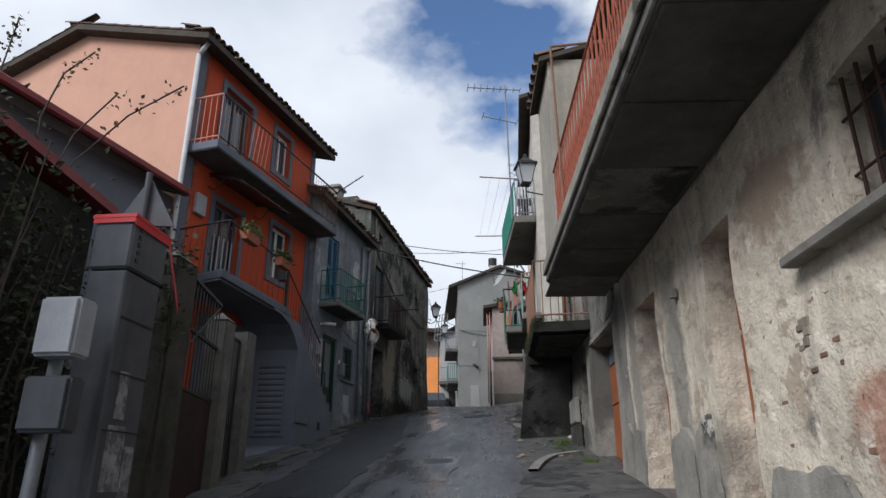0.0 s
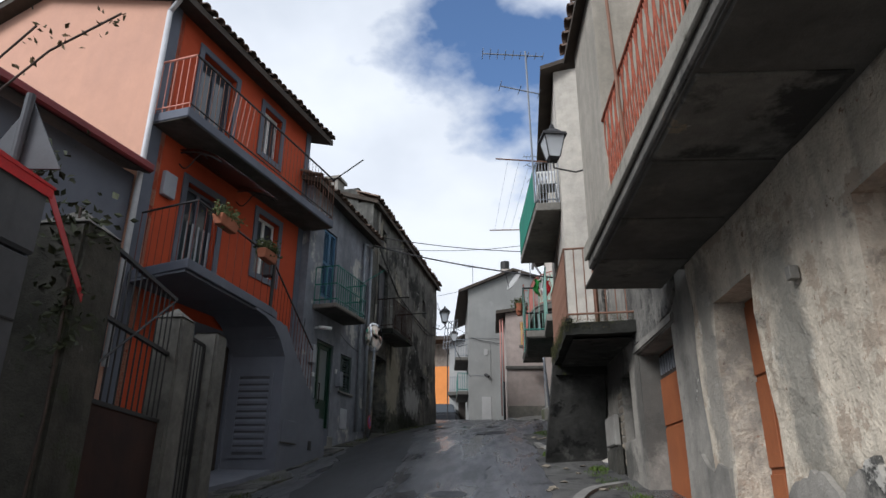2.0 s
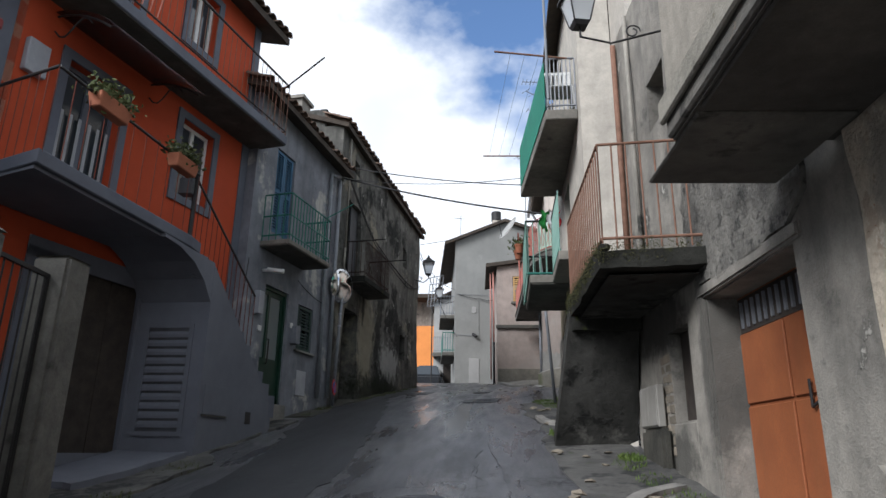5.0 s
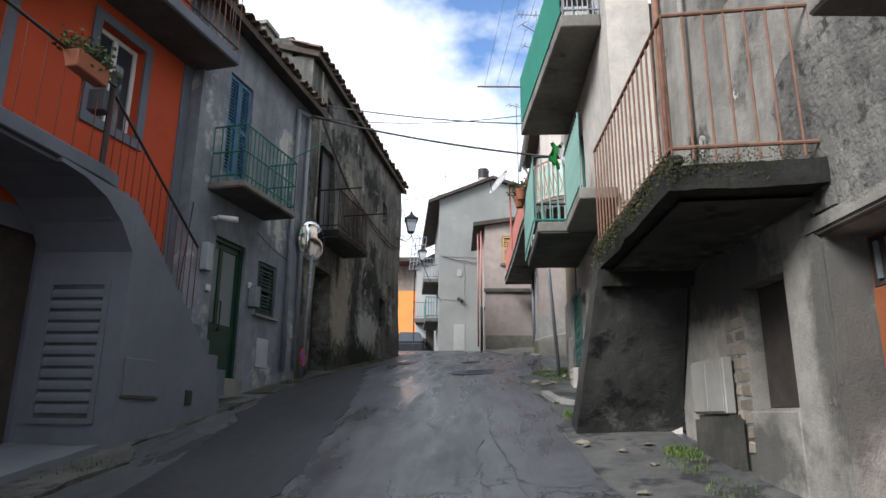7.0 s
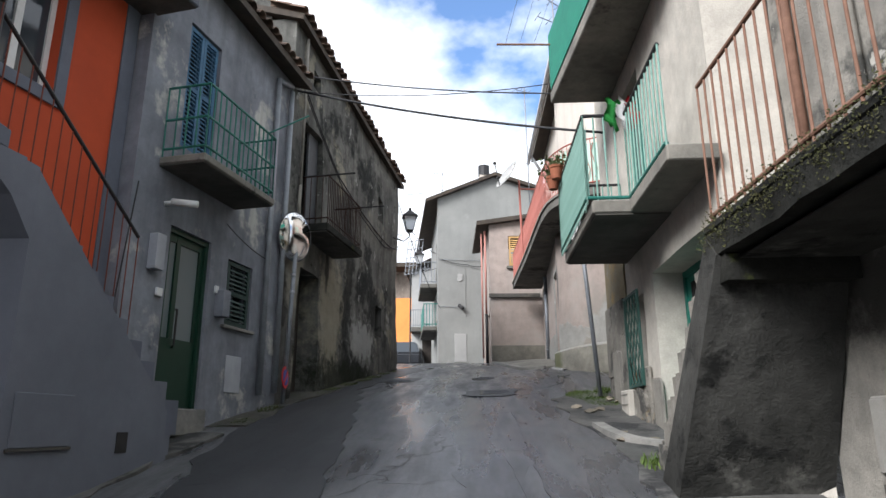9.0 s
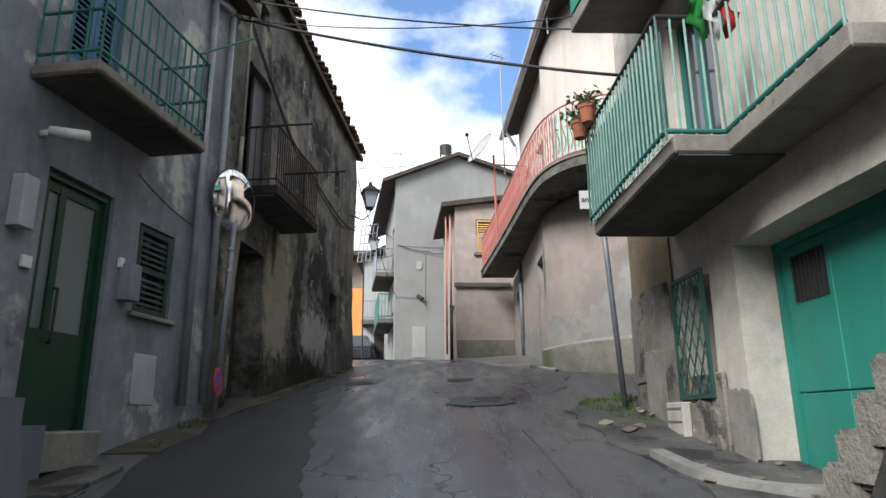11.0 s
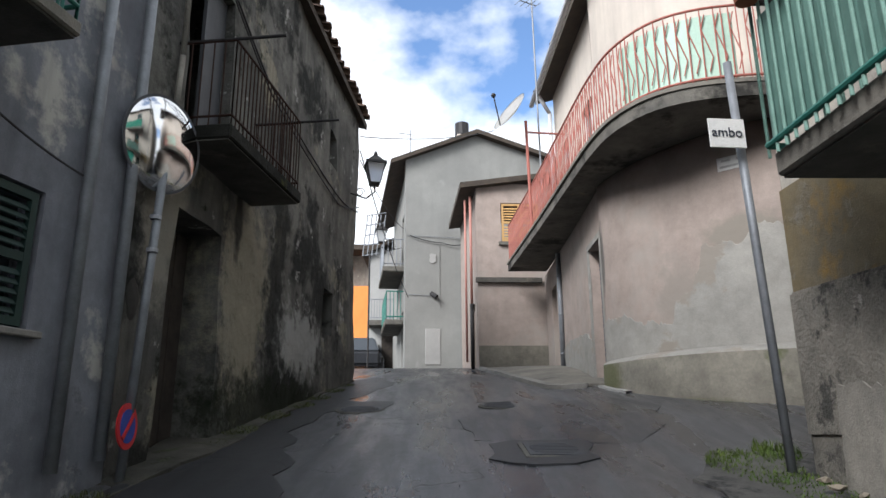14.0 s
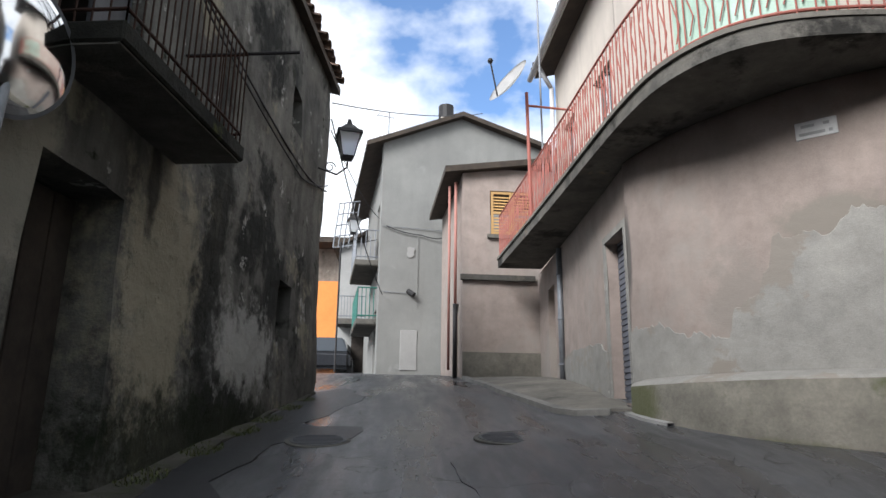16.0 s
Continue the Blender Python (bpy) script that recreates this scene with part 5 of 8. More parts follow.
window(cream, F_CREAM, -1.7, -0.8, 2.95, 3.75, DARKWOOD, depth=0.2)
# hood over the garage
bm = bmesh.new()
lbox(bm, F_CREAM, 5.25, 7.25, -0.03, 0.045, 3.735, 3.86)
soft(bm, 0.02, 2)
part("lintel", bm, STAINED, cream)
wall_patch(cream, F_CREAM, 5.0, 7.5, 3.9, 5.1, PEBBLE, 77, 0.045, "rough dark pebble coat above the garage")
# long orange balcony
rb = balcony(cream, F_CREAM, -9, 4.75, 1.02, 4.2, 4.42, SLAB, "long cracked concrete balcony slab with dark soffit")
# soffit panels, two in three with the underside shade painted into their colour
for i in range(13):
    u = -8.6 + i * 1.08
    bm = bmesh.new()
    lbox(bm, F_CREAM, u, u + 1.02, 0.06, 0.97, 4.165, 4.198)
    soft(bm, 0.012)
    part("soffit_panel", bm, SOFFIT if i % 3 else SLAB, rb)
bm = bmesh.new()
lbox(bm, F_CREAM, -9, 4.76, 1.022, 1.06, 4.3, 4.46)
soft(bm, 0.012)
part("edge_beam", bm, surface("pale_mossy_slab_edge", ((0.3, 0.28, 0.235), (0.18, 0.17, 0.14), 2.0), rough=0.95, grain=60, relief=0.01, lumps=0.02, patches=(((0.1, 0.085, 0.05), 4.0, 0.58, 0.64), ((0.06, 0.055, 0.04), 2.0, 0.6, 0.66))), rb, "pale weathered edge of the slab")
for z in (4.5, 5.32):
    rod("handrail", P(F_CREAM, -6, 1.0, z), P(F_CREAM, 3.49, 1.0, z), 0.02, ORANGERAIL, rb)
u = -3.0
while u < 3.45:
    rod("bar", P(F_CREAM, u, 1.0, 4.42), P(F_CREAM, u, 1.0, 5.32), 0.009, ORANGERAIL, rb)
    for q in range(5):
        a0, a1 = q / 5, (q + 1) / 5
        rod("scroll", P(F_CREAM, u + 0.06 + 0.05 * math.sin(a0 * 6.28), 1.0, 4.5 + 0.8 * a0), P(F_CREAM, u + 0.06 + 0.05 * math.sin(a1 * 6.28), 1.0, 4.5 + 0.8 * a1), 0.007, ORANGERAIL, rb)
        rod("scroll", P(F_CREAM, u + 0.11 - 0.05 * math.sin(a0 * 6.28), 1.0, 4.5 + 0.8 * a0), P(F_CREAM, u + 0.11 - 0.05 * math.sin(a1 * 6.28), 1.0, 4.5 + 0.8 * a1), 0.007, ORANGERAIL, rb)
    u += 0.17
rod("line_post", P(F_CREAM, 2.6, 1.04, 4.46), P(F_CREAM, 2.6, 1.08, 6.6), 0.015, BROWNRAIL, rb)
rod("line_post", P(F_CREAM, 2.6, 1.08, 6.6), P(F_CREAM, 2.6, 0.02, 6.7), 0.015, BROWNRAIL, rb)
# closed annex at the balcony's far end
bm = bmesh.new()
lbox(bm, F_CREAM, 3.5, 4.73, 0.05, 1.0, 4.424, 7.05)
ax = part("annex", bm, surface("dull_beige_render", ((0.34, 0.31, 0.26), (0.26, 0.24, 0.2), 1.2), rough=0.93, grain=70, relief=0.008, lumps=0.015, streak=((0.12, 0.112, 0.095), 0.5)), cream, "plastered closet built on the end of the balcony")
s = roof_slab(ax, (P(F_CREAM, 3.42, 1.12, 7.05), P(F_CREAM, 4.86, 1.12, 7.05), P(F_CREAM, 4.86, 0.0, 7.4), P(F_CREAM, 3.42, 0.0, 7.4)), "", thick=0.07)
for i in range(6):
    piece("roof_tile", tile_mesh(), Matrix.Translation(P(F_CREAM, 3.5 + i * 0.24, 1.16, 7.07)) @ Matrix((F_CREAM[1].to_3d(), (-F_CREAM[2]).to_3d(), Vector((0, 0, 1)))).transposed().to_4x4() @ pose(0, 0, 0, 17), ax)
roof_slab(cream, (P(F_CREAM, -9, 0.3, 7.64), P(F_CREAM, 4.6, 0.3, 7.64), P(F_CREAM, 4.6, -5, 9.2), P(F_CREAM, -9, -5, 9.2)), "timber roof of the cream house")
# stone rubble pier and grey pillar by the recess
bm = bmesh.new()
lbox(bm, F_CREAM, 7.14, 7.6, -0.02, 0.035, 1.5, 3.95)
soft(bm, 0.014, 2)
part("pier", bm, STAINED, cream, "broad grey concrete pier")
bm = bmesh.new()
lbox(bm, F_CREAM, 7.61, 8.33, -0.02, 0.03, 1.5, 2.62)
soft(bm, 0.012)
part("plinth", bm, STAINED, cream)
rs_ = random.Random(9)
for row in range(10):
    u, z = 8.33 + rs_.uniform(0, 0.03), 2.3 + 0.11 * row
    while u < 8.6:
        w, h = rs_.uniform(0.09, 0.24), rs_.uniform(0.085, 0.105)
        sm = bmesh.new()
        lbox(sm, F_CREAM, u, u + w - 0.012, -0.05, rs_.uniform(0.004, 0.016), z + rs_.uniform(-0.008, 0.008), z + h)
        soft(sm, 0.012)
        for v in sm.verts:
            v.co += Vector((0, rs_.uniform(-0.008, 0.008), rs_.uniform(-0.008, 0.008)))
        part("stone", sm, STONE, cream)
        u += w
# board spans the whole recess so its dark colour gives the shade inside
bm = bmesh.new()
lbox(bm, F_CREAM, 7.63, 8.31, -0.16, -0.12, 2.65, 3.59)
part("hatch", bm, DARKWOOD, cream, "dark brown board, widened to stand in for the recess's dark inside")
cab = thing("meter_cabinet", P(F_CREAM, 8.7, 0.2, 2.5), "pale grey two-door steel meter cabinet above the weeds", "cabinet")
bm = bmesh.new()
lbox(bm, F_CREAM, 8.58, 9.28, 0.03, 0.12, 2.6, 3.07)
soft(bm, 0.012)
CABSTEEL = surface("dirty_cream_sheet_steel", ((0.27, 0.26, 0.235), (0.21, 0.2, 0.18), 3.0), rough=0.6, grain=90, relief=0.0008, streak=((0.11, 0.1, 0.085), 0.4))
part("body", bm, CABSTEEL, cab)
for a, b in ((8.592, 8.926), (8.934, 9.268)):
    bm = bmesh.new()
    lbox(bm, F_CREAM, a, b, 0.121, 0.132, 2.62, 3.05)
    soft(bm, 0.004)
    part("door", bm, CABSTEEL, cab)
bm = bmesh.new()
lbox(bm, F_CREAM, 8.45, 9.3, 0.003, 0.13, 2.1, 2.595)
soft(bm, 0.04, 2)
part("support", bm, MOSSPOST, cab, "mossy crumbling masonry support")

# ---- landing and outside stair of the green-balcony house ----
green = thing("house", (1.6, 16.0, ground_z(1.5, 16)), "cream-grey house with green balconies, green garage and an outside stair", "house")
ST = ((0.5, 10.45), (1.52, 10.35), (1.3, 13.0), (0.42, 12.95))
bm = bmesh.new()
prism(bm, ST, 4.0, 4.17)
bmesh.ops.subdivide_edges(bm, edges=list(bm.edges), cuts=9, use_grid_fill=True)
for v in bm.verts:
    v.co += Vector((0.03 * noise.noise(v.co * 3.1), 0.03 * noise.noise(v.co * 3.1 + Vector((4, 0, 0))), 0.022 * noise.noise(v.co * 4.3)))
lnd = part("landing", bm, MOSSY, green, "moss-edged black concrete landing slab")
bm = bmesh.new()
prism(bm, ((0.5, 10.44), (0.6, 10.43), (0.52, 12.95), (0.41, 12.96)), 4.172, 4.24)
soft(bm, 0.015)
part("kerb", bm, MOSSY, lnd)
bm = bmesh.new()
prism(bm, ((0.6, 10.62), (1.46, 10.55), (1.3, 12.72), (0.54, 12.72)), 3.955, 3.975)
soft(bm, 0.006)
part("soffit", bm, DARKSLAB, lnd, "dark streaked underside of the landing")
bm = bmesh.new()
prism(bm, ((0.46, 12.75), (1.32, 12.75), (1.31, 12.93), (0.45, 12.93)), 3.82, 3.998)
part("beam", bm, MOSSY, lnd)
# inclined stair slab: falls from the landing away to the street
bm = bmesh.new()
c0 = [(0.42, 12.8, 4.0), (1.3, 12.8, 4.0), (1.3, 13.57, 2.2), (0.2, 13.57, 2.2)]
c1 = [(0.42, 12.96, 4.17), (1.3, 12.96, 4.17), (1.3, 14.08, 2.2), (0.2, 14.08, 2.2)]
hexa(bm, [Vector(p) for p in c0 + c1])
part("stair_slab", bm, DARKSLAB, green, "black streaked underside of the stair")
for i in range(9):
    y0, z1 = 12.98 + i * 0.16, 4.0 - i * 0.175
    bm = bmesh.new()
    box(bm, 0.42 - 0.012 * i, 1.28, y0, y0 + 0.3, z1 - 0.28, z1)
    soft(bm, 0.03, 2)
    for v in bm.verts:
        v.co += Vector((0.02 * noise.noise(v.co * 4), 0.02 * noise.noise(v.co * 4 + Vector((9, 0, 0))), 0.012 * noise.noise(v.co * 5)))
    part("step", bm, ROUGHBASE, green)
# railing of the landing
rl = ((0.54, 10.48), (0.46, 12.9))
for z in (5.3, 4.3):
    rod("handrail", (*rl[0], z), (*rl[1], z), 0.016, BROWNRAIL, lnd)
    rod("handrail", (*rl[0], z), (1.5, 10.4, z), 0.016, BROWNRAIL, lnd)
bars(lnd, (*rl[0], 0), (*rl[1], 0), 4.2, 5.3, 19, 0.009, BROWNRAIL)
bars(lnd, (*rl[0], 0), (1.5, 10.4, 0), 4.2, 5.3, 8, 0.009, BROWNRAIL)

# ---- house with green balconies ----
LGN = F_GREEN[3]
yG = lambda y: y - 13.2
N_OPEN = ((yG(13.75), yG(15.78), 2.3, 4.55), (yG(16.28), yG(16.92), 3.38, 4.43), (yG(15.7), yG(16.6), 5.12, 7.1), (yG(15.9), yG(16.8), 8.0, 9.9))
part("wall", wall_mesh(F_GREEN, yG(13.55), yG(18.3), 1.8, 10.6, 0.45, N_OPEN, step=0.4, rough=0.02, seed=31), CREAM, green, "cream-grey rendered facade")
F_TURN = face((0.8, 18.3), (8.0, 19.1), -1)
part("side_wall", wall_mesh(F_TURN, 0.0, 7.2, 1.8, 10.6, 0.45, step=0.6, rough=0.03, seed=32), ROUGHBASE, green, "crumbling yellowed side wall")
F_BACK = face((1.3, 13.45), (0.8, 13.55), -1)
part("side_wall", wall_mesh(F_BACK, 0.0, F_BACK[3] - 0.005, 1.8, 10.6, 0.3), CREAM, green)
part("upper_wall", wall_mesh(face((1.56, 9.5), (1.3, 13.44), -1), 3.0, 3.9, 8.31, 10.6, 0.4), CREAM, green)
roof_slab(green, ((0.5, 13.3, 10.6), (0.5, 18.6, 10.6), (5, 18.6, 12), (5, 13.3, 12)), "dark timber roof edge")
bm = bmesh.new()
lbox(bm, F_GREEN, yG(16.1), yG(18.3), 0.012, 0.055, 2.2, 3.55)
soft(bm, 0.012)
part("rough_base", bm, ROUGHBASE, green, "crumbling plaster at the foot of the wall")
bm = bmesh.new()
lbox(bm, F_GREEN, yG(17.05), yG(18.3), 0.012, 0.03, 4.45, 5.35)
part("plaster", bm, OCHRE, green, "yellowed old plaster under the balcony")
bm = bmesh.new()
lbox(bm, F_GREEN, yG(17.15), yG(18.305), 0.012, 0.07, 3.552, 4.55)
soft(bm, 0.02, 2)
for v in bm.verts:
    v.co += Vector((0.02 * noise.noise(v.co * 3), 0, 0.05 * noise.noise(v.co * 2)))
part("rough_base", bm, ROUGHBASE, green, "thick grey cracked render coat")
for k, (ya, yb, za, zb) in enumerate(((16.95, 17.5, 3.3, 4.05), (17.3, 17.9, 2.9, 3.9), (16.2, 16.95, 2.7, 3.3), (15.75, 16.2, 2.6, 3.4))):
    wall_patch(green, F_GREEN, yG(ya), yG(yb), za, zb, (ROUGHBASE, STAINED)[k % 2], 50 + k, 0.075 + 0.008 * k if k < 3 else 0.02, "broken layer of grey render")
u0, u1, z0, z1 = N_OPEN[0]
bm = bmesh.new()
ring(bm, F_GREEN, u0 + 0.003, u1 - 0.003, z0, z1 - 0.003, 0.07, -0.4, -0.33, False)
gd = part("garage_door", bm, GARAGEGREEN, green, "green sheet-metal garage door")
w = (u1 - u0 - 0.14) / 3
for i in range(3):
    for za, zb in ((z0, z0 + 1.05), (z0 + 1.06, z1 - 0.08)):
        bm = bmesh.new()
        lbox(bm, F_GREEN, u0 + 0.07 + i * w + 0.005, u0 + 0.07 + (i + 1) * w - 0.005, -0.39, -0.35, za, zb)
        soft(bm, 0.005)
        part("panel", bm, GARAGEGREEN, gd)
    if i != 1:
        for k in range(8):
            bm = bmesh.new()
            lbox(bm, F_GREEN, u0 + 0.12 + i * w + k * 0.055, u0 + 0.15 + i * w + k * 0.055, -0.352, -0.335, z1 - 0.52, z1 - 0.16)
            part("grille_slat", bm, BLACKIRON, gd)
u0, u1, z0, z1 = N_OPEN[1]
back_room(green, F_GREEN, u0, u1, z0, z1, 0.45, 0.8)
bm = bmesh.new()
ring(bm, F_GREEN, u0 - 0.04, u1 + 0.04, z0 - 0.04, z1 + 0.04, 0.035, 0.06, 0.09)
gr = part("window_grille", bm, GRILLE, green, "green iron lattice window grille")
for i in range(-3, 5):
    for s in (1, -1):
        a, b = u0 + i * 0.16, u0 + i * 0.16 + (z1 - z0) * 0.55
        ca, cb = (a, b) if s > 0 else (b, a)
        za, zb = z0, z1
        pts = []
        for q in range(41):
            uu, zz = ca + (cb - ca) * q / 40, za + (zb - za) * q / 40
            if u0 <= uu <= u1:
                pts.append((uu, zz))
        if len(pts) > 2:
            rod("lattice_bar", P(F_GREEN, pts[0][0], 0.08, pts[0][1]), P(F_GREEN, pts[-1][0], 0.08, pts[-1][1]), 0.008, GRILLE, gr)
for o in N_OPEN[2:]:
    window(green, F_GREEN, *o, GREENPAINT, depth=0.1, label="green-framed balcony door")
# lower balcony: a deep far part and a narrow gallery back to the landing
lb = balcony(green, F_GREEN, yG(14.8), yG(16.95), 0.8, 4.96, 5.1, CLEANSLAB, "concrete balcony with green iron railing")
bm = bmesh.new()
lbox(bm, F_GREEN, yG(13.45), yG(14.795), 0.002, 0.43, 4.96, 5.1)
soft(bm, 0.012)
part("gallery", bm, CLEANSLAB, lb)
for ua, ub_, na, nb, k in ((yG(14.83), yG(14.83), 0.41, 0.84, 5), (yG(14.83), yG(16.92), 0.84, 0.84, 24), (yG(16.92), yG(16.92), 0.02, 0.84, 8), (yG(13.5), yG(14.83), 0.41, 0.41, 13)):
    pa, pb = P(F_GREEN, ua, na, 0), P(F_GREEN, ub_, nb, 0)
    for z in (5.13, 6.04):
        rod("rail", (pa.x, pa.y, z), (pb.x, pb.y, z), 0.02, GREENPAINT if z < 6 else BLACKIRON, lb)
    bars(lb, pa, pb, 5.06, 6.04, k, 0.01, GREENRAIL)
    if k == 24:
        sc = bmesh.new()
        q = (pb - pa).normalized().cross(Vector((0, 0, 1))) * (0.02 if (pb - pa).y > 0 else -0.02)
        m_ = max(4, int((pb - pa).length / 0.05))
        rows_ = []
        for i in range(m_ + 1):
            c_ = pa.lerp(pb, i / m_) + q * (1.2 + 0.4 * (i % 2))
            rows_.append((sc.verts.new((c_.x, c_.y, 5.16)), sc.verts.new((c_.x, c_.y, 5.92))))
        for a_, b_ in zip(rows_, rows_[1:]):
            sc.faces.new((a_[0], b_[0], b_[1], a_[1]))
        so_ = part("screen", sc, GREENSHEET, lb, "pale green corrugated plastic sheet")
        sm_ = so_.modifiers.new("thick", "SOLIDIFY")
        sm_.thickness = 0.004
# upper balcony with a green screen
bm = bmesh.new()
prism(bm, ((0.798, 13.85), (0.29, 13.85), (-0.05, 17.2), (0.798, 17.2)), 7.42, 7.6)
soft(bm, 0.015)
hb = part("balcony", bm, CLEANSLAB, green, "upper concrete balcony with green screen")
F_UB = face((0.32, 13.88), (-0.01, 17.17), -1)
bm = bmesh.new()
lbox(bm, F_UB, 0.02, F_UB[3] - 0.02, 0.03, 0.042, 7.62, 8.5)
part("screen", bm, GREENNET, hb, "green cloth balcony screen")
for pa, pb_, k in (((0.78, 13.88), (0.32, 13.88), 8), ((0.32, 13.88), (-0.01, 17.17), 10), ((-0.01, 17.17), (0.78, 17.17), 8)):
    for z in (7.68, 8.55):
        rod("rail", (*pa, z), (*pb_, z), 0.016, GALV, hb)
    bars(hb, (*pa, 0), (*pb_, 0), 7.6, 8.55, k, 0.01, GALV)
rod("line_arm", (0.75, 13.9, 8.55), (-0.52, 13.6, 8.55), 0.016, BROWNRAIL, hb)
rod("line_arm", (0.7, 17.1, 8.3), (-0.82, 17.0, 8.3), 0.016, BROWNRAIL, hb)
for i in range(3):
    q = 0.1 + i * 0.3
    rod("washing_line", (0.3 - 0.8 * q, 13.7, 8.56), (-0.2 - 0.7 * q, 17.0, 8.31), 0.0025, GALV, hb)

# ---- pink house with the rounded corner ----
pink = thing("house", (3.0, 24.0, ground_z(2, 24)), "faded pink house with a rounded corner and a long curved balcony", "house")
CURVE = [(0.5, 23.3), (0.5, 23.0), (0.52, 22.5), (0.57, 22.0), (0.7, 21.5), (0.92, 21.05), (1.25, 20.65), (1.75, 20.35), (2.5, 20.15), (4.0, 20.0), (9.0, 19.8)]


def curved_wall(pts, z0, z1, thick):
    bm = bmesh.new()
    k = len(pts)
    nrm = []
    for i in range(k):
        a, b = Vector(pts[max(i - 1, 0)]), Vector(pts[min(i + 1, k - 1)])
        d = (b - a).normalized()
        nrm.append(Vector((-d.y, d.x)))
    rows = []
    nz = max(1, int((z1 - z0) / 0.5))
    for i, p in enumerate(pts):
        q = Vector(p) + nrm[i] * thick
        rows.append([[bm.verts.new((x, y, z0 + (z1 - z0) * j / nz)) for j in range(nz + 1)] for x, y in (p, q)])
    for i in range(k - 1):
        for j in range(nz):
            bm.faces.new((rows[i][0][j], rows[i + 1][0][j], rows[i + 1][0][j + 1], rows[i][0][j + 1]))
            bm.faces.new((rows[i][1][j], rows[i][1][j + 1], rows[i + 1][1][j + 1], rows[i + 1][1][j]))
        for j in (0, nz):
            bm.faces.new((rows[i][0][j], rows[i + 1][0][j], rows[i + 1][1][j], rows[i][1][j]))
    for i in (0, k - 1):
        for j in range(nz):
            bm.faces.new((rows[i][0][j], rows[i][0][j + 1], rows[i][1][j + 1], rows[i][1][j]))
    return bm


def refine(pts, k=4):
    """A smooth plan curve through the points."""
    out = []
    for i in range(len(pts) - 1):
        p = [Vector(pts[max(0, min(len(pts) - 1, j))]) for j in (i - 1, i, i + 1, i + 2)]
        for s in range(k):
            t = s / k
            out.append(tuple(0.5 * ((2 * p[1]) + (p[2] - p[0]) * t + (2 * p[0] - 5 * p[1] + 4 * p[2] - p[3]) * t * t + (3 * p[1] - p[0] - 3 * p[2] + p[3]) * t ** 3)))
    return out + [tuple(pts[-1])]


BEND = [(0.62, 22.94), (0.66, 22.72), (0.73, 22.42), (0.89, 21.97), (1.12, 21.55), (1.35, 21.2), (1.7, 20.8), (2.3, 20.4), (3.2, 20.05), (5.0, 19.7), (9.0, 19.4)]
CURVE_F = refine(BEND)
part("curved_wall", curved_wall(CURVE_F, 2.8, 7.05, 0.4), PINK, pink, "rounded wall of faded patchy pink render", True)
part("upper_wall", curved_wall(refine([(x + 0.35, y + 0.25) for x, y in CURVE]), 7.2, 10.95, 0.4), PINKUP, pink, "pale cream upper storey", True)
plinth = refine([(0.75, 22.7), (0.5, 22.68), (0.46, 22.5), (0.53, 22.15), (0.68, 21.65), (0.92, 21.2), (1.25, 20.82), (1.75, 20.45), (2.6, 20.05), (4.0, 19.7), (9.0, 19.2)])
bm = curved_wall(plinth, 3.0, 4.36, 0.22)
part("plinth", bm, PLINTH, pink, "bulging rough concrete plinth with moss", True)
lip = bmesh.new()
edge = []
for a in plinth:
    o = Vector(a)
    edge.append([lip.verts.new((o.x + dx, o.y + dy, z)) for dx, dy, z in ((0.0, 0.0, 4.359), (0.02, 0.012, 4.385), (0.06, 0.04, 4.405), (0.24, 0.16, 4.45))])
for a, b in zip(edge, edge[1:]):
    for q in range(3):
        lip.faces.new((a[q], b[q], b[q + 1], a[q + 1]))
part("plinth_top", lip, GREYCOAT, pink, "sloping mortar top of the plinth", True)
def coat_top(s):
    """Height of the grey coat's broken upper edge along the bend."""
    marks = ((0.0, 5.0), (1.28, 5.0), (1.49, 4.89), (2.13, 4.78), (2.18, 5.06), (2.43, 5.12), (2.5, 5.36), (2.58, 5.4), (2.6, 5.66), (3.11, 5.63), (3.27, 5.81), (3.5, 5.78), (3.9, 5.6), (5.6, 5.45), (11.0, 5.4))
    for (a, za), (b, zb) in zip(marks, marks[1:]):
        if s <= b:
            return za + (zb - za) * (s - a) / (b - a) + 0.07 * noise.noise(Vector((s * 7, 0, 3))) + 0.05 * noise.noise(Vector((s * 23, 0, 5)))
    return 5.4


coat, run, cols = bmesh.new(), 0.0, []
for a, b in zip(CURVE_F, CURVE_F[1:]):
    a, b = Vector(a), Vector(b)
    d = b - a
    out = Vector((d.y, -d.x)).normalized() * 0.006
    if out.x > 0.003 or (out.y > 0 and abs(out.x) < 0.003):
        out = -out
    k = max(1, round(d.length / 0.03))
    for i in range(k):
        p = a.lerp(b, i / k) + out
        zt = coat_top(0.68 + run + d.length * i / k)
        cols.append([coat.verts.new((p.x, p.y, z)) for z in (4.3, 4.6, zt)] + [coat.verts.new((p.x - out.x, p.y - out.y, zt + 0.004))])
    run += d.length
for a, b in zip(cols, cols[1:]):
    for q in range(3):
        coat.faces.new((a[q], b[q], b[q + 1], a[q + 1]))
bmesh.ops.recalc_face_normals(coat, faces=coat.faces)
part("grey_coat", coat, GREYCOAT, pink, "broken grey cement coat on the lower wall")
K_OPEN = ((0.14, 1.0, 4.2, 6.3), (4.7, 5.4, 4.5, 6.5))
part("wall", wall_mesh(F_PINK, 0.0, F_PINK[3], 3.0, 7.05, 0.4, K_OPEN, rough=0.015, seed=41), PINK, pink, "pink and grey rendered ground floor wall")
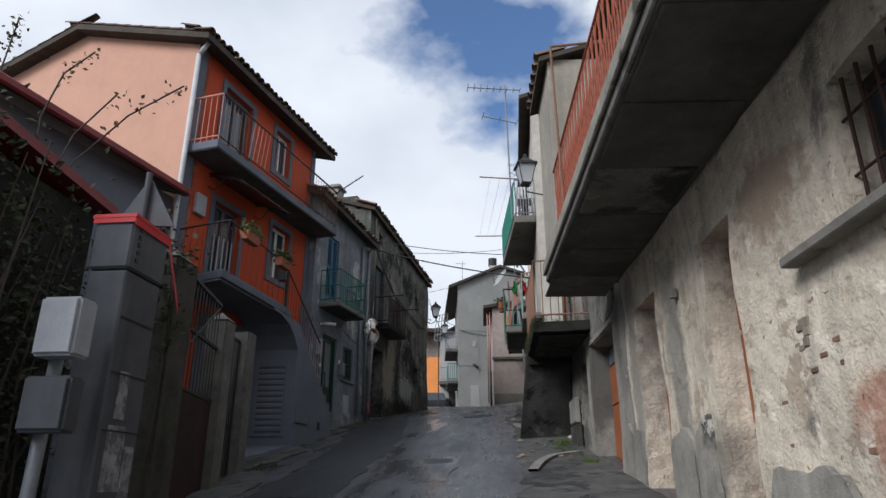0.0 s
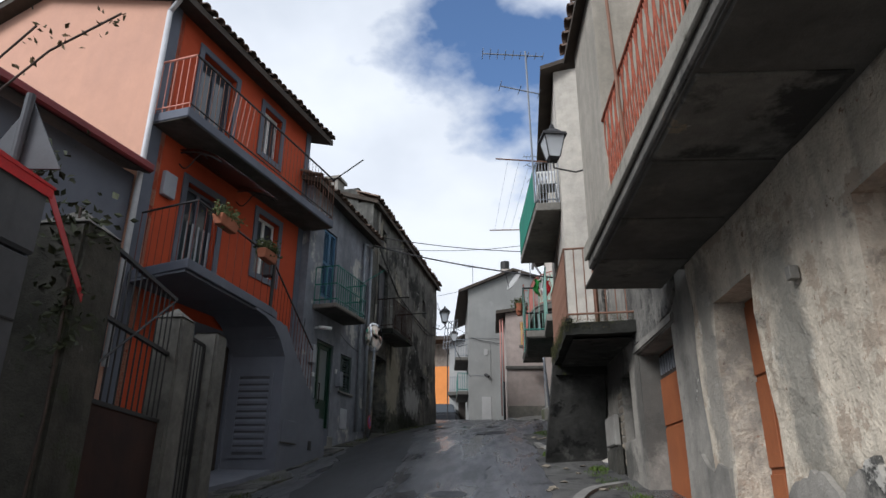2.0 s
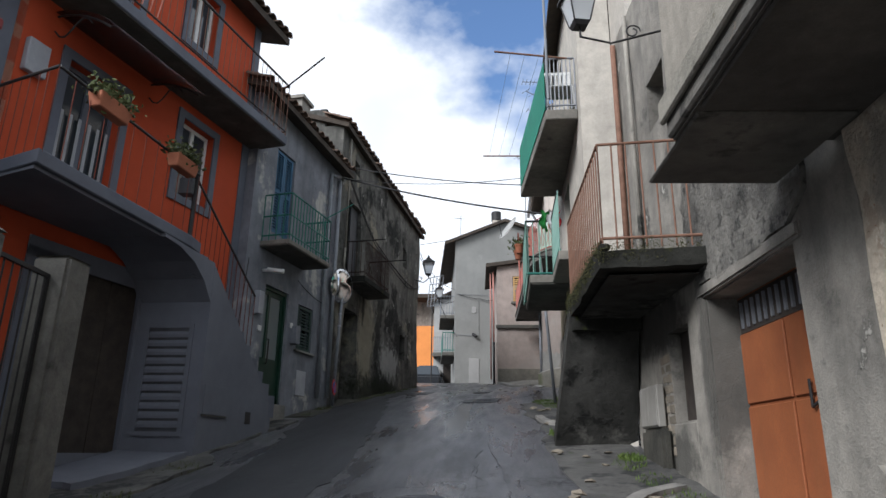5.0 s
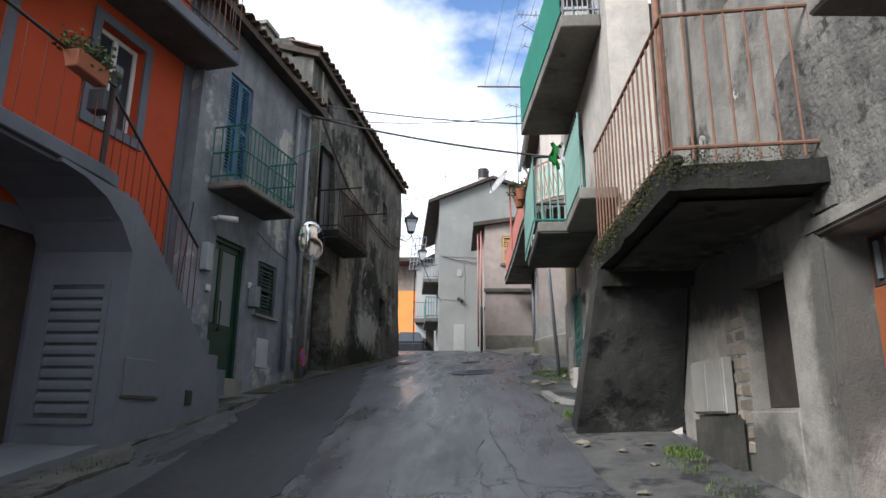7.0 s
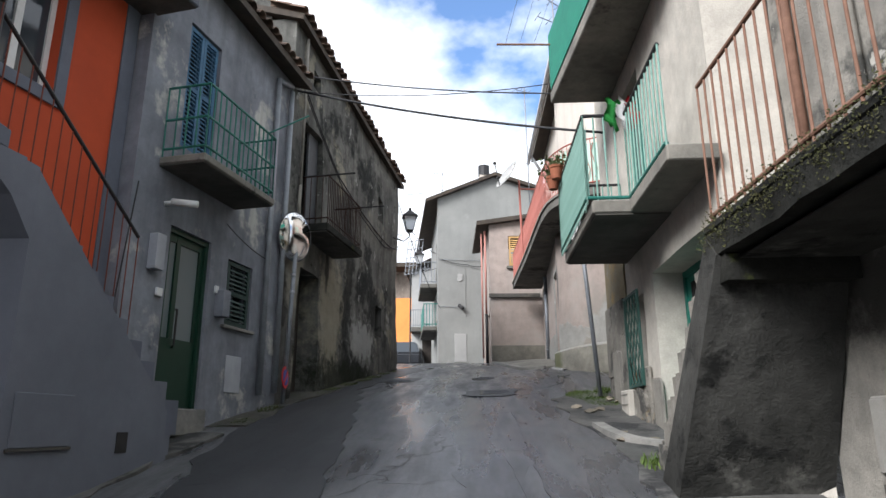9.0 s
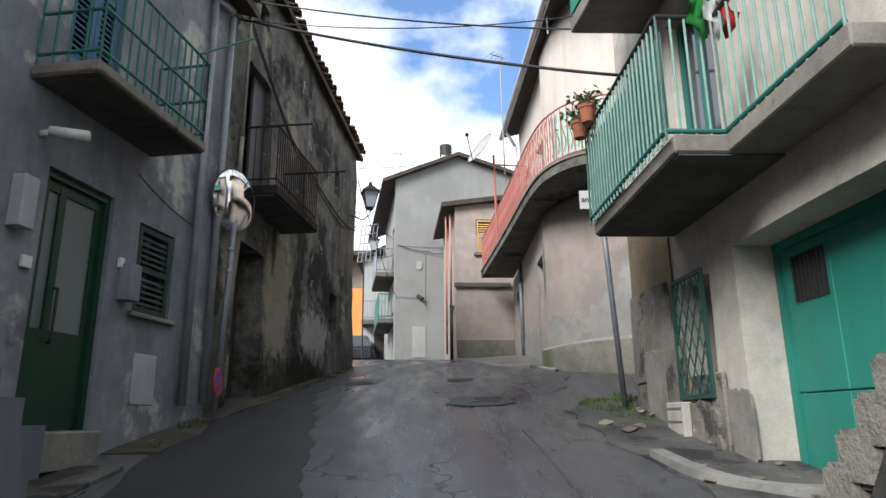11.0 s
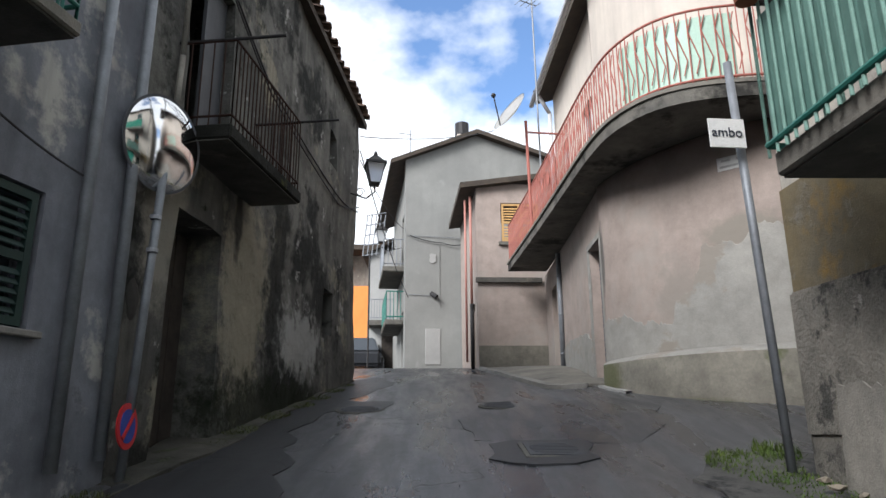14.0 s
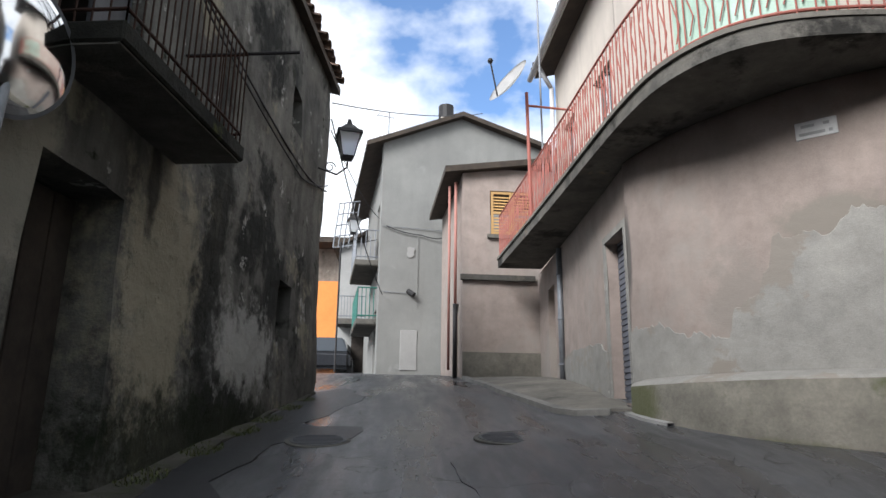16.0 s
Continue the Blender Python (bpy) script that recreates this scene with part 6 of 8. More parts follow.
F_PU = face((1.0, 23.6), (1.0, 27.6), -1)
part("upper_wall", wall_mesh(F_PU, -0.05, 4.0, 7.06, 10.95, 0.35, ((0.6, 1.5, 7.2, 9.3), (2.6, 3.4, 8.1, 9.4)), rough=0.01), PINKUP, pink, "pale cream upper storey")
for o in ((0.6, 1.5, 7.2, 9.3), (2.6, 3.4, 8.1, 9.4)):
    window(pink, F_PU, *o, PLASTICWHITE, depth=0.08)
wall_patch(pink, F_PINK, 1.15, 3.8, 4.0, 5.05, GREYCOAT, 91, 0.024, "grey cement coat along the wall foot")
bm = bmesh.new()
ring(bm, F_PINK, K_OPEN[0][0] - 0.09, K_OPEN[0][1] + 0.09, 4.0, 6.39, 0.09, 0.002, 0.03, False)
part("door_surround", bm, GREYCOAT, pink, "raised grey door surround")
u0, u1, z0, z1 = K_OPEN[0]
bm = bmesh.new()
lbox(bm, F_PINK, u0, u1, -0.2, -0.17, z0, z1)
rs = part("roller_shutter", bm, TRIMGREY, pink, "grey ribbed roller shutter")
for i in range(28):
    bm = bmesh.new()
    lbox(bm, F_PINK, u0 + 0.01, u1 - 0.01, -0.169, -0.145, z0 + 0.076 * i + 0.008, z0 + 0.076 * (i + 1) - 0.008)
    part("slat", bm, GREYWALL, rs)
u0, u1, z0, z1 = K_OPEN[1]
bm = bmesh.new()
lbox(bm, F_PINK, u0, u1, -0.25, -0.2, z0, z1)
part("door", bm, CREAM, pink, "pale blocked door")
bm = bmesh.new()
tube(bm, P(F_PINK, 3.95, 0.05, 7.0), P(F_PINK, 3.95, 0.05, 4.5), 0.05, 10)
for z in (4.9, 5.7, 6.5):
    tube(bm, P(F_PINK, 3.95, 0.05, z), P(F_PINK, 3.95, 0.05, z + 0.03), 0.062, 10)
part("downpipe", bm, GALV, pink, "grey downpipe", True)
# long balcony following the curve
OUTER = refine([(-0.02, 28.9), (0.08, 26.5), (0.15, 24.5), (0.2, 22.6), (0.24, 21.7), (0.34, 21.0), (0.6, 20.45), (1.0, 20.15), (1.6, 20.0), (2.4, 19.95)])
INNER = refine([(0.9, 28.9), (0.85, 26.5), (0.85, 24.5), (1.0, 22.9), (1.2, 22.2), (1.45, 21.7), (1.8, 21.3), (2.2, 20.95), (2.7, 20.7), (3.3, 20.5)])


def strip(outer, inner, z0, z1):
    bm = bmesh.new()
    rows = [[bm.verts.new((*p, z)) for p in (o, i) for z in (z0, z1)] for o, i in zip(outer, inner)]
    for a, b in zip(rows, rows[1:]):
        for p, q in ((0, 1), (1, 3), (3, 2), (2, 0)):
            bm.faces.new((a[p], a[q], b[q], b[p]))
    bm.faces.new((rows[0][0], rows[0][1], rows[0][3], rows[0][2]))
    bm.faces.new((rows[-1][0], rows[-1][1], rows[-1][3], rows[-1][2]))
    return bm


pb = part("balcony", strip(OUTER, INNER, 7.06, 7.22), SLAB, pink, "long curved concrete balcony slab")
part("edge_lip", strip([(x - 0.03, y - 0.01) for x, y in OUTER], [(x + 0.12, y + 0.03) for x, y in OUTER], 7.222, 7.27), CLEANSLAB, pb)
RAIL = [(x + 0.04, y + 0.02) for x, y in OUTER]
for a, b in zip(RAIL, RAIL[1:]):
    for z in (7.32, 8.2):
        rod("rail", (*a, z), (*b, z), 0.016, REDRAIL, pb)
    d = (Vector(b) - Vector(a)).length
    k = max(1, round(d / 0.105))
    for i in range(k):
        q = Vector(a).lerp(Vector(b), i / k)
        rod("bar", (q.x, q.y, 7.27), (q.x, q.y, 8.2), 0.008, REDRAIL, pb)
        if i % 2 == 0:
            dv = (Vector(b) - Vector(a)).normalized() * 0.05
            for j in range(4):
                s0, s1 = math.sin(j / 4 * 6.28), math.sin((j + 1) / 4 * 6.28)
                rod("scroll", (q.x + dv.x * (1 + s0), q.y + dv.y * (1 + s0), 7.4 + 0.18 * j), (q.x + dv.x * (1 + s1), q.y + dv.y * (1 + s1), 7.58 + 0.18 * j), 0.007, REDRAIL, pb)
bm = bmesh.new()
scr = [p for p in RAIL if p[1] < 20.9 and p[0] < 1.6]
bm2 = strip([(x + 0.03, y + 0.015) for x, y in scr], [(x + 0.04, y + 0.02) for x, y in scr], 7.28, 8.12)
bm.free()
part("screen", bm2, surface("pale_green_plastic_screen", ((0.4, 0.55, 0.45), (0.34, 0.48, 0.4), 3.0), rough=0.5, grain=60, relief=0.001), pb, "pale green plastic sheet behind the rail")
rf = roof_slab(pink, ((0.72, 19.9, 11.0), (0.62, 27.8, 11.0), (5, 27.8, 12.2), (5, 19.9, 12.2)), "roof edge under clay tiles", thick=0.12)
eave_tiles(rf, (0.68, 20.0, 11.01), (0.58, 27.8, 11.01), (1, 0), 18, rng, rows=2)
bm = bmesh.new()
tube(bm, (0.6, 20.0, 10.87), (0.52, 27.8, 10.85), 0.06, 8)
tube(bm, (0.56, 27.2, 10.85), (0.85, 27.3, 10.4), 0.045, 8)
tube(bm, (0.85, 27.3, 10.4), (0.85, 27.3, 7.2), 0.045, 8)
part("gutter", bm, WHITEPIPE, pink, "white gutter and downpipe", True)

# ---- small pink house facing down the street ----
small = thing("house", (0.5, 31.0, ground_z(0.5, 30)), "small pale pink house with ochre shutters and red pipe", "house")
F_SM = face((-0.72, 29.45), (2.5, 29.6), 1)
part("wall", wall_mesh(F_SM, 0.0, 3.2, 3.5, 9.5, 0.35, ((0.62, 1.62, 7.95, 8.98),), rough=0.015, seed=51), PINK, small, "pale pink rendered front")
F_SL = face((-0.72, 29.8), (-0.95, 33.0), -1)
part("side_wall", wall_mesh(F_SL, -0.345, 3.2, 3.5, 9.4, 0.3, ((0.3, 1.0, 4.6, 6.5),), rough=0.01), PINK, small)
bm = bmesh.new()
lbox(bm, F_SL, 0.3, 1.0, -0.2, -0.15, 4.6, 6.5)
part("door", bm, DARKWOOD, small, "dark side door")
shutter(small, F_SM, 0.64, 1.6, 7.97, 8.96, YELLOWSHUT, -0.04, "closed ochre louvred shutter", 2, 0.07)
bm = bmesh.new()
lbox(bm, F_SM, 0.55, 1.7, 0.003, 0.09, 7.86, 7.94)
part("window_sill", bm, CLEANSLAB, small)
bm = bmesh.new()
lbox(bm, F_SM, -0.05, 1.6, 0.003, 0.1, 6.9, 7.02)
part("ledge", bm, SOFFIT, small, "dark ledge band")
bm = bmesh.new()
lbox(bm, F_SM, 0.0, 3.2, 0.003, 0.04, 3.5, 5.35)
part("plinth", bm, PLINTH, small)
rf = roof_slab(small, (P(F_SM, -0.42, 0.2, 9.45), P(F_SM, 3.2, 0.2, 9.95), P(F_SM, 3.2, -3.6, 9.95), P(F_SM, -0.42, -3.6, 9.45)), "grey roof slab with dark eave", ROOFWOOD, 0.14)
bm = bmesh.new()
tube(bm, (-0.86, 29.62, 9.2), (-0.86, 29.62, 6.4), 0.035, 10)
tube(bm, (-0.98, 29.9, 9.2), (-0.98, 29.9, 5.0), 0.03, 10)
part("downpipe", bm, REDPIPE, small, "salmon-red downpipe", True)
bm = bmesh.new()
tube(bm, (-0.86, 29.62, 6.4), (-0.86, 29.62, 4.8), 0.05, 10)
part("downpipe", bm, BLACKIRON, small, "dark lower downpipe", True)

# ---- grey gabled house closing the street ----
far = thing("house", (0.0, 36.0, ground_z(0, 35)), "tall plain grey gabled house closing the street", "house")
F_FAR = face((-2.65, 33.2), (4.6, 34.2), 1)
gab = lambda u: 11.7 + (0.42 * u if u < 2.3 else 0.42 * 2.3 - 0.3 * (u - 2.3))
part("wall", wall_mesh(F_FAR, 0.0, 7.0, 4.0, gab, 0.4, step=0.8, rough=0.02, seed=61), FARGREY, far, "plain grey rendered gable wall")
F_FL = face((-2.65, 33.6), (-3.4, 40.0), -1)
part("side_wall", wall_mesh(F_FL, 0.003, 6.0, 4.0, 11.5, 0.3, ((0.8, 1.6, 8.4, 10.2), (0.8, 1.6, 5.0, 7.0))), FARGREY, far)
for u0, u1, z0, z1 in ((-0.5, 2.3, 11.5, 12.7), (7.2, 2.3, 11.2, 12.7)):
    s = roof_slab(far, (P(F_FAR, u0, 0.25, z0 + 0.08), P(F_FAR, u1, 0.25, z1 + 0.08), P(F_FAR, u1, -8, z1 + 0.08), P(F_FAR, u0, -8, z0 + 0.08)), "dark tiled roof edge", ROOFWOOD, 0.14)
bm = bmesh.new()
lbox(bm, F_FAR, 0.62, 1.08, 0.0, 0.028, 5.2, 6.27)
soft(bm, 0.008)
part("plaster_patch", bm, PALEPLASTER, far, "fresh pale plaster filling an old doorway")
wall_patch(far, F_FAR, 0.75, 0.95, 8.3, 8.6, PALEPLASTER, 82, 0.03, "small pale filler patch")
for k, (ua, ub, za, zb) in enumerate(((0.05, 2.2, 9.15, 9.12), (0.1, 0.75, 7.3, 7.28), (1.05, 1.05, 8.9, 6.9), (2.75, 2.75, 9.6, 5.2))):
    rod("wall_cable", P(F_FAR, ua, 0.035, za), P(F_FAR, ub, 0.035, zb), 0.008, GALV if k < 2 else FARGREY, far)
bm = bmesh.new()
tube(bm, P(F_FAR, 0.8, 0.02, 7.35), P(F_FAR, 0.95, 0.16, 7.22), 0.07, 10)
part("wall_lamp", bm, BLACKIRON, far, "small dark wall lamp")
bm = bmesh.new()
lbox(bm, F_FAR, 1.85, 2.25, -1.3, -0.9, 12.2, 13.1)
ch = part("chimney", bm, PINKUP, far, "pale chimney with a black cowl")
bm = bmesh.new()
tube(bm, P(F_FAR, 2.05, -1.1, 13.1), P(F_FAR, 2.05, -1.1, 13.55), 0.24, 12)
part("cowl", bm, BLACKIRON, ch)
for z, dd, mt in ((8.2, 0.7, SLAB), (6.5, 0.6, SLAB)):
    fb = balcony(far, F_FL, 0.4, 3.4, dd, z, z + 0.16, mt, "small balcony on the side wall")
    for z2 in (z + 0.25, z + 1.05):
        rod("rail", P(F_FL, 0.42, dd - 0.04, z2), P(F_FL, 3.38, dd - 0.04, z2), 0.02, GALV if z > 7 else GREENPAINT, fb)
        rod("rail", P(F_FL, 0.42, 0.0, z2), P(F_FL, 0.42, dd - 0.04, z2), 0.02, GALV if z > 7 else GREENPAINT, fb)
    bars(fb, P(F_FL, 0.42, dd - 0.04, 0), P(F_FL, 3.38, dd - 0.04, 0), z + 0.16, z + 1.05, 20, 0.012, GALV if z > 7 else GREENPAINT)
    bars(fb, P(F_FL, 0.42, 0.0, 0), P(F_FL, 0.42, dd - 0.04, 0), z + 0.16, z + 1.05, 6, 0.012, GALV if z > 7 else GREENPAINT)
# houses beyond the bend
wh = thing("house", (-4.0, 42.0, 5.4), "small off-white house beyond the bend", "house")
bm = bmesh.new()
box(bm, -4.45, -2.9, 41.0, 45.0, 4.5, 10.7)
part("wall", bm, WHITEWALL, wh, "off-white rendered wall")
bm = bmesh.new()
hexa(bm, [Vector(p) for p in ((-4.75, 40.7, 10.4), (-2.8, 40.7, 11.3), (-2.8, 45, 11.3), (-4.75, 45, 10.4), (-4.75, 40.7, 10.55), (-2.8, 40.7, 11.45), (-2.8, 45, 11.45), (-4.75, 45, 10.55))])
part("roof", bm, ROOFWOOD, wh, "dark sloping eave")
bm = bmesh.new()
box(bm, -4.4, -2.9, 39.9, 40.998, 7.3, 7.5)
wb = part("balcony", bm, SLAB, wh, "shallow concrete balcony")
for z in (7.6, 8.35):
    rod("rail", (-4.36, 39.95, z), (-2.92, 39.95, z), 0.02, GALV, wb)
bars(wb, (-4.36, 39.95, 0), (-2.92, 39.95, 0), 7.5, 8.35, 14, 0.012, GALV)
bm = bmesh.new()
box(bm, -3.9, -3.2, 40.985, 40.997, 5.6, 7.1)
part("door", bm, DARKWOOD, wh, "dark doorway under the balcony")
og = thing("house", (-6.5, 47.0, 5.5), "bright orange house at the far bend", "house")
bm = bmesh.new()
box(bm, -9.0, -4.6, 46.0, 50.0, 4.5, 10.1)
part("wall", bm, ORANGEWALL, og, "bright orange rendered wall")
bm = bmesh.new()
box(bm, -9.2, -4.4, 45.6, 50.2, 11.9, 12.15)
part("roof", bm, ROOFWOOD, og, "dark flat roof over a terrace")
bm = bmesh.new()
box(bm, -9.0, -4.7, 47.0, 50.0, 10.1, 11.9)
part("terrace_wall", bm, STAINED, og)

# ---- foliage helpers ----


def leaf_sheet(name, spots, material, label, category, seed, size=0.06, kind="stuff", parent=None):
    """Many small bent leaves; spots: (centre, spread, count)."""
    r = random.Random(seed)
    verts, faces = [], []
    for c, spread, count in spots:
        for _ in range(count):
            p = Vector(c) + Vector((r.gauss(0, spread[0]), r.gauss(0, spread[1]), r.gauss(0, spread[2])))
            m = Euler((r.uniform(0, 6.28), r.uniform(0, 6.28), r.uniform(0, 6.28))).to_matrix()
            s = size * r.uniform(0.6, 1.4)
            k = len(verts)
            for q in ((0, -0.5, 0), (0.3, 0, 0.12), (0, 0.55, 0), (-0.3, 0, 0.12), (0, 0, -0.02)):
                verts.append(p + m @ (Vector(q) * s))
            faces += [(k, k + 1, k + 4), (k + 1, k + 2, k + 4), (k + 2, k + 3, k + 4), (k + 3, k, k + 4)]
    me = bpy.data.meshes.new(name)
    me.from_pydata(verts, [], faces)
    me.materials.append(material)
    ob = new(name, me)
    if parent:
        ob["kind"] = "stuff"
        return hang(ob, parent)
    return tagged(ob, label, category, kind=kind)


def grass_tuft(name, spots, material, label, seed):
    r = random.Random(seed)
    verts, faces = [], []
    for x, y, rad, count, h in spots:
        for _ in range(count):
            a, q = r.uniform(0, 6.28), rad * math.sqrt(r.random())
            px, py = x + q * math.cos(a), y + q * math.sin(a) * 1.6
            pz = ground_z(px, py) - 0.01
            hh, b = h * r.uniform(0.4, 1.2), r.uniform(0, 6.28)
            w = 0.003 + 0.004 * r.random()
            lean = Vector((math.cos(b), math.sin(b), 0)) * hh * r.uniform(0.2, 0.9)
            side = Vector((-math.sin(b), math.cos(b), 0)) * w
            p = Vector((px, py, pz))
            k = len(verts)
            verts += [p - side, p + side, p + lean * 0.4 + Vector((0, 0, hh * 0.7)) + side * 0.7, p + lean * 0.4 + Vector((0, 0, hh * 0.7)) - side * 0.7, p + lean + Vector((0, 0, hh))]
            faces += [(k, k + 1, k + 2, k + 3), (k + 3, k + 2, k + 4)]
    me = bpy.data.meshes.new(name)
    me.from_pydata(verts, [], faces)
    me.materials.append(material)
    return tagged(new(name, me), label, "grass", kind="stuff")


def wire(name, pts, r, material, label, sag=0.0, parent=None):
    """A cable as one bent tube; sag: metres of drop in the middle."""
    cu = bpy.data.curves.new(name, "CURVE")
    cu.dimensions, cu.bevel_depth, cu.bevel_resolution = "3D", r, 1
    out = []
    for a, b in zip(pts, pts[1:]):
        for i in range(12):
            q = i / 12
            p = Vector(a).lerp(Vector(b), q)
            p.z -= 4 * sag * q * (1 - q)
            out.append(p)
    out.append(Vector(pts[-1]))
    sp = cu.splines.new("POLY")
    sp.points.add(len(out) - 1)
    for s, p in zip(sp.points, out):
        s.co = (*p, 1)
    me = bpy.data.meshes.new_from_object(bpy.data.objects.new("tmp_" + name, cu))
    me.materials.clear()
    me.materials.append(material)
    ob = new(name, me)
    if parent:
        return hang(ob, parent)
    return tagged(ob, label, "cable")


# ---- road patches, verges, manholes ----
ground_patch("road_patch", ((-2.15, 7.5), (-2.3, 10.2), (-2.4, 13.8), (-2.85, 17.5), (-3.35, 20.9), (-3.1, 22.2), (-2.5, 22.3), (-2.45, 22.9), (-3.05, 23.2), (-2.5, 25.4), (-2.9, 26.8), (-3.4, 26.0), (-3.7, 22.5), (-4.05, 19.6), (-4.3, 17.6), (-4.1, 16.0), (-3.7, 13.5), (-3.5, 10.5), (-3.3, 7.5)),
             0.008, TAR, "dark newer asphalt strip along the left of the road", "road patch")
ground_patch("road_patch", ((-1.5, 19.9), (-0.2, 19.3), (0.3, 19.8), (0.5, 20.6), (0.2, 21.6), (-0.9, 21.9), (-1.6, 21.4)), 0.005, MIDTAR, "dark irregular asphalt repair at the junction", "road patch")
ground_patch("road_patch", ((-1.34, 19.62), (-1.17, 19.8), (-0.54, 19.6), (-0.58, 18.95), (-0.8, 18.8), (-1.12, 18.8), (-1.36, 19.05)), 0.009, TAR, "broken dark repair around a sunken cover", "road patch")
ground_patch("road_patch", ((-1.3, 8.5), (-0.85, 8.5), (-0.78, 13.5), (-0.8, 17.2), (-1.45, 17.6), (-1.3, 13.5)), 0.005, MIDTAR, "long darker trench repair in the road", "road patch")
ground_patch("ramp", ((-5.85, 11.35), (-4.85, 11.1), (-4.62, 12.95), (-5.6, 13.05)), 0.1, GREYWALL, "smooth blue-grey concrete ramp before the garage", "ramp")
ground_patch("verge", ((0.0, 6.0), (0.25, 9.0), (0.2, 11.5), (0.1, 13.5), (0.15, 15.2), (-0.1, 16.9), (-0.1, 18.2), (0.3, 19.0), (1.5, 18.6), (1.2, 13.0), (1.6, 9.0), (1.75, 6.0)), 0.014, VERGE, "cracked concrete and dirt verge beside the wall", "verge", wob=0.03)
ground_patch("verge", ((-0.65, 29.1), (-0.45, 25.6), (-0.15, 23.25), (0.1, 22.85), (0.6, 22.8), (0.66, 23.6), (0.92, 29.3)), 0.03, CLEANSLAB, "pale concrete apron before the pink house", "pavement")
ground_patch("verge", ((-6.5, 10.4), (-4.35, 9.9), (-4.1, 12.6), (-4.45, 13.3), (-4.3, 15.6), (-4.2, 16.4), (-5.2, 16.4), (-5.8, 13.1)), 0.03, VERGE, "rough concrete apron before the garage", "verge", wob=0.03)
ground_patch("verge", ((-5.0, 17.0), (-4.1, 16.9), (-4.05, 18.6), (-3.8, 19.6), (-3.75, 21.4), (-3.3, 25.9), (-3.7, 25.9), (-4.6, 19.0)), 0.02, MOSSPOST, "broken mossy strip along the house foot", "verge", wob=0.05)
ground_patch("verge", ((-6.6, 2.0), (-3.3, 2.0), (-3.25, 6.0), (-3.6, 9.2), (-4.0, 10.1), (-6.4, 10.3)), 0.02, VERGE, "dirt and broken concrete before the gate", "verge", wob=0.06)


def manhole(x, y, r, square=False):
    z = ground_z(x, y)
    t = thing("manhole_cover", (x, y, z), "worn cast-iron manhole cover set in the asphalt", "manhole cover", "manhole covers in the road")
    bm = bmesh.new()
    tilt = Matrix.Translation((x, y, z - 0.004)) @ pose(0, 0, 0, math.degrees(math.atan((ground_z(x, y + 0.3) - ground_z(x, y - 0.3)) / 0.6)), 0, 0)
    if square:
        bmesh.ops.create_cube(bm, size=1, matrix=tilt @ Matrix.Diagonal((2 * r, 2 * r, 0.03, 1)))
    else:
        bmesh.ops.create_cone(bm, cap_ends=True, segments=28, radius1=r, radius2=r, depth=0.03, matrix=tilt)
    soft(bm, 0.006)
    part("rim", bm, POST, t)
    bm = bmesh.new()
    if square:
        bmesh.ops.create_cube(bm, size=1, matrix=Matrix.Translation((0, 0, 0.008)) @ tilt @ Matrix.Diagonal((1.7 * r, 1.7 * r, 0.03, 1)))
    else:
        bmesh.ops.create_cone(bm, cap_ends=True, segments=28, radius1=r * 0.86, radius2=r * 0.86, depth=0.03, matrix=Matrix.Translation((0, 0, 0.006)) @ tilt)
    c = part("cover", bm, GREYBOX, t, "dark iron cover")
    for i in range(-3, 4):
        w = r * 0.75 * math.sqrt(max(0.05, 1 - (i / 4) ** 2))
        rm = bmesh.new()
        bmesh.ops.create_cube(rm, size=1, matrix=Matrix.Translation((0, 0, 0.02)) @ tilt @ Matrix.Translation((0, i * r * 0.22, 0)) @ Matrix.Diagonal((2 * w, r * 0.1, 0.014, 1)))
        part("rib", rm, GREYBOX, c)


manhole(-1.2, 10.6, 0.31)
manhole(-2.8, 22.2, 0.32)
manhole(-0.98, 22.15, 0.32)
manhole(-0.88, 19.3, 0.27, True)


def ribbon(name, pts, width, material, label, category, lift=0.005, height=0.0):
    """A narrow wavering strip laid over the ground: a tarred seam, or with height a low kerb."""
    path = []
    for a, b in zip(pts, pts[1:]):
        a, b = Vector(a), Vector(b)
        k = max(2, round((b - a).length / 0.12))
        path += [a.lerp(b, i / k) for i in range(k)]
    path.append(Vector(pts[-1]))
    bm, prev = bmesh.new(), None
    for i, p in enumerate(path):
        d = (path[min(i + 1, len(path) - 1)] - path[max(i - 1, 0)]).normalized()
        side = Vector((-d.y, d.x))
        p = p + side * (0.035 * noise.noise(Vector((p.x * 3, p.y * 3, 4.0))) if not height else 0.0)
        w = width * (0.5 if height else 0.5 + 0.5 * noise.noise(Vector((p.x * 5, p.y * 5, 9.0))))
        row = [bm.verts.new((q.x, q.y, ground_z(q.x, q.y) + h)) for q, h in ((p - side * w, -0.05), (p - side * w, lift + height), (p + side * w, lift + height), (p + side * w, -0.05))]
        if prev:
            for q in range(3):
                bm.faces.new((prev[q], prev[q + 1], row[q + 1], row[q]))
        prev = row
    return solo(name, bm, material, label, category, kind="structure")


for pts in (((-0.99, 29.1), (-1.28, 22.6), (-0.7, 22.4)), ((-0.74, 17.35), (-0.67, 13.75), (-0.49, 12.3), (-0.35, 10.2)), ((-0.95, 15.5), (-0.82, 13.0), (-0.7, 11.0))):
    ribbon("road_seam", pts, 0.018, MIDTAR, "dark crack sealed in the worn asphalt", "road crack", 0.01)
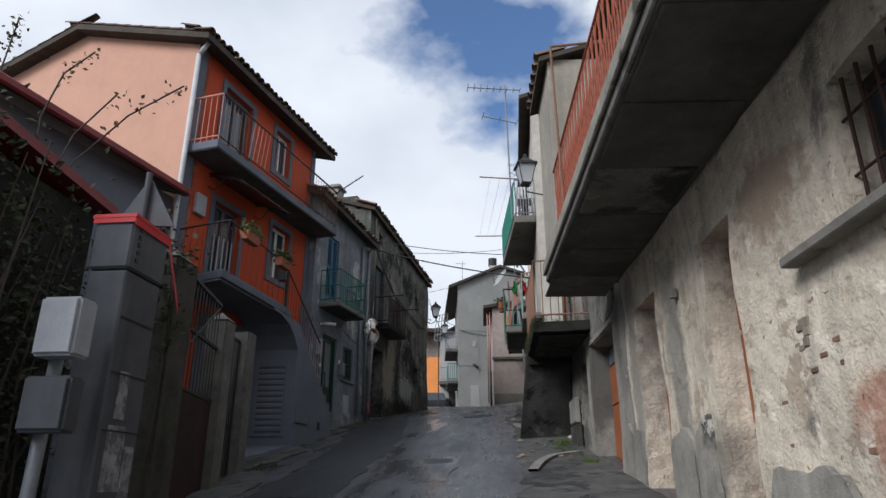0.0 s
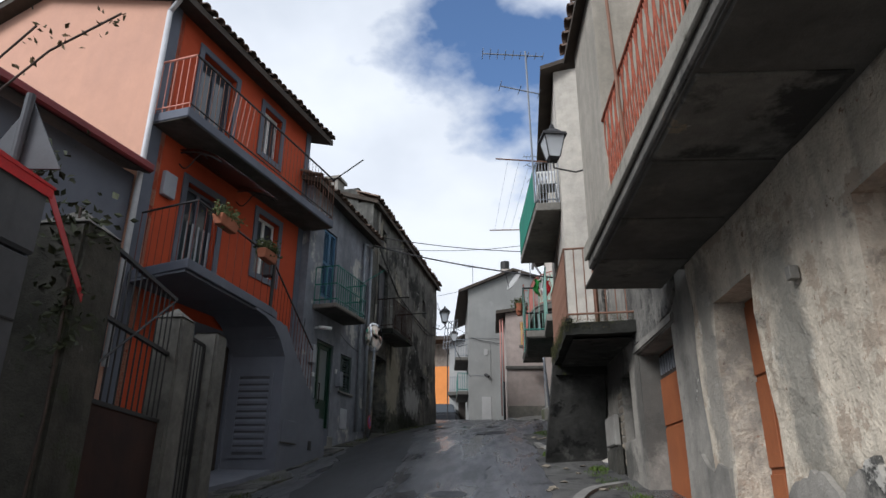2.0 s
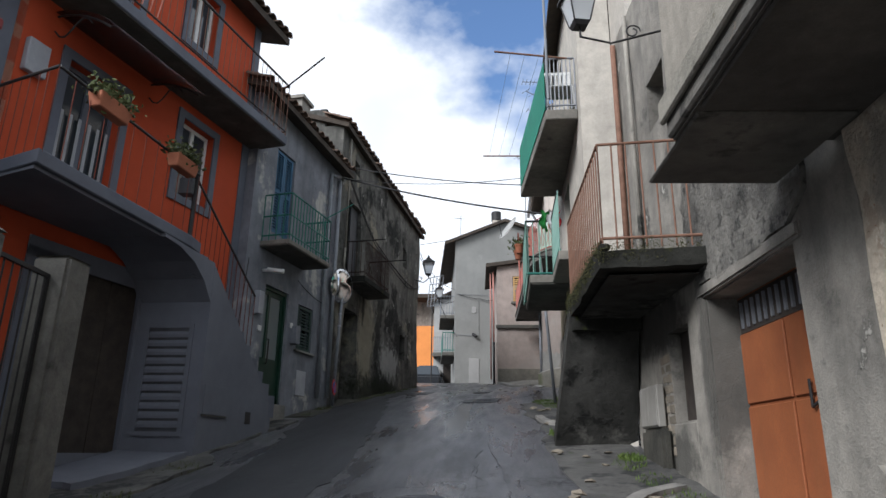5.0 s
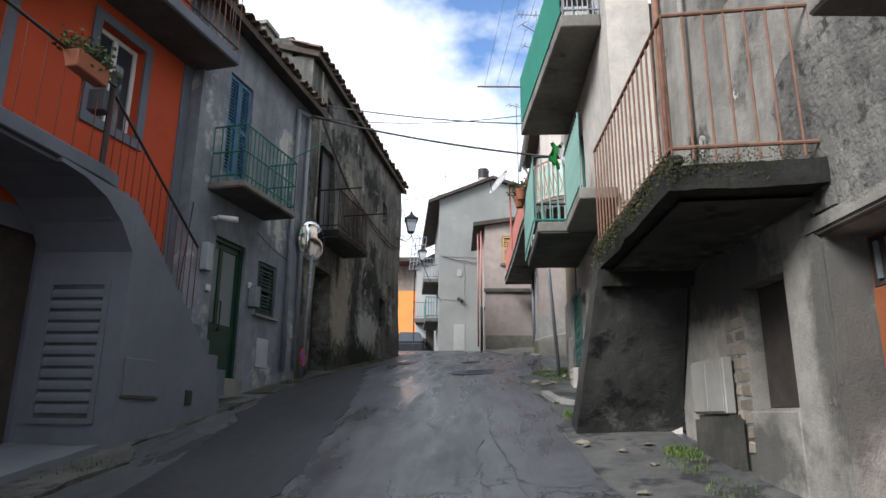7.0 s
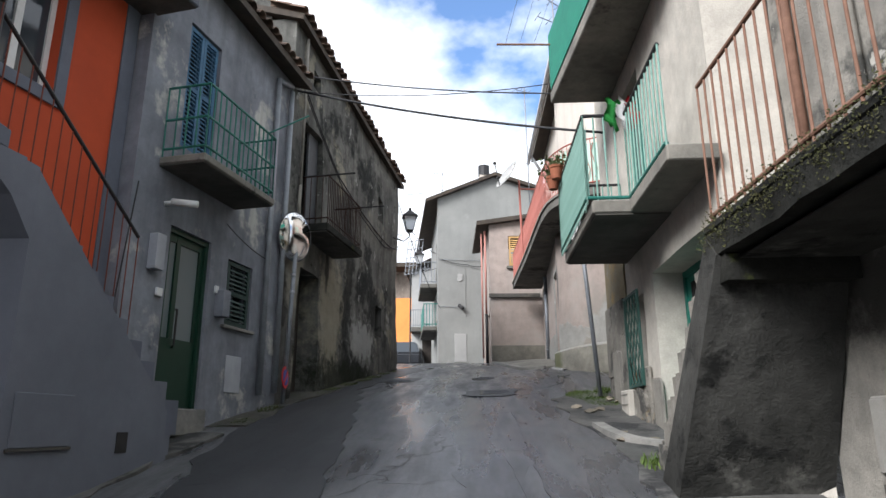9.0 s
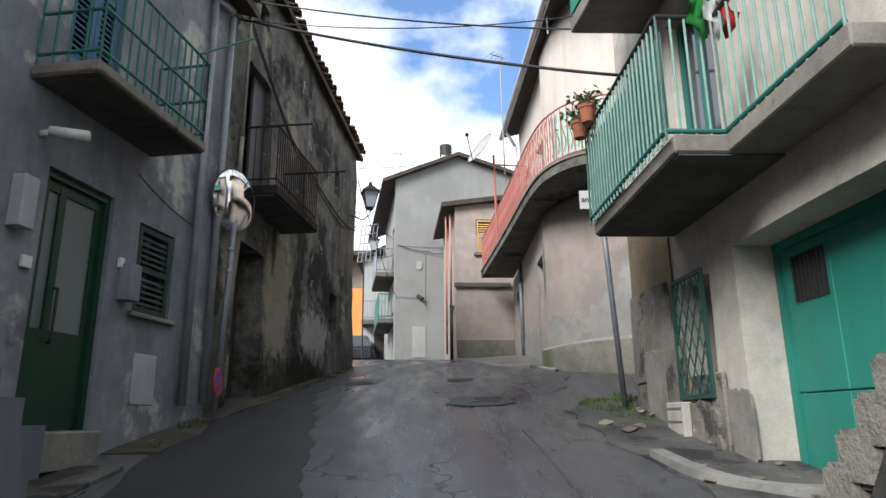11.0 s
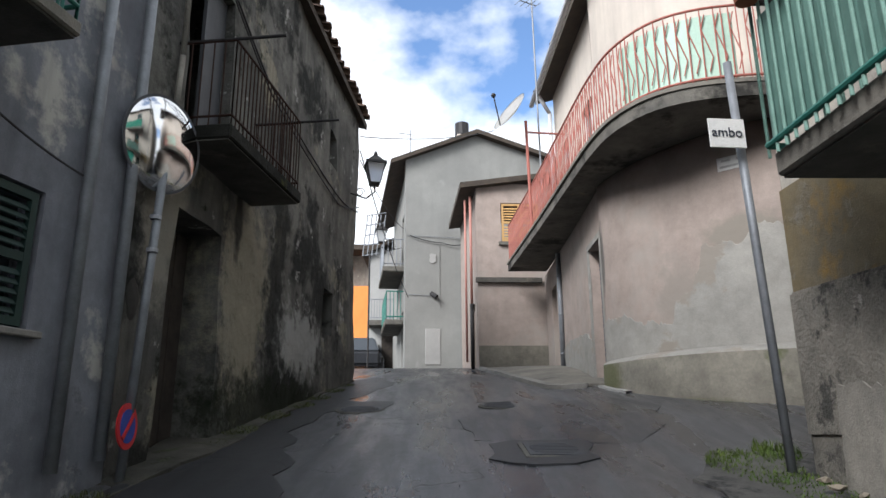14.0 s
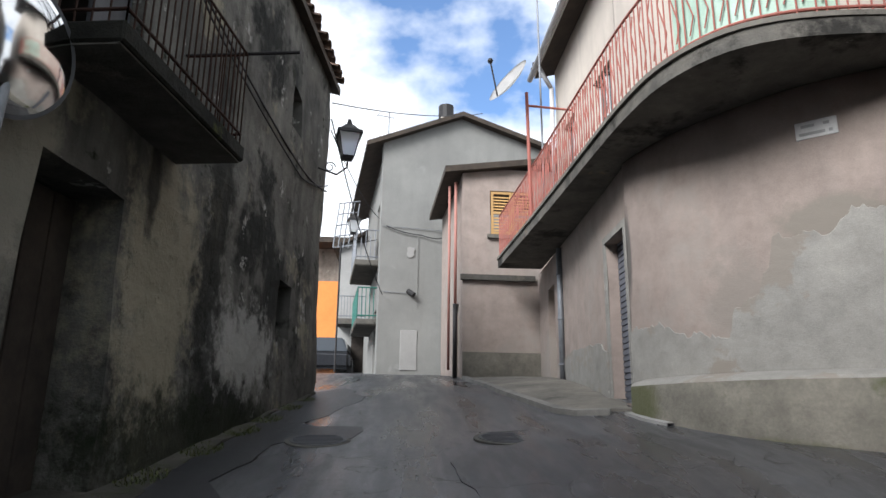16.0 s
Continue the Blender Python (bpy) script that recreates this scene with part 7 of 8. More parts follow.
ribbon("kerb", ((-0.7, 29.2), (-0.62, 27.6), (-0.49, 25.6), (-0.2, 23.2), (-0.05, 22.85), (0.25, 22.7)), 0.1, KERB, "low pale kerb edging the pavement by the pink house", "kerb", 0.03, 0.03)
ribbon("kerb", ((0.42, 22.62), (0.46, 22.2), (0.56, 21.85)), 0.09, PALEPLASTER, "pale broken mortar strip at the plinth foot", "kerb", 0.015, 0.01)
ribbon("kerb", refine([(0.14, 16.1), (0.22, 15.6), (0.36, 15.25), (0.63, 15.02), (1.0, 14.95)], 4), 0.12, KERB, "low pale concrete kerb before the green garage", "kerb", 0.03, 0.04)
ribbon("kerb", refine([(0.35, 9.0), (0.5, 9.9), (0.75, 10.6), (1.2, 11.0)], 4), 0.14, KERB, "low worn concrete kerb beside the verge", "kerb", 0.03, 0.03)
for i in range(28):
    x, y = rng.uniform(0.05, 1.0), rng.uniform(10.5, 18.4)
    bm = bmesh.new()
    s = rng.uniform(0.02, 0.06)
    bmesh.ops.create_icosphere(bm, subdivisions=1, radius=s, matrix=Matrix.Translation((x, y, ground_z(x, y) + 0.03)) @ Matrix.Diagonal((1.4, 1.0, 0.45, 1)))
    for v in bm.verts:
        v.co += Vector((rng.uniform(-1, 1), rng.uniform(-1, 1), rng.uniform(-1, 1))) * s * 0.25
    solo("stone", bm, STONE, "small broken stone lying on the verge", "stone", "loose stones on the verge")
grass_tuft("grass", ((0.42, 18.5, 0.3, 1500, 0.05), (0.55, 17.9, 0.26, 1100, 0.045), (0.75, 18.8, 0.16, 350, 0.09), (0.95, 12.2, 0.2, 150, 0.07), (1.05, 11.4, 0.2, 130, 0.06), (1.15, 10.7, 0.18, 120, 0.06), (1.25, 9.9, 0.14, 200, 0.07), (1.05, 12.6, 0.16, 420, 0.06),
                     (0.3, 14.4, 0.12, 120, 0.1)), GRASS, "rough green grass and weeds at the wall foot", 3)
grass_tuft("moss_weeds", ((-4.25, 18.2, 0.18, 260, 0.060), (-4.12, 19.2, 0.16, 300, 0.040), (-4.0, 20.0, 0.18, 400, 0.035), (-3.92, 20.8, 0.18, 500, 0.045), (-3.78, 21.8, 0.18, 500, 0.050), (-3.65, 22.7, 0.18, 500, 0.050), (-3.55, 23.5, 0.18, 400, 0.045), (-3.45, 24.4, 0.16, 400, 0.040), (-3.35, 25.2, 0.14, 300, 0.040), (-4.3, 17.2, 0.12, 160, 0.050), (-4.4, 12.3, 0.3, 300, 0.060), (-4.3, 10.6, 0.3, 300, 0.070)),
           LEAF, "dark weeds along the foot of the old wall", 4)

# ---- near left: cabinet, boxes, gate and posts ----
cb = thing("electric_cabinet", (-3.25, 4.3, ground_z(-3.3, 4.3)), "tall dirty grey street cabinet with posters and red tape", "cabinet")
bm = bmesh.new()
box(bm, -3.42, -3.08, 4.05, 4.6, 0.3, 3.2)
soft(bm, 0.015)
part("column", bm, GREYBOX, cb)
bm = bmesh.new()
box(bm, -3.43, -3.07, 4.04, 4.62, 3.215, 3.66)
soft(bm, 0.02)
cap = part("head", bm, GREYBOX, cb, "darker grey cabinet head")
for i in range(5):
    bm = bmesh.new()
    box(bm, -3.07, -3.062, 4.13, 4.17, 3.29 + i * 0.07, 3.325 + i * 0.07)
    part("vent_slot", bm, BLACKIRON, cap)
for z in (1.9, 2.35, 2.8):
    bm = bmesh.new()
    box(bm, -3.079, -3.072, 4.08, 4.58, z, z + 0.012)
    part("seam", bm, BLACKIRON, cb)
for y0, z0, w, h in ((4.15, 1.45, 0.25, 0.5), (4.2, 2.0, 0.14, 0.38), (4.42, 1.25, 0.14, 0.55)):
    bm = bmesh.new()
    box(bm, -3.08, -3.074, y0, y0 + w, z0, z0 + h)
    part("torn_poster", bm, surface("torn_paper", ((0.32, 0.32, 0.33), (0.14, 0.14, 0.15), 9.0), rough=0.9, grain=40, relief=0.002, patches=(((0.12, 0.12, 0.13), 7.0, 0.5, 0.55),)), cb, "torn grey poster scraps")
bm = bmesh.new()
for a, b, z in (((-3.44, 4.03), (-3.06, 4.03), 3.62), ((-3.06, 4.03), (-3.06, 4.63), 3.6)):
    d = Vector(b) - Vector(a)
    nrm = Vector((d.y, -d.x)).normalized() * 0.006
    hexa(bm, [Vector((p.x, p.y, z + h)) for h in (0, 0.08) for p in (Vector(a), Vector(b), Vector(b) + nrm, Vector(a) + nrm)])
hexa(bm, [Vector(p) for p in ((-3.45, 4.02, 3.665), (-3.05, 4.02, 3.665), (-3.05, 4.64, 3.665), (-3.45, 4.64, 3.665), (-3.45, 4.02, 3.69), (-3.05, 4.02, 3.7), (-3.05, 4.64, 3.68), (-3.45, 4.64, 3.69))])
hexa(bm, [Vector(p) for p in ((-3.06, 4.6, 3.6), (-3.4, 5.55, 3.2), (-3.4, 5.56, 3.2), (-3.06, 4.61, 3.6), (-3.06, 4.6, 3.68), (-3.4, 5.55, 3.27), (-3.4, 5.56, 3.27), (-3.06, 4.61, 3.68))])
solo("barrier_tape", bm, TAPE_RED, "red barrier tape wrapped over the cabinet top", "tape")
for nm, x0, x1, z0, z1, y0, y1, mt, lab in (("meter_box", -3.36, -3.04, 2.38, 2.82, 3.5, 3.72, WHITEBOX, "pale grey plastic meter box on a pole"), ("meter_box", -3.38, -3.02, 1.85, 2.24, 3.52, 3.7, GREYBOX, "dark grey plastic meter box on a pole")):
    t = thing(nm, ((x0 + x1) / 2, (y0 + y1) / 2, z0), lab, "meter box", "meter boxes on the pole")
    bm = bmesh.new()
    box(bm, x0, x1, y0, y1, z0, z1)
    soft(bm, 0.02, 2)
    part("body", bm, mt, t)
    bm = bmesh.new()
    box(bm, x0 + 0.02, x1 - 0.02, y0 - 0.012, y0 - 0.001, z0 + 0.02, z1 - 0.02)
    soft(bm, 0.005)
    part("lid", bm, mt, t)
bm = bmesh.new()
tube(bm, (-3.34, 3.72, 0.2), (-3.3, 3.72, 2.5), 0.05, 12)
solo("pole", bm, GALV, "grey steel pole carrying the meter boxes", "pole", smooth=True)


def gate_post(name, x, y, w, z0, z1, peak, label):
    mt = MOSSPOST if y < 7 else POST
    t = thing(name, (x, y, z0), label, "post", "concrete gate posts")
    bm = bmesh.new()
    prism(bm, ((x - w, y - w), (x + w, y - w), (x + w, y + w), (x - w, y + w)), z0 - 0.3, z1)
    soft(bm, 0.03, 2)
    for v in bm.verts:
        v.co += Vector((noise.noise(v.co * 3), noise.noise(v.co * 3 + Vector((5, 0, 0))), 0)) * 0.015
    part("shaft", bm, mt, t)
    bm = bmesh.new()
    tip = bm.verts.new((x, y, z1 + peak))
    base = [bm.verts.new((x + a * w * 0.97, y + b * w * 0.97, z1 - 0.002)) for a, b in ((-1, -1), (1, -1), (1, 1), (-1, 1))]
    bm.faces.new(base)
    for i in range(4):
        bm.faces.new((base[i], base[(i + 1) % 4], tip))
    part("cap", bm, POST, t, "pale weathered cap")


gate_post("gate_post", -3.68, 5.75, 0.24, 0.7, 3.85, 0.2, "broad blackened concrete gate post")
gate_post("gate_post", -4.25, 8.45, 0.17, 1.2, 3.82, 0.14, "lichen-grey concrete gate post with a pointed cap")
gate_post("gate_post", -4.42, 9.72, 0.17, 1.4, 3.93, 0.03, "lichen-grey flat-topped concrete gate post")
gt = thing("metal_gate", (-4.0, 7.1, 1.1), "rusty sheet gate with an open barred top", "gate")
F_GT = face((-3.78, 6.0), (-4.2, 8.28), 1)
bm = bmesh.new()
lbox(bm, F_GT, 0.02, F_GT[3] - 0.02, -0.02, 0.01, 1.05, 2.6)
part("sheet", bm, RUST, gt, "rust-brown sheet panel")
bm = bmesh.new()
for z in (2.6, 3.35, 4.0):
    lbox(bm, F_GT, 0.0, F_GT[3], -0.03, 0.02, z, z + 0.04)
part("rail", bm, BLACKIRON, gt)
bars(gt, P(F_GT, 0.05, 0, 0), P(F_GT, F_GT[3] - 0.05, 0, 0), 2.6, 4.0, 16, 0.009, BLACKIRON)
rod("brace", P(F_GT, 0.05, 0.012, 2.62), P(F_GT, F_GT[3] - 0.05, 0.012, 3.98), 0.012, BLACKIRON, gt)
g2 = thing("metal_gate", (-4.33, 9.1, 1.4), "narrow pale barred gate between the posts", "gate")
bm = bmesh.new()
F_G2 = face((-4.28, 8.63), (-4.4, 9.54), 1)
ring(bm, F_G2, 0.0, F_G2[3], 1.6, 3.75, 0.035, -0.02, 0.015)
part("gate_frame", bm, BLACKIRON, g2)
bars(g2, P(F_G2, 0.05, 0, 0), P(F_G2, F_G2[3] - 0.05, 0, 0), 1.62, 3.72, 8, 0.008, BLACKIRON)
# road sign seen from behind
sg = thing("road_sign", (-3.3, 4.75, 0.8), "back of a grey triangular road sign on a pole", "road sign")
bm = bmesh.new()
v = [bm.verts.new((x, y, z)) for y in (4.64, 4.655) for x, z in ((-3.37, 4.35), (-3.66, 3.86), (-3.06, 3.82))]
bm.faces.new(v[:3]), bm.faces.new(v[3:][::-1])
for i in range(3):
    bm.faces.new((v[i], v[(i + 1) % 3], v[3 + (i + 1) % 3], v[3 + i]))
part("plate", bm, SIGNBACK, sg)
bm = bmesh.new()
tube(bm, (-3.38, 4.61, 0.4), (-3.37, 4.61, 4.38), 0.03, 10)
part("pole", bm, SIGNBACK, sg)
# shed behind the bush
shed = thing("shed", (-6.0, 5.0, 0.8), "dark rubble shed with a dark red verge board", "shed")
bm = bmesh.new()
box(bm, -8.0, -5.15, 1.0, 6.4, 0.2, 4.75)
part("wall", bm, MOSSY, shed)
bm = bmesh.new()
hexa(bm, [Vector(p) for p in ((-8.2, 0.8, 5.3), (-4.98, 0.8, 5.3), (-4.98, 6.6, 4.8), (-8.2, 6.6, 4.8), (-8.2, 0.8, 5.42), (-4.98, 0.8, 5.42), (-4.98, 6.6, 4.92), (-8.2, 6.6, 4.92))])
part("roof", bm, REDTRIM, shed, "dark red roof edge")
bush = thing("bush", (-4.7, 4.8, 1.0), "tangled dark climbing bush over the shed wall", "bush")
bm = bmesh.new()
r5 = random.Random(5)
for i in range(26):
    a = Vector((r5.uniform(-5.3, -4.4), r5.uniform(3.6, 6.0), 0.8))
    b = a + Vector((r5.uniform(-0.6, 0.5), r5.uniform(-0.6, 0.6), r5.uniform(2.2, 3.9)))
    m = (a + b) / 2 + Vector((r5.uniform(-0.3, 0.3), r5.uniform(-0.3, 0.3), 0))
    tube(bm, a, m, 0.02, 5, 0.014)
    tube(bm, m, b, 0.014, 5, 0.005)
part("stems", bm, TWIG, bush)
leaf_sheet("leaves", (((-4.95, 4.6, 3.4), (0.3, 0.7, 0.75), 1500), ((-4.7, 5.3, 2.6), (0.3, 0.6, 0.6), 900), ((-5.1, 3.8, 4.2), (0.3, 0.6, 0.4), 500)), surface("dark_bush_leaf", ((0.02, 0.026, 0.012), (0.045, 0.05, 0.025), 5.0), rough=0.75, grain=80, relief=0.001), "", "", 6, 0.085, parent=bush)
for k, (pts, nl) in enumerate(((((-5.9, 6.1, 4.9), (-6.15, 6.3, 6.2), (-5.95, 6.3, 6.88), (-5.55, 6.3, 7.2)), 34), (((-5.8, 6.2, 5.0), (-5.61, 6.3, 5.89), (-5.1, 6.3, 6.48)), 8), (((-5.7, 6.2, 4.9), (-5.52, 6.3, 5.49), (-4.88, 6.3, 6.14), (-4.16, 6.3, 6.55)), 30), (((-6.8, 6.0, 5.0), (-6.93, 6.3, 6.97), (-6.85, 6.3, 7.9)), 70))):
    t = thing("twig", pts[0], "bare leafy twig rising against the peach wall", "twig", "twigs above the shed")
    wire("stem", pts, 0.012, TWIG, "", parent=t)
    sp = []
    for i in range(nl):
        q = 1 - 0.5 * r5.random() ** 1.3
        seg = min(len(pts) - 2, int(q * (len(pts) - 1)))
        f = q * (len(pts) - 1) - seg
        sp.append((Vector(pts[seg]).lerp(Vector(pts[seg + 1]), min(1, f)), (0.07, 0.05, 0.07), 1))
    leaf_sheet("leaves", sp, BROWNLEAF, "", "", 20 + k, 0.07, parent=t)

ivy = thing("ivy", (-3.6, 5.5, 3.3), "dark ivy climbing over the broad gate post", "ivy")
wire("stem", ((-3.5, 5.48, 1.2), (-3.46, 5.5, 2.4), (-3.5, 5.5, 3.5), (-3.6, 5.6, 4.0)), 0.012, TWIG, "", parent=ivy)
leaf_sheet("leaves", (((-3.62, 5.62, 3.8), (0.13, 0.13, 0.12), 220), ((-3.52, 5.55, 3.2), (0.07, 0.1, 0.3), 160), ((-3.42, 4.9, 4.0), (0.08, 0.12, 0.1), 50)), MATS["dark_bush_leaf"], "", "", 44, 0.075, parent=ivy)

spots_ = [((0.5 - 0.08 * k / 24, 10.46 + 2.5 * k / 24, 4.12 + 0.06 * (k % 3)), (0.02, 0.06, 0.04), 120) for k in range(25)]
spots_ += [((0.52 + 0.95 * k / 10, 10.42, 4.12 + 0.05 * (k % 3)), (0.06, 0.02, 0.04), 110) for k in range(11)]
leaf_sheet("moss", spots_, surface("dry_dark_moss", ((0.035, 0.04, 0.014), (0.07, 0.065, 0.025), 5.0), rough=0.95, grain=80, relief=0.002), "", "", 51, 0.017, parent=lnd)

# ---- convex mirror on its pole ----
cmir = thing("convex_mirror", (-4.2, 18.74, 3.4), "round convex traffic mirror on a grey pole", "mirror")
mm = Matrix.Translation((-4.17, 18.8, 5.95)) @ Vector((0.92, -0.39, -0.06)).to_track_quat("Z", "Y").to_matrix().to_4x4()
bm = bmesh.new()
prev = None
for i in range(10):
    a = i / 9
    rr, zz = 0.4 * math.sin(a * 1.05) / math.sin(1.05), 0.09 * (math.cos(a * 1.05) - math.cos(1.05)) / (1 - math.cos(1.05))
    row = [bm.verts.new(mm @ Vector((rr * math.cos(t * math.tau / 40), rr * math.sin(t * math.tau / 40), zz))) for t in range(40)] if i else [bm.verts.new(mm @ Vector((0, 0, zz)))]
    if prev:
        for t in range(40):
            if len(prev) == 1:
                bm.faces.new((prev[0], row[t], row[(t + 1) % 40]))
            else:
                bm.faces.new((prev[t], row[t], row[(t + 1) % 40], prev[(t + 1) % 40]))
    prev = row
part("mirror_dome", bm, MIRROR, cmir, "polished mirror dome", True)
bm = bmesh.new()
bmesh.ops.create_cone(bm, cap_ends=True, segments=40, radius1=0.36, radius2=0.425, depth=0.06, matrix=mm @ Matrix.Translation((0, 0, -0.032)))
part("back_shell", bm, GREYBOX, cmir)
bm = bmesh.new()
tube(bm, (-4.22, 18.76, 3.2), (-4.14, 18.82, 6.15), 0.035, 12)
pl = part("pole", bm, GALV, cmir, "grey steel pole", True)
for z in (5.0, 5.28):
    bm = bmesh.new()
    tube(bm, (-4.17, 18.79, z), (-4.17, 18.79, z + 0.035), 0.046, 12)
    part("clamp", bm, WHITEBOX, pl)
np_ = thing("road_sign", (-4.17, 18.68, 3.45), "small red and blue round no-parking plate tied to the pole foot", "road sign")
nm = Matrix.Translation((-4.18, 18.7, 3.64)) @ Vector((1.0, 0.0, 0.05)).to_track_quat("Z", "Y").to_matrix().to_4x4()
for r_, d_, mt, nme in ((0.17, 0.012, TAPE_RED, "rim"), (0.125, 0.02, SIGNBLUE, "disc")):
    bm = bmesh.new()
    bmesh.ops.create_cone(bm, cap_ends=True, segments=30, radius1=r_, radius2=r_, depth=d_, matrix=nm)
    part(nme, bm, mt, np_)
bm = bmesh.new()
bmesh.ops.create_cube(bm, size=1, matrix=nm @ pose(0, 0, 0.012, 0, 0, 45) @ Matrix.Diagonal((0.25, 0.035, 0.008, 1)))
part("bar", bm, TAPE_RED, np_)

# ---- sign on the leaning pole at the side street ----
ps = thing("road_sign", (0.58, 18.3, 3.5), "grey steel pole with a white rectangular supplementary plate", "road sign")
bm = bmesh.new()
tube(bm, (0.6, 18.32, 3.2), (0.36, 18.04, 6.3), 0.032, 12)
part("pole", bm, GALV, ps, "", True)
bm = bmesh.new()
F_SG = face((0.1, 17.98), (0.62, 18.02), 1)
lbox(bm, F_SG, 0.03, 0.31, -0.006, 0.006, 5.58, 5.81)
soft(bm, 0.004)
plate = part("plate", bm, PLASTICWHITE, ps, "white enamel plate")
tx = bpy.data.curves.new("lettering", "FONT")
tx.body, tx.size, tx.extrude = "ambo", 0.105, 0.002
me = bpy.data.meshes.new_from_object(bpy.data.objects.new("tmp_text", tx))
me.materials.clear()
me.materials.append(LETTER)
ob = new("lettering", me)
ob.matrix_basis = Matrix.Translation((0.148, 17.972, 5.665)) @ pose(0, 0, 0, 90, 0, 4)
hang(ob, plate)
# street name plate on the rounded pink wall
F_NP = face((1.55, 20.965), (1.84, 20.71), 1)
npl = thing("street_sign", P(F_NP, 0.17, 0.0, 6.52), "small white street name plate with two worn lines of lettering", "street sign")
bm = bmesh.new()
lbox(bm, F_NP, 0.03, 0.37, -0.03, 0.03, 6.52, 6.69)
soft(bm, 0.006)
npp = part("plate", bm, PLASTICWHITE, npl)
for a, b, z in ((0.08, 0.19, 6.64), (0.26, 0.31, 6.64), (0.06, 0.27, 6.565), (0.3, 0.33, 6.565)):
    bm = bmesh.new()
    lbox(bm, F_NP, a, b, 0.031, 0.033, z - 0.014, z + 0.014)
    part("text_bar", bm, FADEDTEXT, npp)


# ---- wall lanterns ----
def lantern(at, wall, label, s=1.0):
    """A four-sided street lantern hanging on a scrolled wall bracket."""
    x, y, z = at
    t = thing("street_lamp", at, label, "street lamp", "wall lanterns along the street")

    def frustum(nm, z0, z1, r0, r1, mat):
        bm = bmesh.new()
        bmesh.ops.create_cone(bm, cap_ends=True, segments=4, radius1=r0 * s, radius2=r1 * s, depth=(z1 - z0) * s, matrix=Matrix.Translation((x, y, z + (z0 + z1) / 2 * s)) @ pose(0, 0, 0, 0, 0, 45 + 12))
        return part(nm, bm, mat, t)
    frustum("glass", 0.0, 0.36, 0.13, 0.235, LAMPGLASS)
    frustum("base", -0.05, 0.0, 0.1, 0.14, BLACKIRON)
    frustum("hood", 0.36, 0.41, 0.285, 0.27, BLACKIRON)
    frustum("hood", 0.41, 0.53, 0.23, 0.09, BLACKIRON)
    frustum("finial", 0.53, 0.64, 0.07, 0.03, BLACKIRON)
    for i in range(4):
        a = radians(45 + 12 + 90 * i) + math.pi / 4 - math.pi / 4
        rod("glazing_bar", (x + 0.132 * s * math.cos(a), y + 0.132 * s * math.sin(a), z), (x + 0.237 * s * math.cos(a), y + 0.237 * s * math.sin(a), z + 0.36 * s), 0.009, BLACKIRON, t)
    w = Vector(wall)
    a = Vector((x, y, z - 0.05 * s))
    wire("bracket", [a, a + Vector((0, 0, -0.12 * s)), a.lerp(w, 0.35) + Vector((0, 0, -0.2 * s)), w], 0.014, BLACKIRON, "", parent=t)
    loop = [a.lerp(w, 0.6) + Vector((0.09 * math.cos(i / 3) * (1 - i / 40), 0.0, -0.04 + 0.09 * math.sin(i / 3) * (1 - i / 40))) for i in range(24)]
    wire("scroll", loop, 0.009, BLACKIRON, "", parent=t)


lantern((-2.94, 25.3, 7.98), (-3.4, 25.35, 7.8), "black four-sided wall lantern on a scrolled bracket")
lantern((0.5, 10.9, 7.05), (1.5, 11.0, 7.0), "black four-sided wall lantern above the landing")
lantern((-3.5, 34.5, 9.3), (-2.8, 34.5, 9.1), "distant black wall lantern by the balconies")

# ---- overhead cables ----
for pts, r_, sg_ in ((((-4.35, 18.95, 9.05), (0.78, 18.0, 8.0)), 0.012, 0.12), (((-4.35, 18.98, 8.75), (0.78, 17.75, 7.2)), 0.02, 0.1), (((-4.35, 18.95, 8.72), (0.78, 18.1, 8.35)), 0.008, 0.2),
                     (((-4.25, 18.9, 9.0), (-3.98, 21.2, 7.9), (-3.55, 24.5, 7.5), (-3.32, 25.9, 7.6)), 0.014, 0.05), (((-4.25, 18.95, 8.9), (-3.95, 21.3, 7.75), (-3.52, 24.6, 7.35), (-3.3, 25.9, 7.7)), 0.012, 0.05),
                     (((-3.3, 25.9, 9.2), (0.2, 33.0, 12.6)), 0.01, 0.15), (((-3.3, 25.9, 8.9), (-2.55, 33.1, 7.2)), 0.012, 0.25), (((-3.3, 25.9, 8.7), (-2.7, 33.3, 9.4)), 0.01, 0.2),
                     (((-4.62, 17.0, 5.62), (-4.42, 18.1, 5.4)), 0.008, 0.04), (((-5.02, 15.0, 3.3), (-4.98, 15.25, 5.6)), 0.008, 0.0),
                     (((-2.5, 33.15, 9.15), (-1.5, 33.3, 8.95), (-0.9, 33.35, 8.9)), 0.014, 0.05)):
    wire("cable", pts, r_, CABLE, "black overhead electricity cable between the houses", sg_)


# ---- aerials and dish ----
def aerial(base, top, heads, label):
    t = thing("tv_aerial", base, label, "aerial", "television aerials")
    rod("mast", base, top, 0.018, GALV, t)
    for z, w, dirx, k in heads:
        c = Vector(base).lerp(Vector(top), z)
        d = Vector(dirx).normalized()
        s = Vector((-d.y, d.x, 0.15)).normalized()
        rod("boom", c - d * w, c + d * w * 0.4, 0.012, GALV, t)
        for i in range(k):
            q = c - d * w + d * (1.4 * w * i / max(1, k - 1))
            h = 0.22 - 0.012 * i
            rod("element", q - s * h, q + s * h, 0.007, GALV, t)


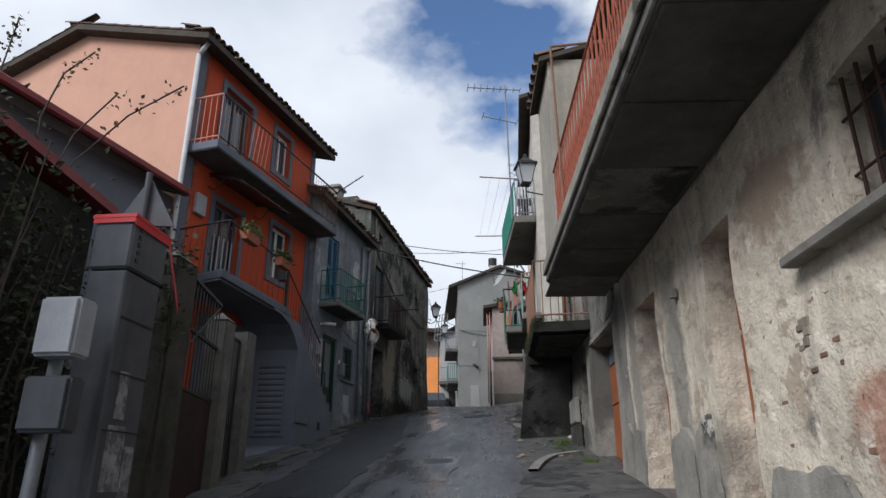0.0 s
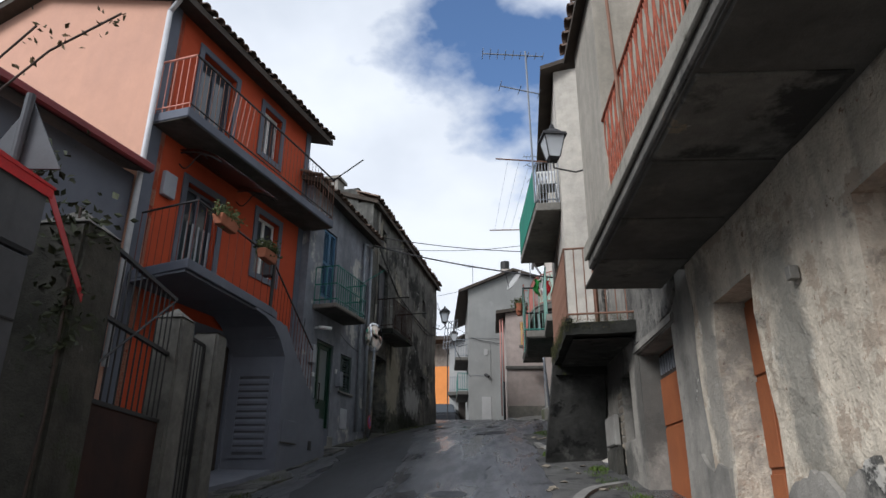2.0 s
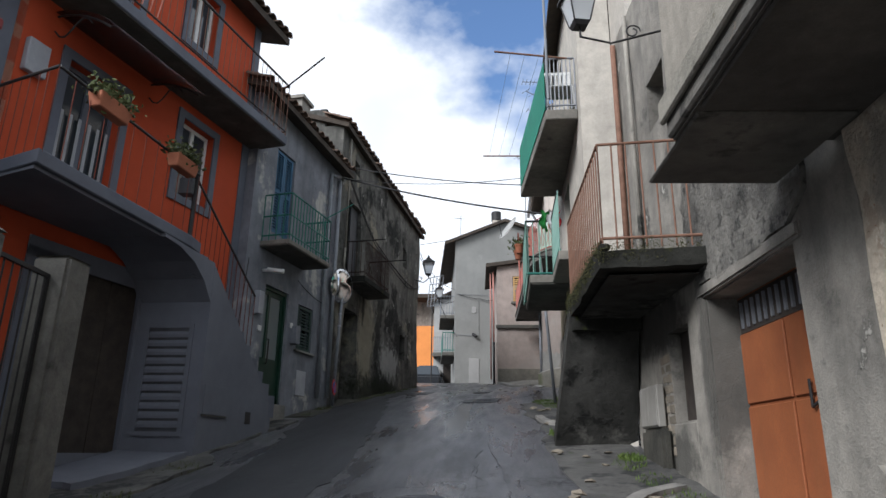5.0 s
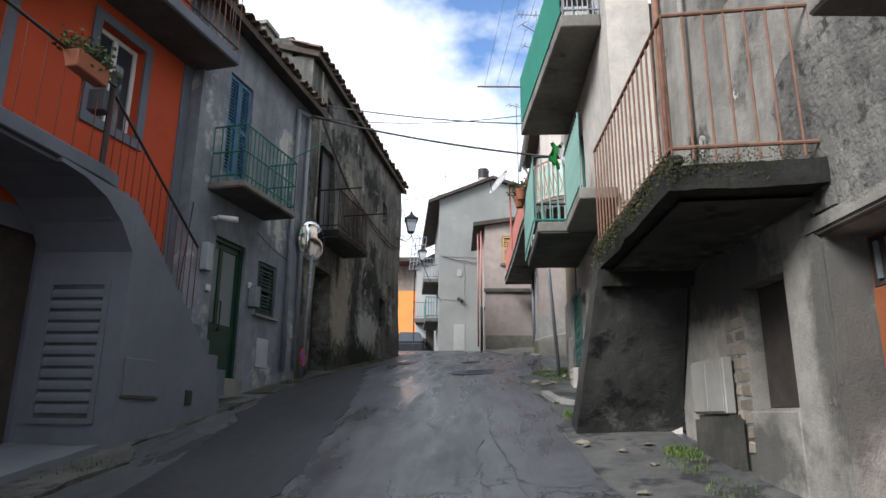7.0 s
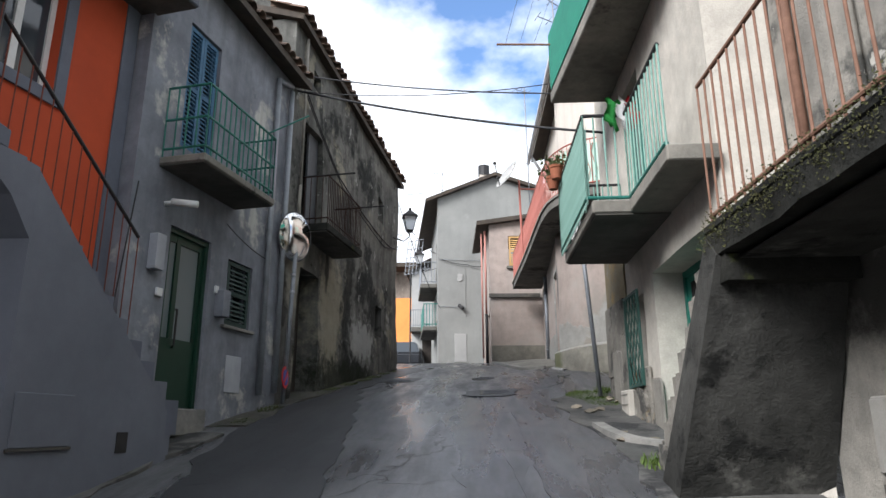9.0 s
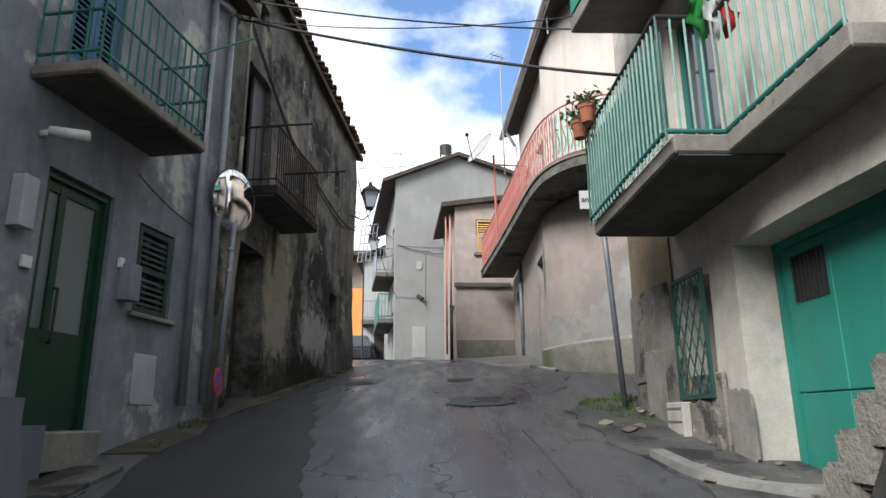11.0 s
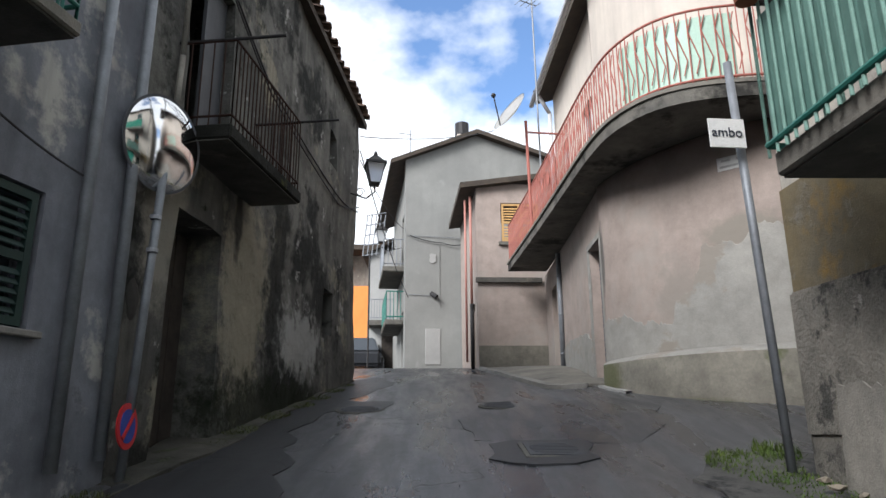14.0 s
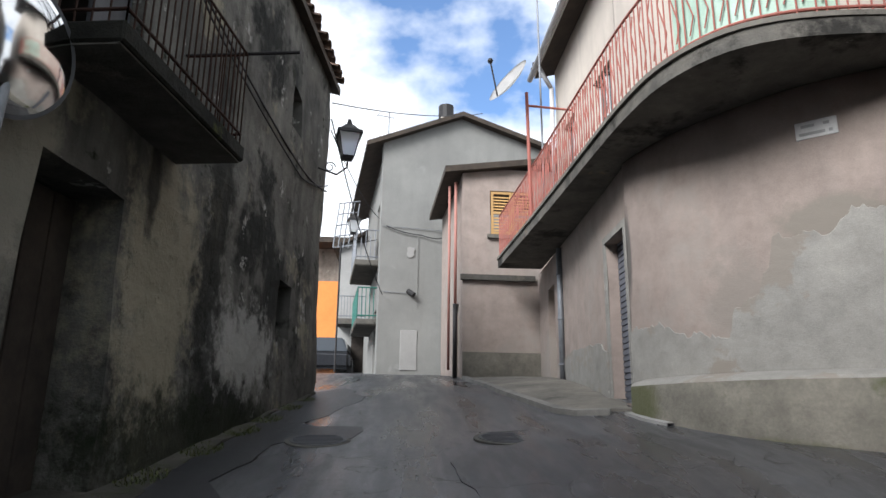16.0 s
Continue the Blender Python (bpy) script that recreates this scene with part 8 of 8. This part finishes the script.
aerial((0.22, 12.3, 6.9), (0.16, 12.1, 10.1), ((0.97, 0.85, (0.95, 0.1, -0.06), 9), (0.72, 0.55, (0.95, 0.15, -0.2), 3)), "thin television aerial above the roof")
aerial((0.75, 22.0, 10.5), (0.72, 22.0, 13.2), ((0.95, 0.5, (0.95, 0.1, 0), 7), (0.75, 0.5, (0.8, 0.5, -0.2), 4), (0.55, 0.4, (0.9, 0.2, -0.3), 3)), "television aerial above the pink house")
aerial((-2.6, 36.0, 12.0), (-2.6, 36.0, 14.0), ((0.9, 0.4, (0.9, 0.3, 0), 5),), "far television aerial on the grey house")
aerial((0.4, 26.2, 7.3), (0.35, 26.2, 12.6), ((0.98, 0.3, (0.8, 0.4, 0), 4),), "slim mast with small aerial on the balcony")
ds = thing("satellite_dish", (0.2, 26.0, 7.3), "white satellite dish on a rusty red post", "satellite dish")
rod("post", (0.12, 26.0, 7.25), (0.08, 26.0, 9.6), 0.03, REDRAIL, ds)
rod("arm", (0.08, 26.0, 9.35), (0.9, 26.1, 9.35), 0.022, REDRAIL, ds)
dm = Matrix.Translation((-0.2, 25.9, 9.7)) @ Vector((-0.75, -0.35, 0.5)).to_track_quat("Z", "Y").to_matrix().to_4x4()
bm = bmesh.new()
prev = None
for i in range(7):
    rr = 0.46 * i / 6
    row = [bm.verts.new(dm @ Vector((rr * math.cos(t * math.tau / 28), rr * math.sin(t * math.tau / 28), 0.1 * (i / 6) ** 2))) for t in range(28)] if i else [bm.verts.new(dm @ Vector((0, 0, 0)))]
    if prev:
        for t in range(28):
            if len(prev) == 1:
                bm.faces.new((prev[0], row[t], row[(t + 1) % 28]))
            else:
                bm.faces.new((prev[t], row[t], row[(t + 1) % 28], prev[(t + 1) % 28]))
    prev = row
bmesh.ops.solidify(bm, geom=list(bm.faces), thickness=0.012)
part("reflector", bm, PLASTICWHITE, ds, "white dish reflector", True)
e0, e1 = dm @ Vector((0, -0.42, 0.1)), dm @ Vector((0, 0.05, 0.55))
rod("feed_arm", e0, e1, 0.014, BLACKIRON, ds)
bm = bmesh.new()
bmesh.ops.create_uvsphere(bm, u_segments=10, v_segments=8, radius=0.05, matrix=Matrix.Translation(e1))
part("feed_horn", bm, BLACKIRON, ds)
tf = thing("lattice_frame", (-4.0, 36.0, 8.5), "light metal lattice frame above the far terrace", "frame")
for i in range(5):
    rod("bar", (-4.25 + 0.16 * i, 36.0, 9.2), (-4.1 + 0.16 * i, 36.0, 10.7), 0.02, GALV, tf)
    rod("bar", (-4.25 + 0.03 * i, 36.0, 9.2 + 0.37 * i), (-3.6 + 0.04 * i, 36.0, 9.3 + 0.37 * i), 0.02, GALV, tf)
rod("post", (-4.0, 36.0, 5.3), (-4.0, 36.0, 9.4), 0.03, BLACKIRON, tf)


# ---- pots, flag and other small things ----
def planter(x, y, z, ang, label, seed, length=0.55, rad=0.13):
    t = thing("window_box", (x, y, z), label, "planter", "planters on the railings")
    bm = bmesh.new()
    m = Matrix.Translation((x, y, z)) @ pose(0, 0, 0, 0, 0, ang)
    hexa(bm, [m @ Vector(p) for p in ((-length / 2 + 0.03, -0.07, 0), (length / 2 - 0.03, -0.07, 0), (length / 2 - 0.03, 0.07, 0), (-length / 2 + 0.03, 0.07, 0), (-length / 2, -0.1, 0.18), (length / 2, -0.1, 0.18), (length / 2, 0.1, 0.18), (-length / 2, 0.1, 0.18))])
    soft(bm, 0.012)
    part("trough", bm, TERRACOTTA, t, "terracotta trough")
    c = [m @ Vector((length * (i / 4 - 0.5) * 0.8, 0, 0.24)) for i in range(5)]
    leaf_sheet("plant", [(p, (0.08, 0.08, rad * 0.5), 90) for p in c], LEAF, "", "", seed, 0.06, parent=t)
    return t


planter(-4.86, 10.6, 5.9, 85, "terracotta trough with a bushy green plant on the landing rail", 31)
planter(-4.7, 12.05, 5.85, 85, "terracotta trough with trailing green plant on the landing rail", 32, 0.5)
bm = bmesh.new()
box(bm, -5.0, -4.8, 12.55, 12.72, 5.75, 6.0)
soft(bm, 0.012)
solo("mailbox", bm, GREYBOX, "dark grey mailbox hung on the landing rail", "mailbox")
for x, y, z in ((-0.13, 16.78, 6.02), (-0.12, 16.5, 6.06)):
    t = thing("flower_pot", (x, y, z), "terracotta pot with a small green plant hung on the green rail", "flower pot", "pots on the green balcony")
    bm = bmesh.new()
    bmesh.ops.create_cone(bm, cap_ends=True, segments=18, radius1=0.06, radius2=0.085, depth=0.15, matrix=Matrix.Translation((x, y, z)))
    bmesh.ops.create_cone(bm, cap_ends=True, segments=18, radius1=0.092, radius2=0.092, depth=0.035, matrix=Matrix.Translation((x, y, z + 0.085)))
    part("pot", bm, TERRACOTTA, t)
    leaf_sheet("plant", [((x, y, z + 0.15), (0.09, 0.09, 0.05), 140)], LEAF, "", "", 33 + int(y), 0.055, parent=t)
fl = thing("flag", (0.35, 14.8, 5.86), "crumpled green, white and red flag tied to the railing", "flag")
for k, (mt, y0) in enumerate(((FLAG_GREEN, 0.2), (FLAG_WHITE, 0.32), (FLAG_RED, 0.42))):
    bm = bmesh.new()
    rows = []
    for i in range(7):
        for j in range(4):
            q = i / 6
            rows.append(bm.verts.new((y0 + 0.045 * j * (1 - 0.3 * q) + 0.03 * math.sin(i * 1.3 + k), 14.79 + 0.04 * math.sin(i * 2 + j) - 0.03 * q, 6.22 - 0.36 * q + 0.04 * math.sin(j * 2 + k))))
    for i in range(6):
        for j in range(3):
            bm.faces.new((rows[i * 4 + j], rows[i * 4 + j + 1], rows[i * 4 + j + 5], rows[i * 4 + j + 4]))
    bmesh.ops.solidify(bm, geom=list(bm.faces), thickness=0.006)
    part("cloth_band", bm, mt, fl, smooth=True)
chx, chy, chz = 0.55, 14.15, 7.63
ch_ = thing("plastic_chair", (chx, chy, chz), "white plastic chair standing on the upper balcony", "chair")
for dx in (-0.2, 0.2):
    for dy in (-0.2, 0.2):
        rod("leg", (chx + dx * 1.1, chy + dy * 1.1, chz), (chx + dx, chy + dy, chz + 0.43), 0.02, PLASTICWHITE, ch_)
bm = bmesh.new()
box(bm, chx - 0.22, chx + 0.22, chy - 0.22, chy + 0.22, chz + 0.43, chz + 0.46)
soft(bm, 0.012)
part("seat", bm, PLASTICWHITE, ch_)
for i in range(6):
    bm = bmesh.new()
    box(bm, chx - 0.21 + 0.075 * i, chx - 0.17 + 0.075 * i, chy + 0.2, chy + 0.22, chz + 0.46, chz + 0.9)
    part("back_slat", bm, PLASTICWHITE, ch_)
bm = bmesh.new()
box(bm, chx - 0.23, chx + 0.23, chy + 0.195, chy + 0.225, chz + 0.9, chz + 0.95)
part("back_rail", bm, PLASTICWHITE, ch_)
arm_ = thing("line_arm", (-4.3, 14.9, 8.9), "iron washing-line arm on the upper balcony corner", "washing line")
rod("arm", (-4.5, 15.05, 8.95), (-3.62, 14.45, 9.15), 0.015, BLACKIRON, arm_)
ax2 = P(F_RED, L + 0.06, 0.73, 8.95)
rod("arm", ax2, (-4.5, 15.05, 8.95), 0.015, BLACKIRON, arm_)
bm = bmesh.new()
lbox(bm, F_CREAM, 2.3, 2.37, 0.0, 0.07, 3.3, 3.4)
soft(bm, 0.006)
solo("junction_box", bm, STAINED, "small pale junction box on the plaster wall", "junction box")
bm = bmesh.new()
tube(bm, P(F_CREAM, 9.6, 0.06, 4.3), P(F_CREAM, 9.6, 0.06, 8.2), 0.04, 10)
solo("downpipe", bm, BROWNRAIL, "rusty brown downpipe on the wall above the landing", "downpipe", smooth=True)
bm = bmesh.new()
tube(bm, P(F_CREAM, 8.9, 0.06, 4.2), P(F_CREAM, 8.9, 0.06, 8.2), 0.03, 8)
solo("downpipe", bm, STAINED, "thin grey pipe on the wall above the landing", "downpipe", smooth=True)
gb2 = thing("gas_meter_cabinet", (0.7, 16.95, 3.0), "small pale meter cabinet at the foot of the wall", "cabinet")
bm = bmesh.new()
lbox(bm, F_GREEN, yG(16.75), yG(17.15), 0.06, 0.16, 2.95, 3.32)
soft(bm, 0.01)
part("body", bm, CREAM, gb2)
for z in (3.02, 3.14, 3.26):
    bm = bmesh.new()
    lbox(bm, F_GREEN, yG(16.78), yG(17.12), 0.161, 0.168, z, z + 0.012)
    part("groove", bm, STAINED, gb2)
# parked car far beyond the bend
car = thing("car", (-4.55, 40.0, 5.3), "dark car parked in the shade at the bend", "car")
cz = ground_z(-4.5, 40.0)
bm = bmesh.new()
prism(bm, ((-5.4, 38.6), (-3.75, 38.6), (-3.75, 42.4), (-5.4, 42.4)), cz + 0.25, cz + 0.85)
soft(bm, 0.12, 3)
part("body", bm, surface("dark_car_paint", ((0.02, 0.022, 0.026), (0.025, 0.026, 0.03), 2.0), rough=0.25, grain=60, relief=0.0002, spec=0.6), car)
bm = bmesh.new()
hexa(bm, [Vector(p) for p in ((-5.3, 38.9, cz + 0.84), (-3.85, 38.9, cz + 0.84), (-3.85, 41.6, cz + 0.84), (-5.3, 41.6, cz + 0.84), (-5.1, 39.3, cz + 1.4), (-4.05, 39.3, cz + 1.4), (-4.05, 41.0, cz + 1.4), (-5.1, 41.0, cz + 1.4))])
soft(bm, 0.06, 2)
part("cabin", bm, GLASS, car)
for x in (-5.38, -3.78):
    for y in (39.3, 41.6):
        bm = bmesh.new()
        tube(bm, (x - 0.09, y, cz + 0.3), (x + 0.09, y, cz + 0.3), 0.3, 18)
        part("tyre", bm, CABLE, car)
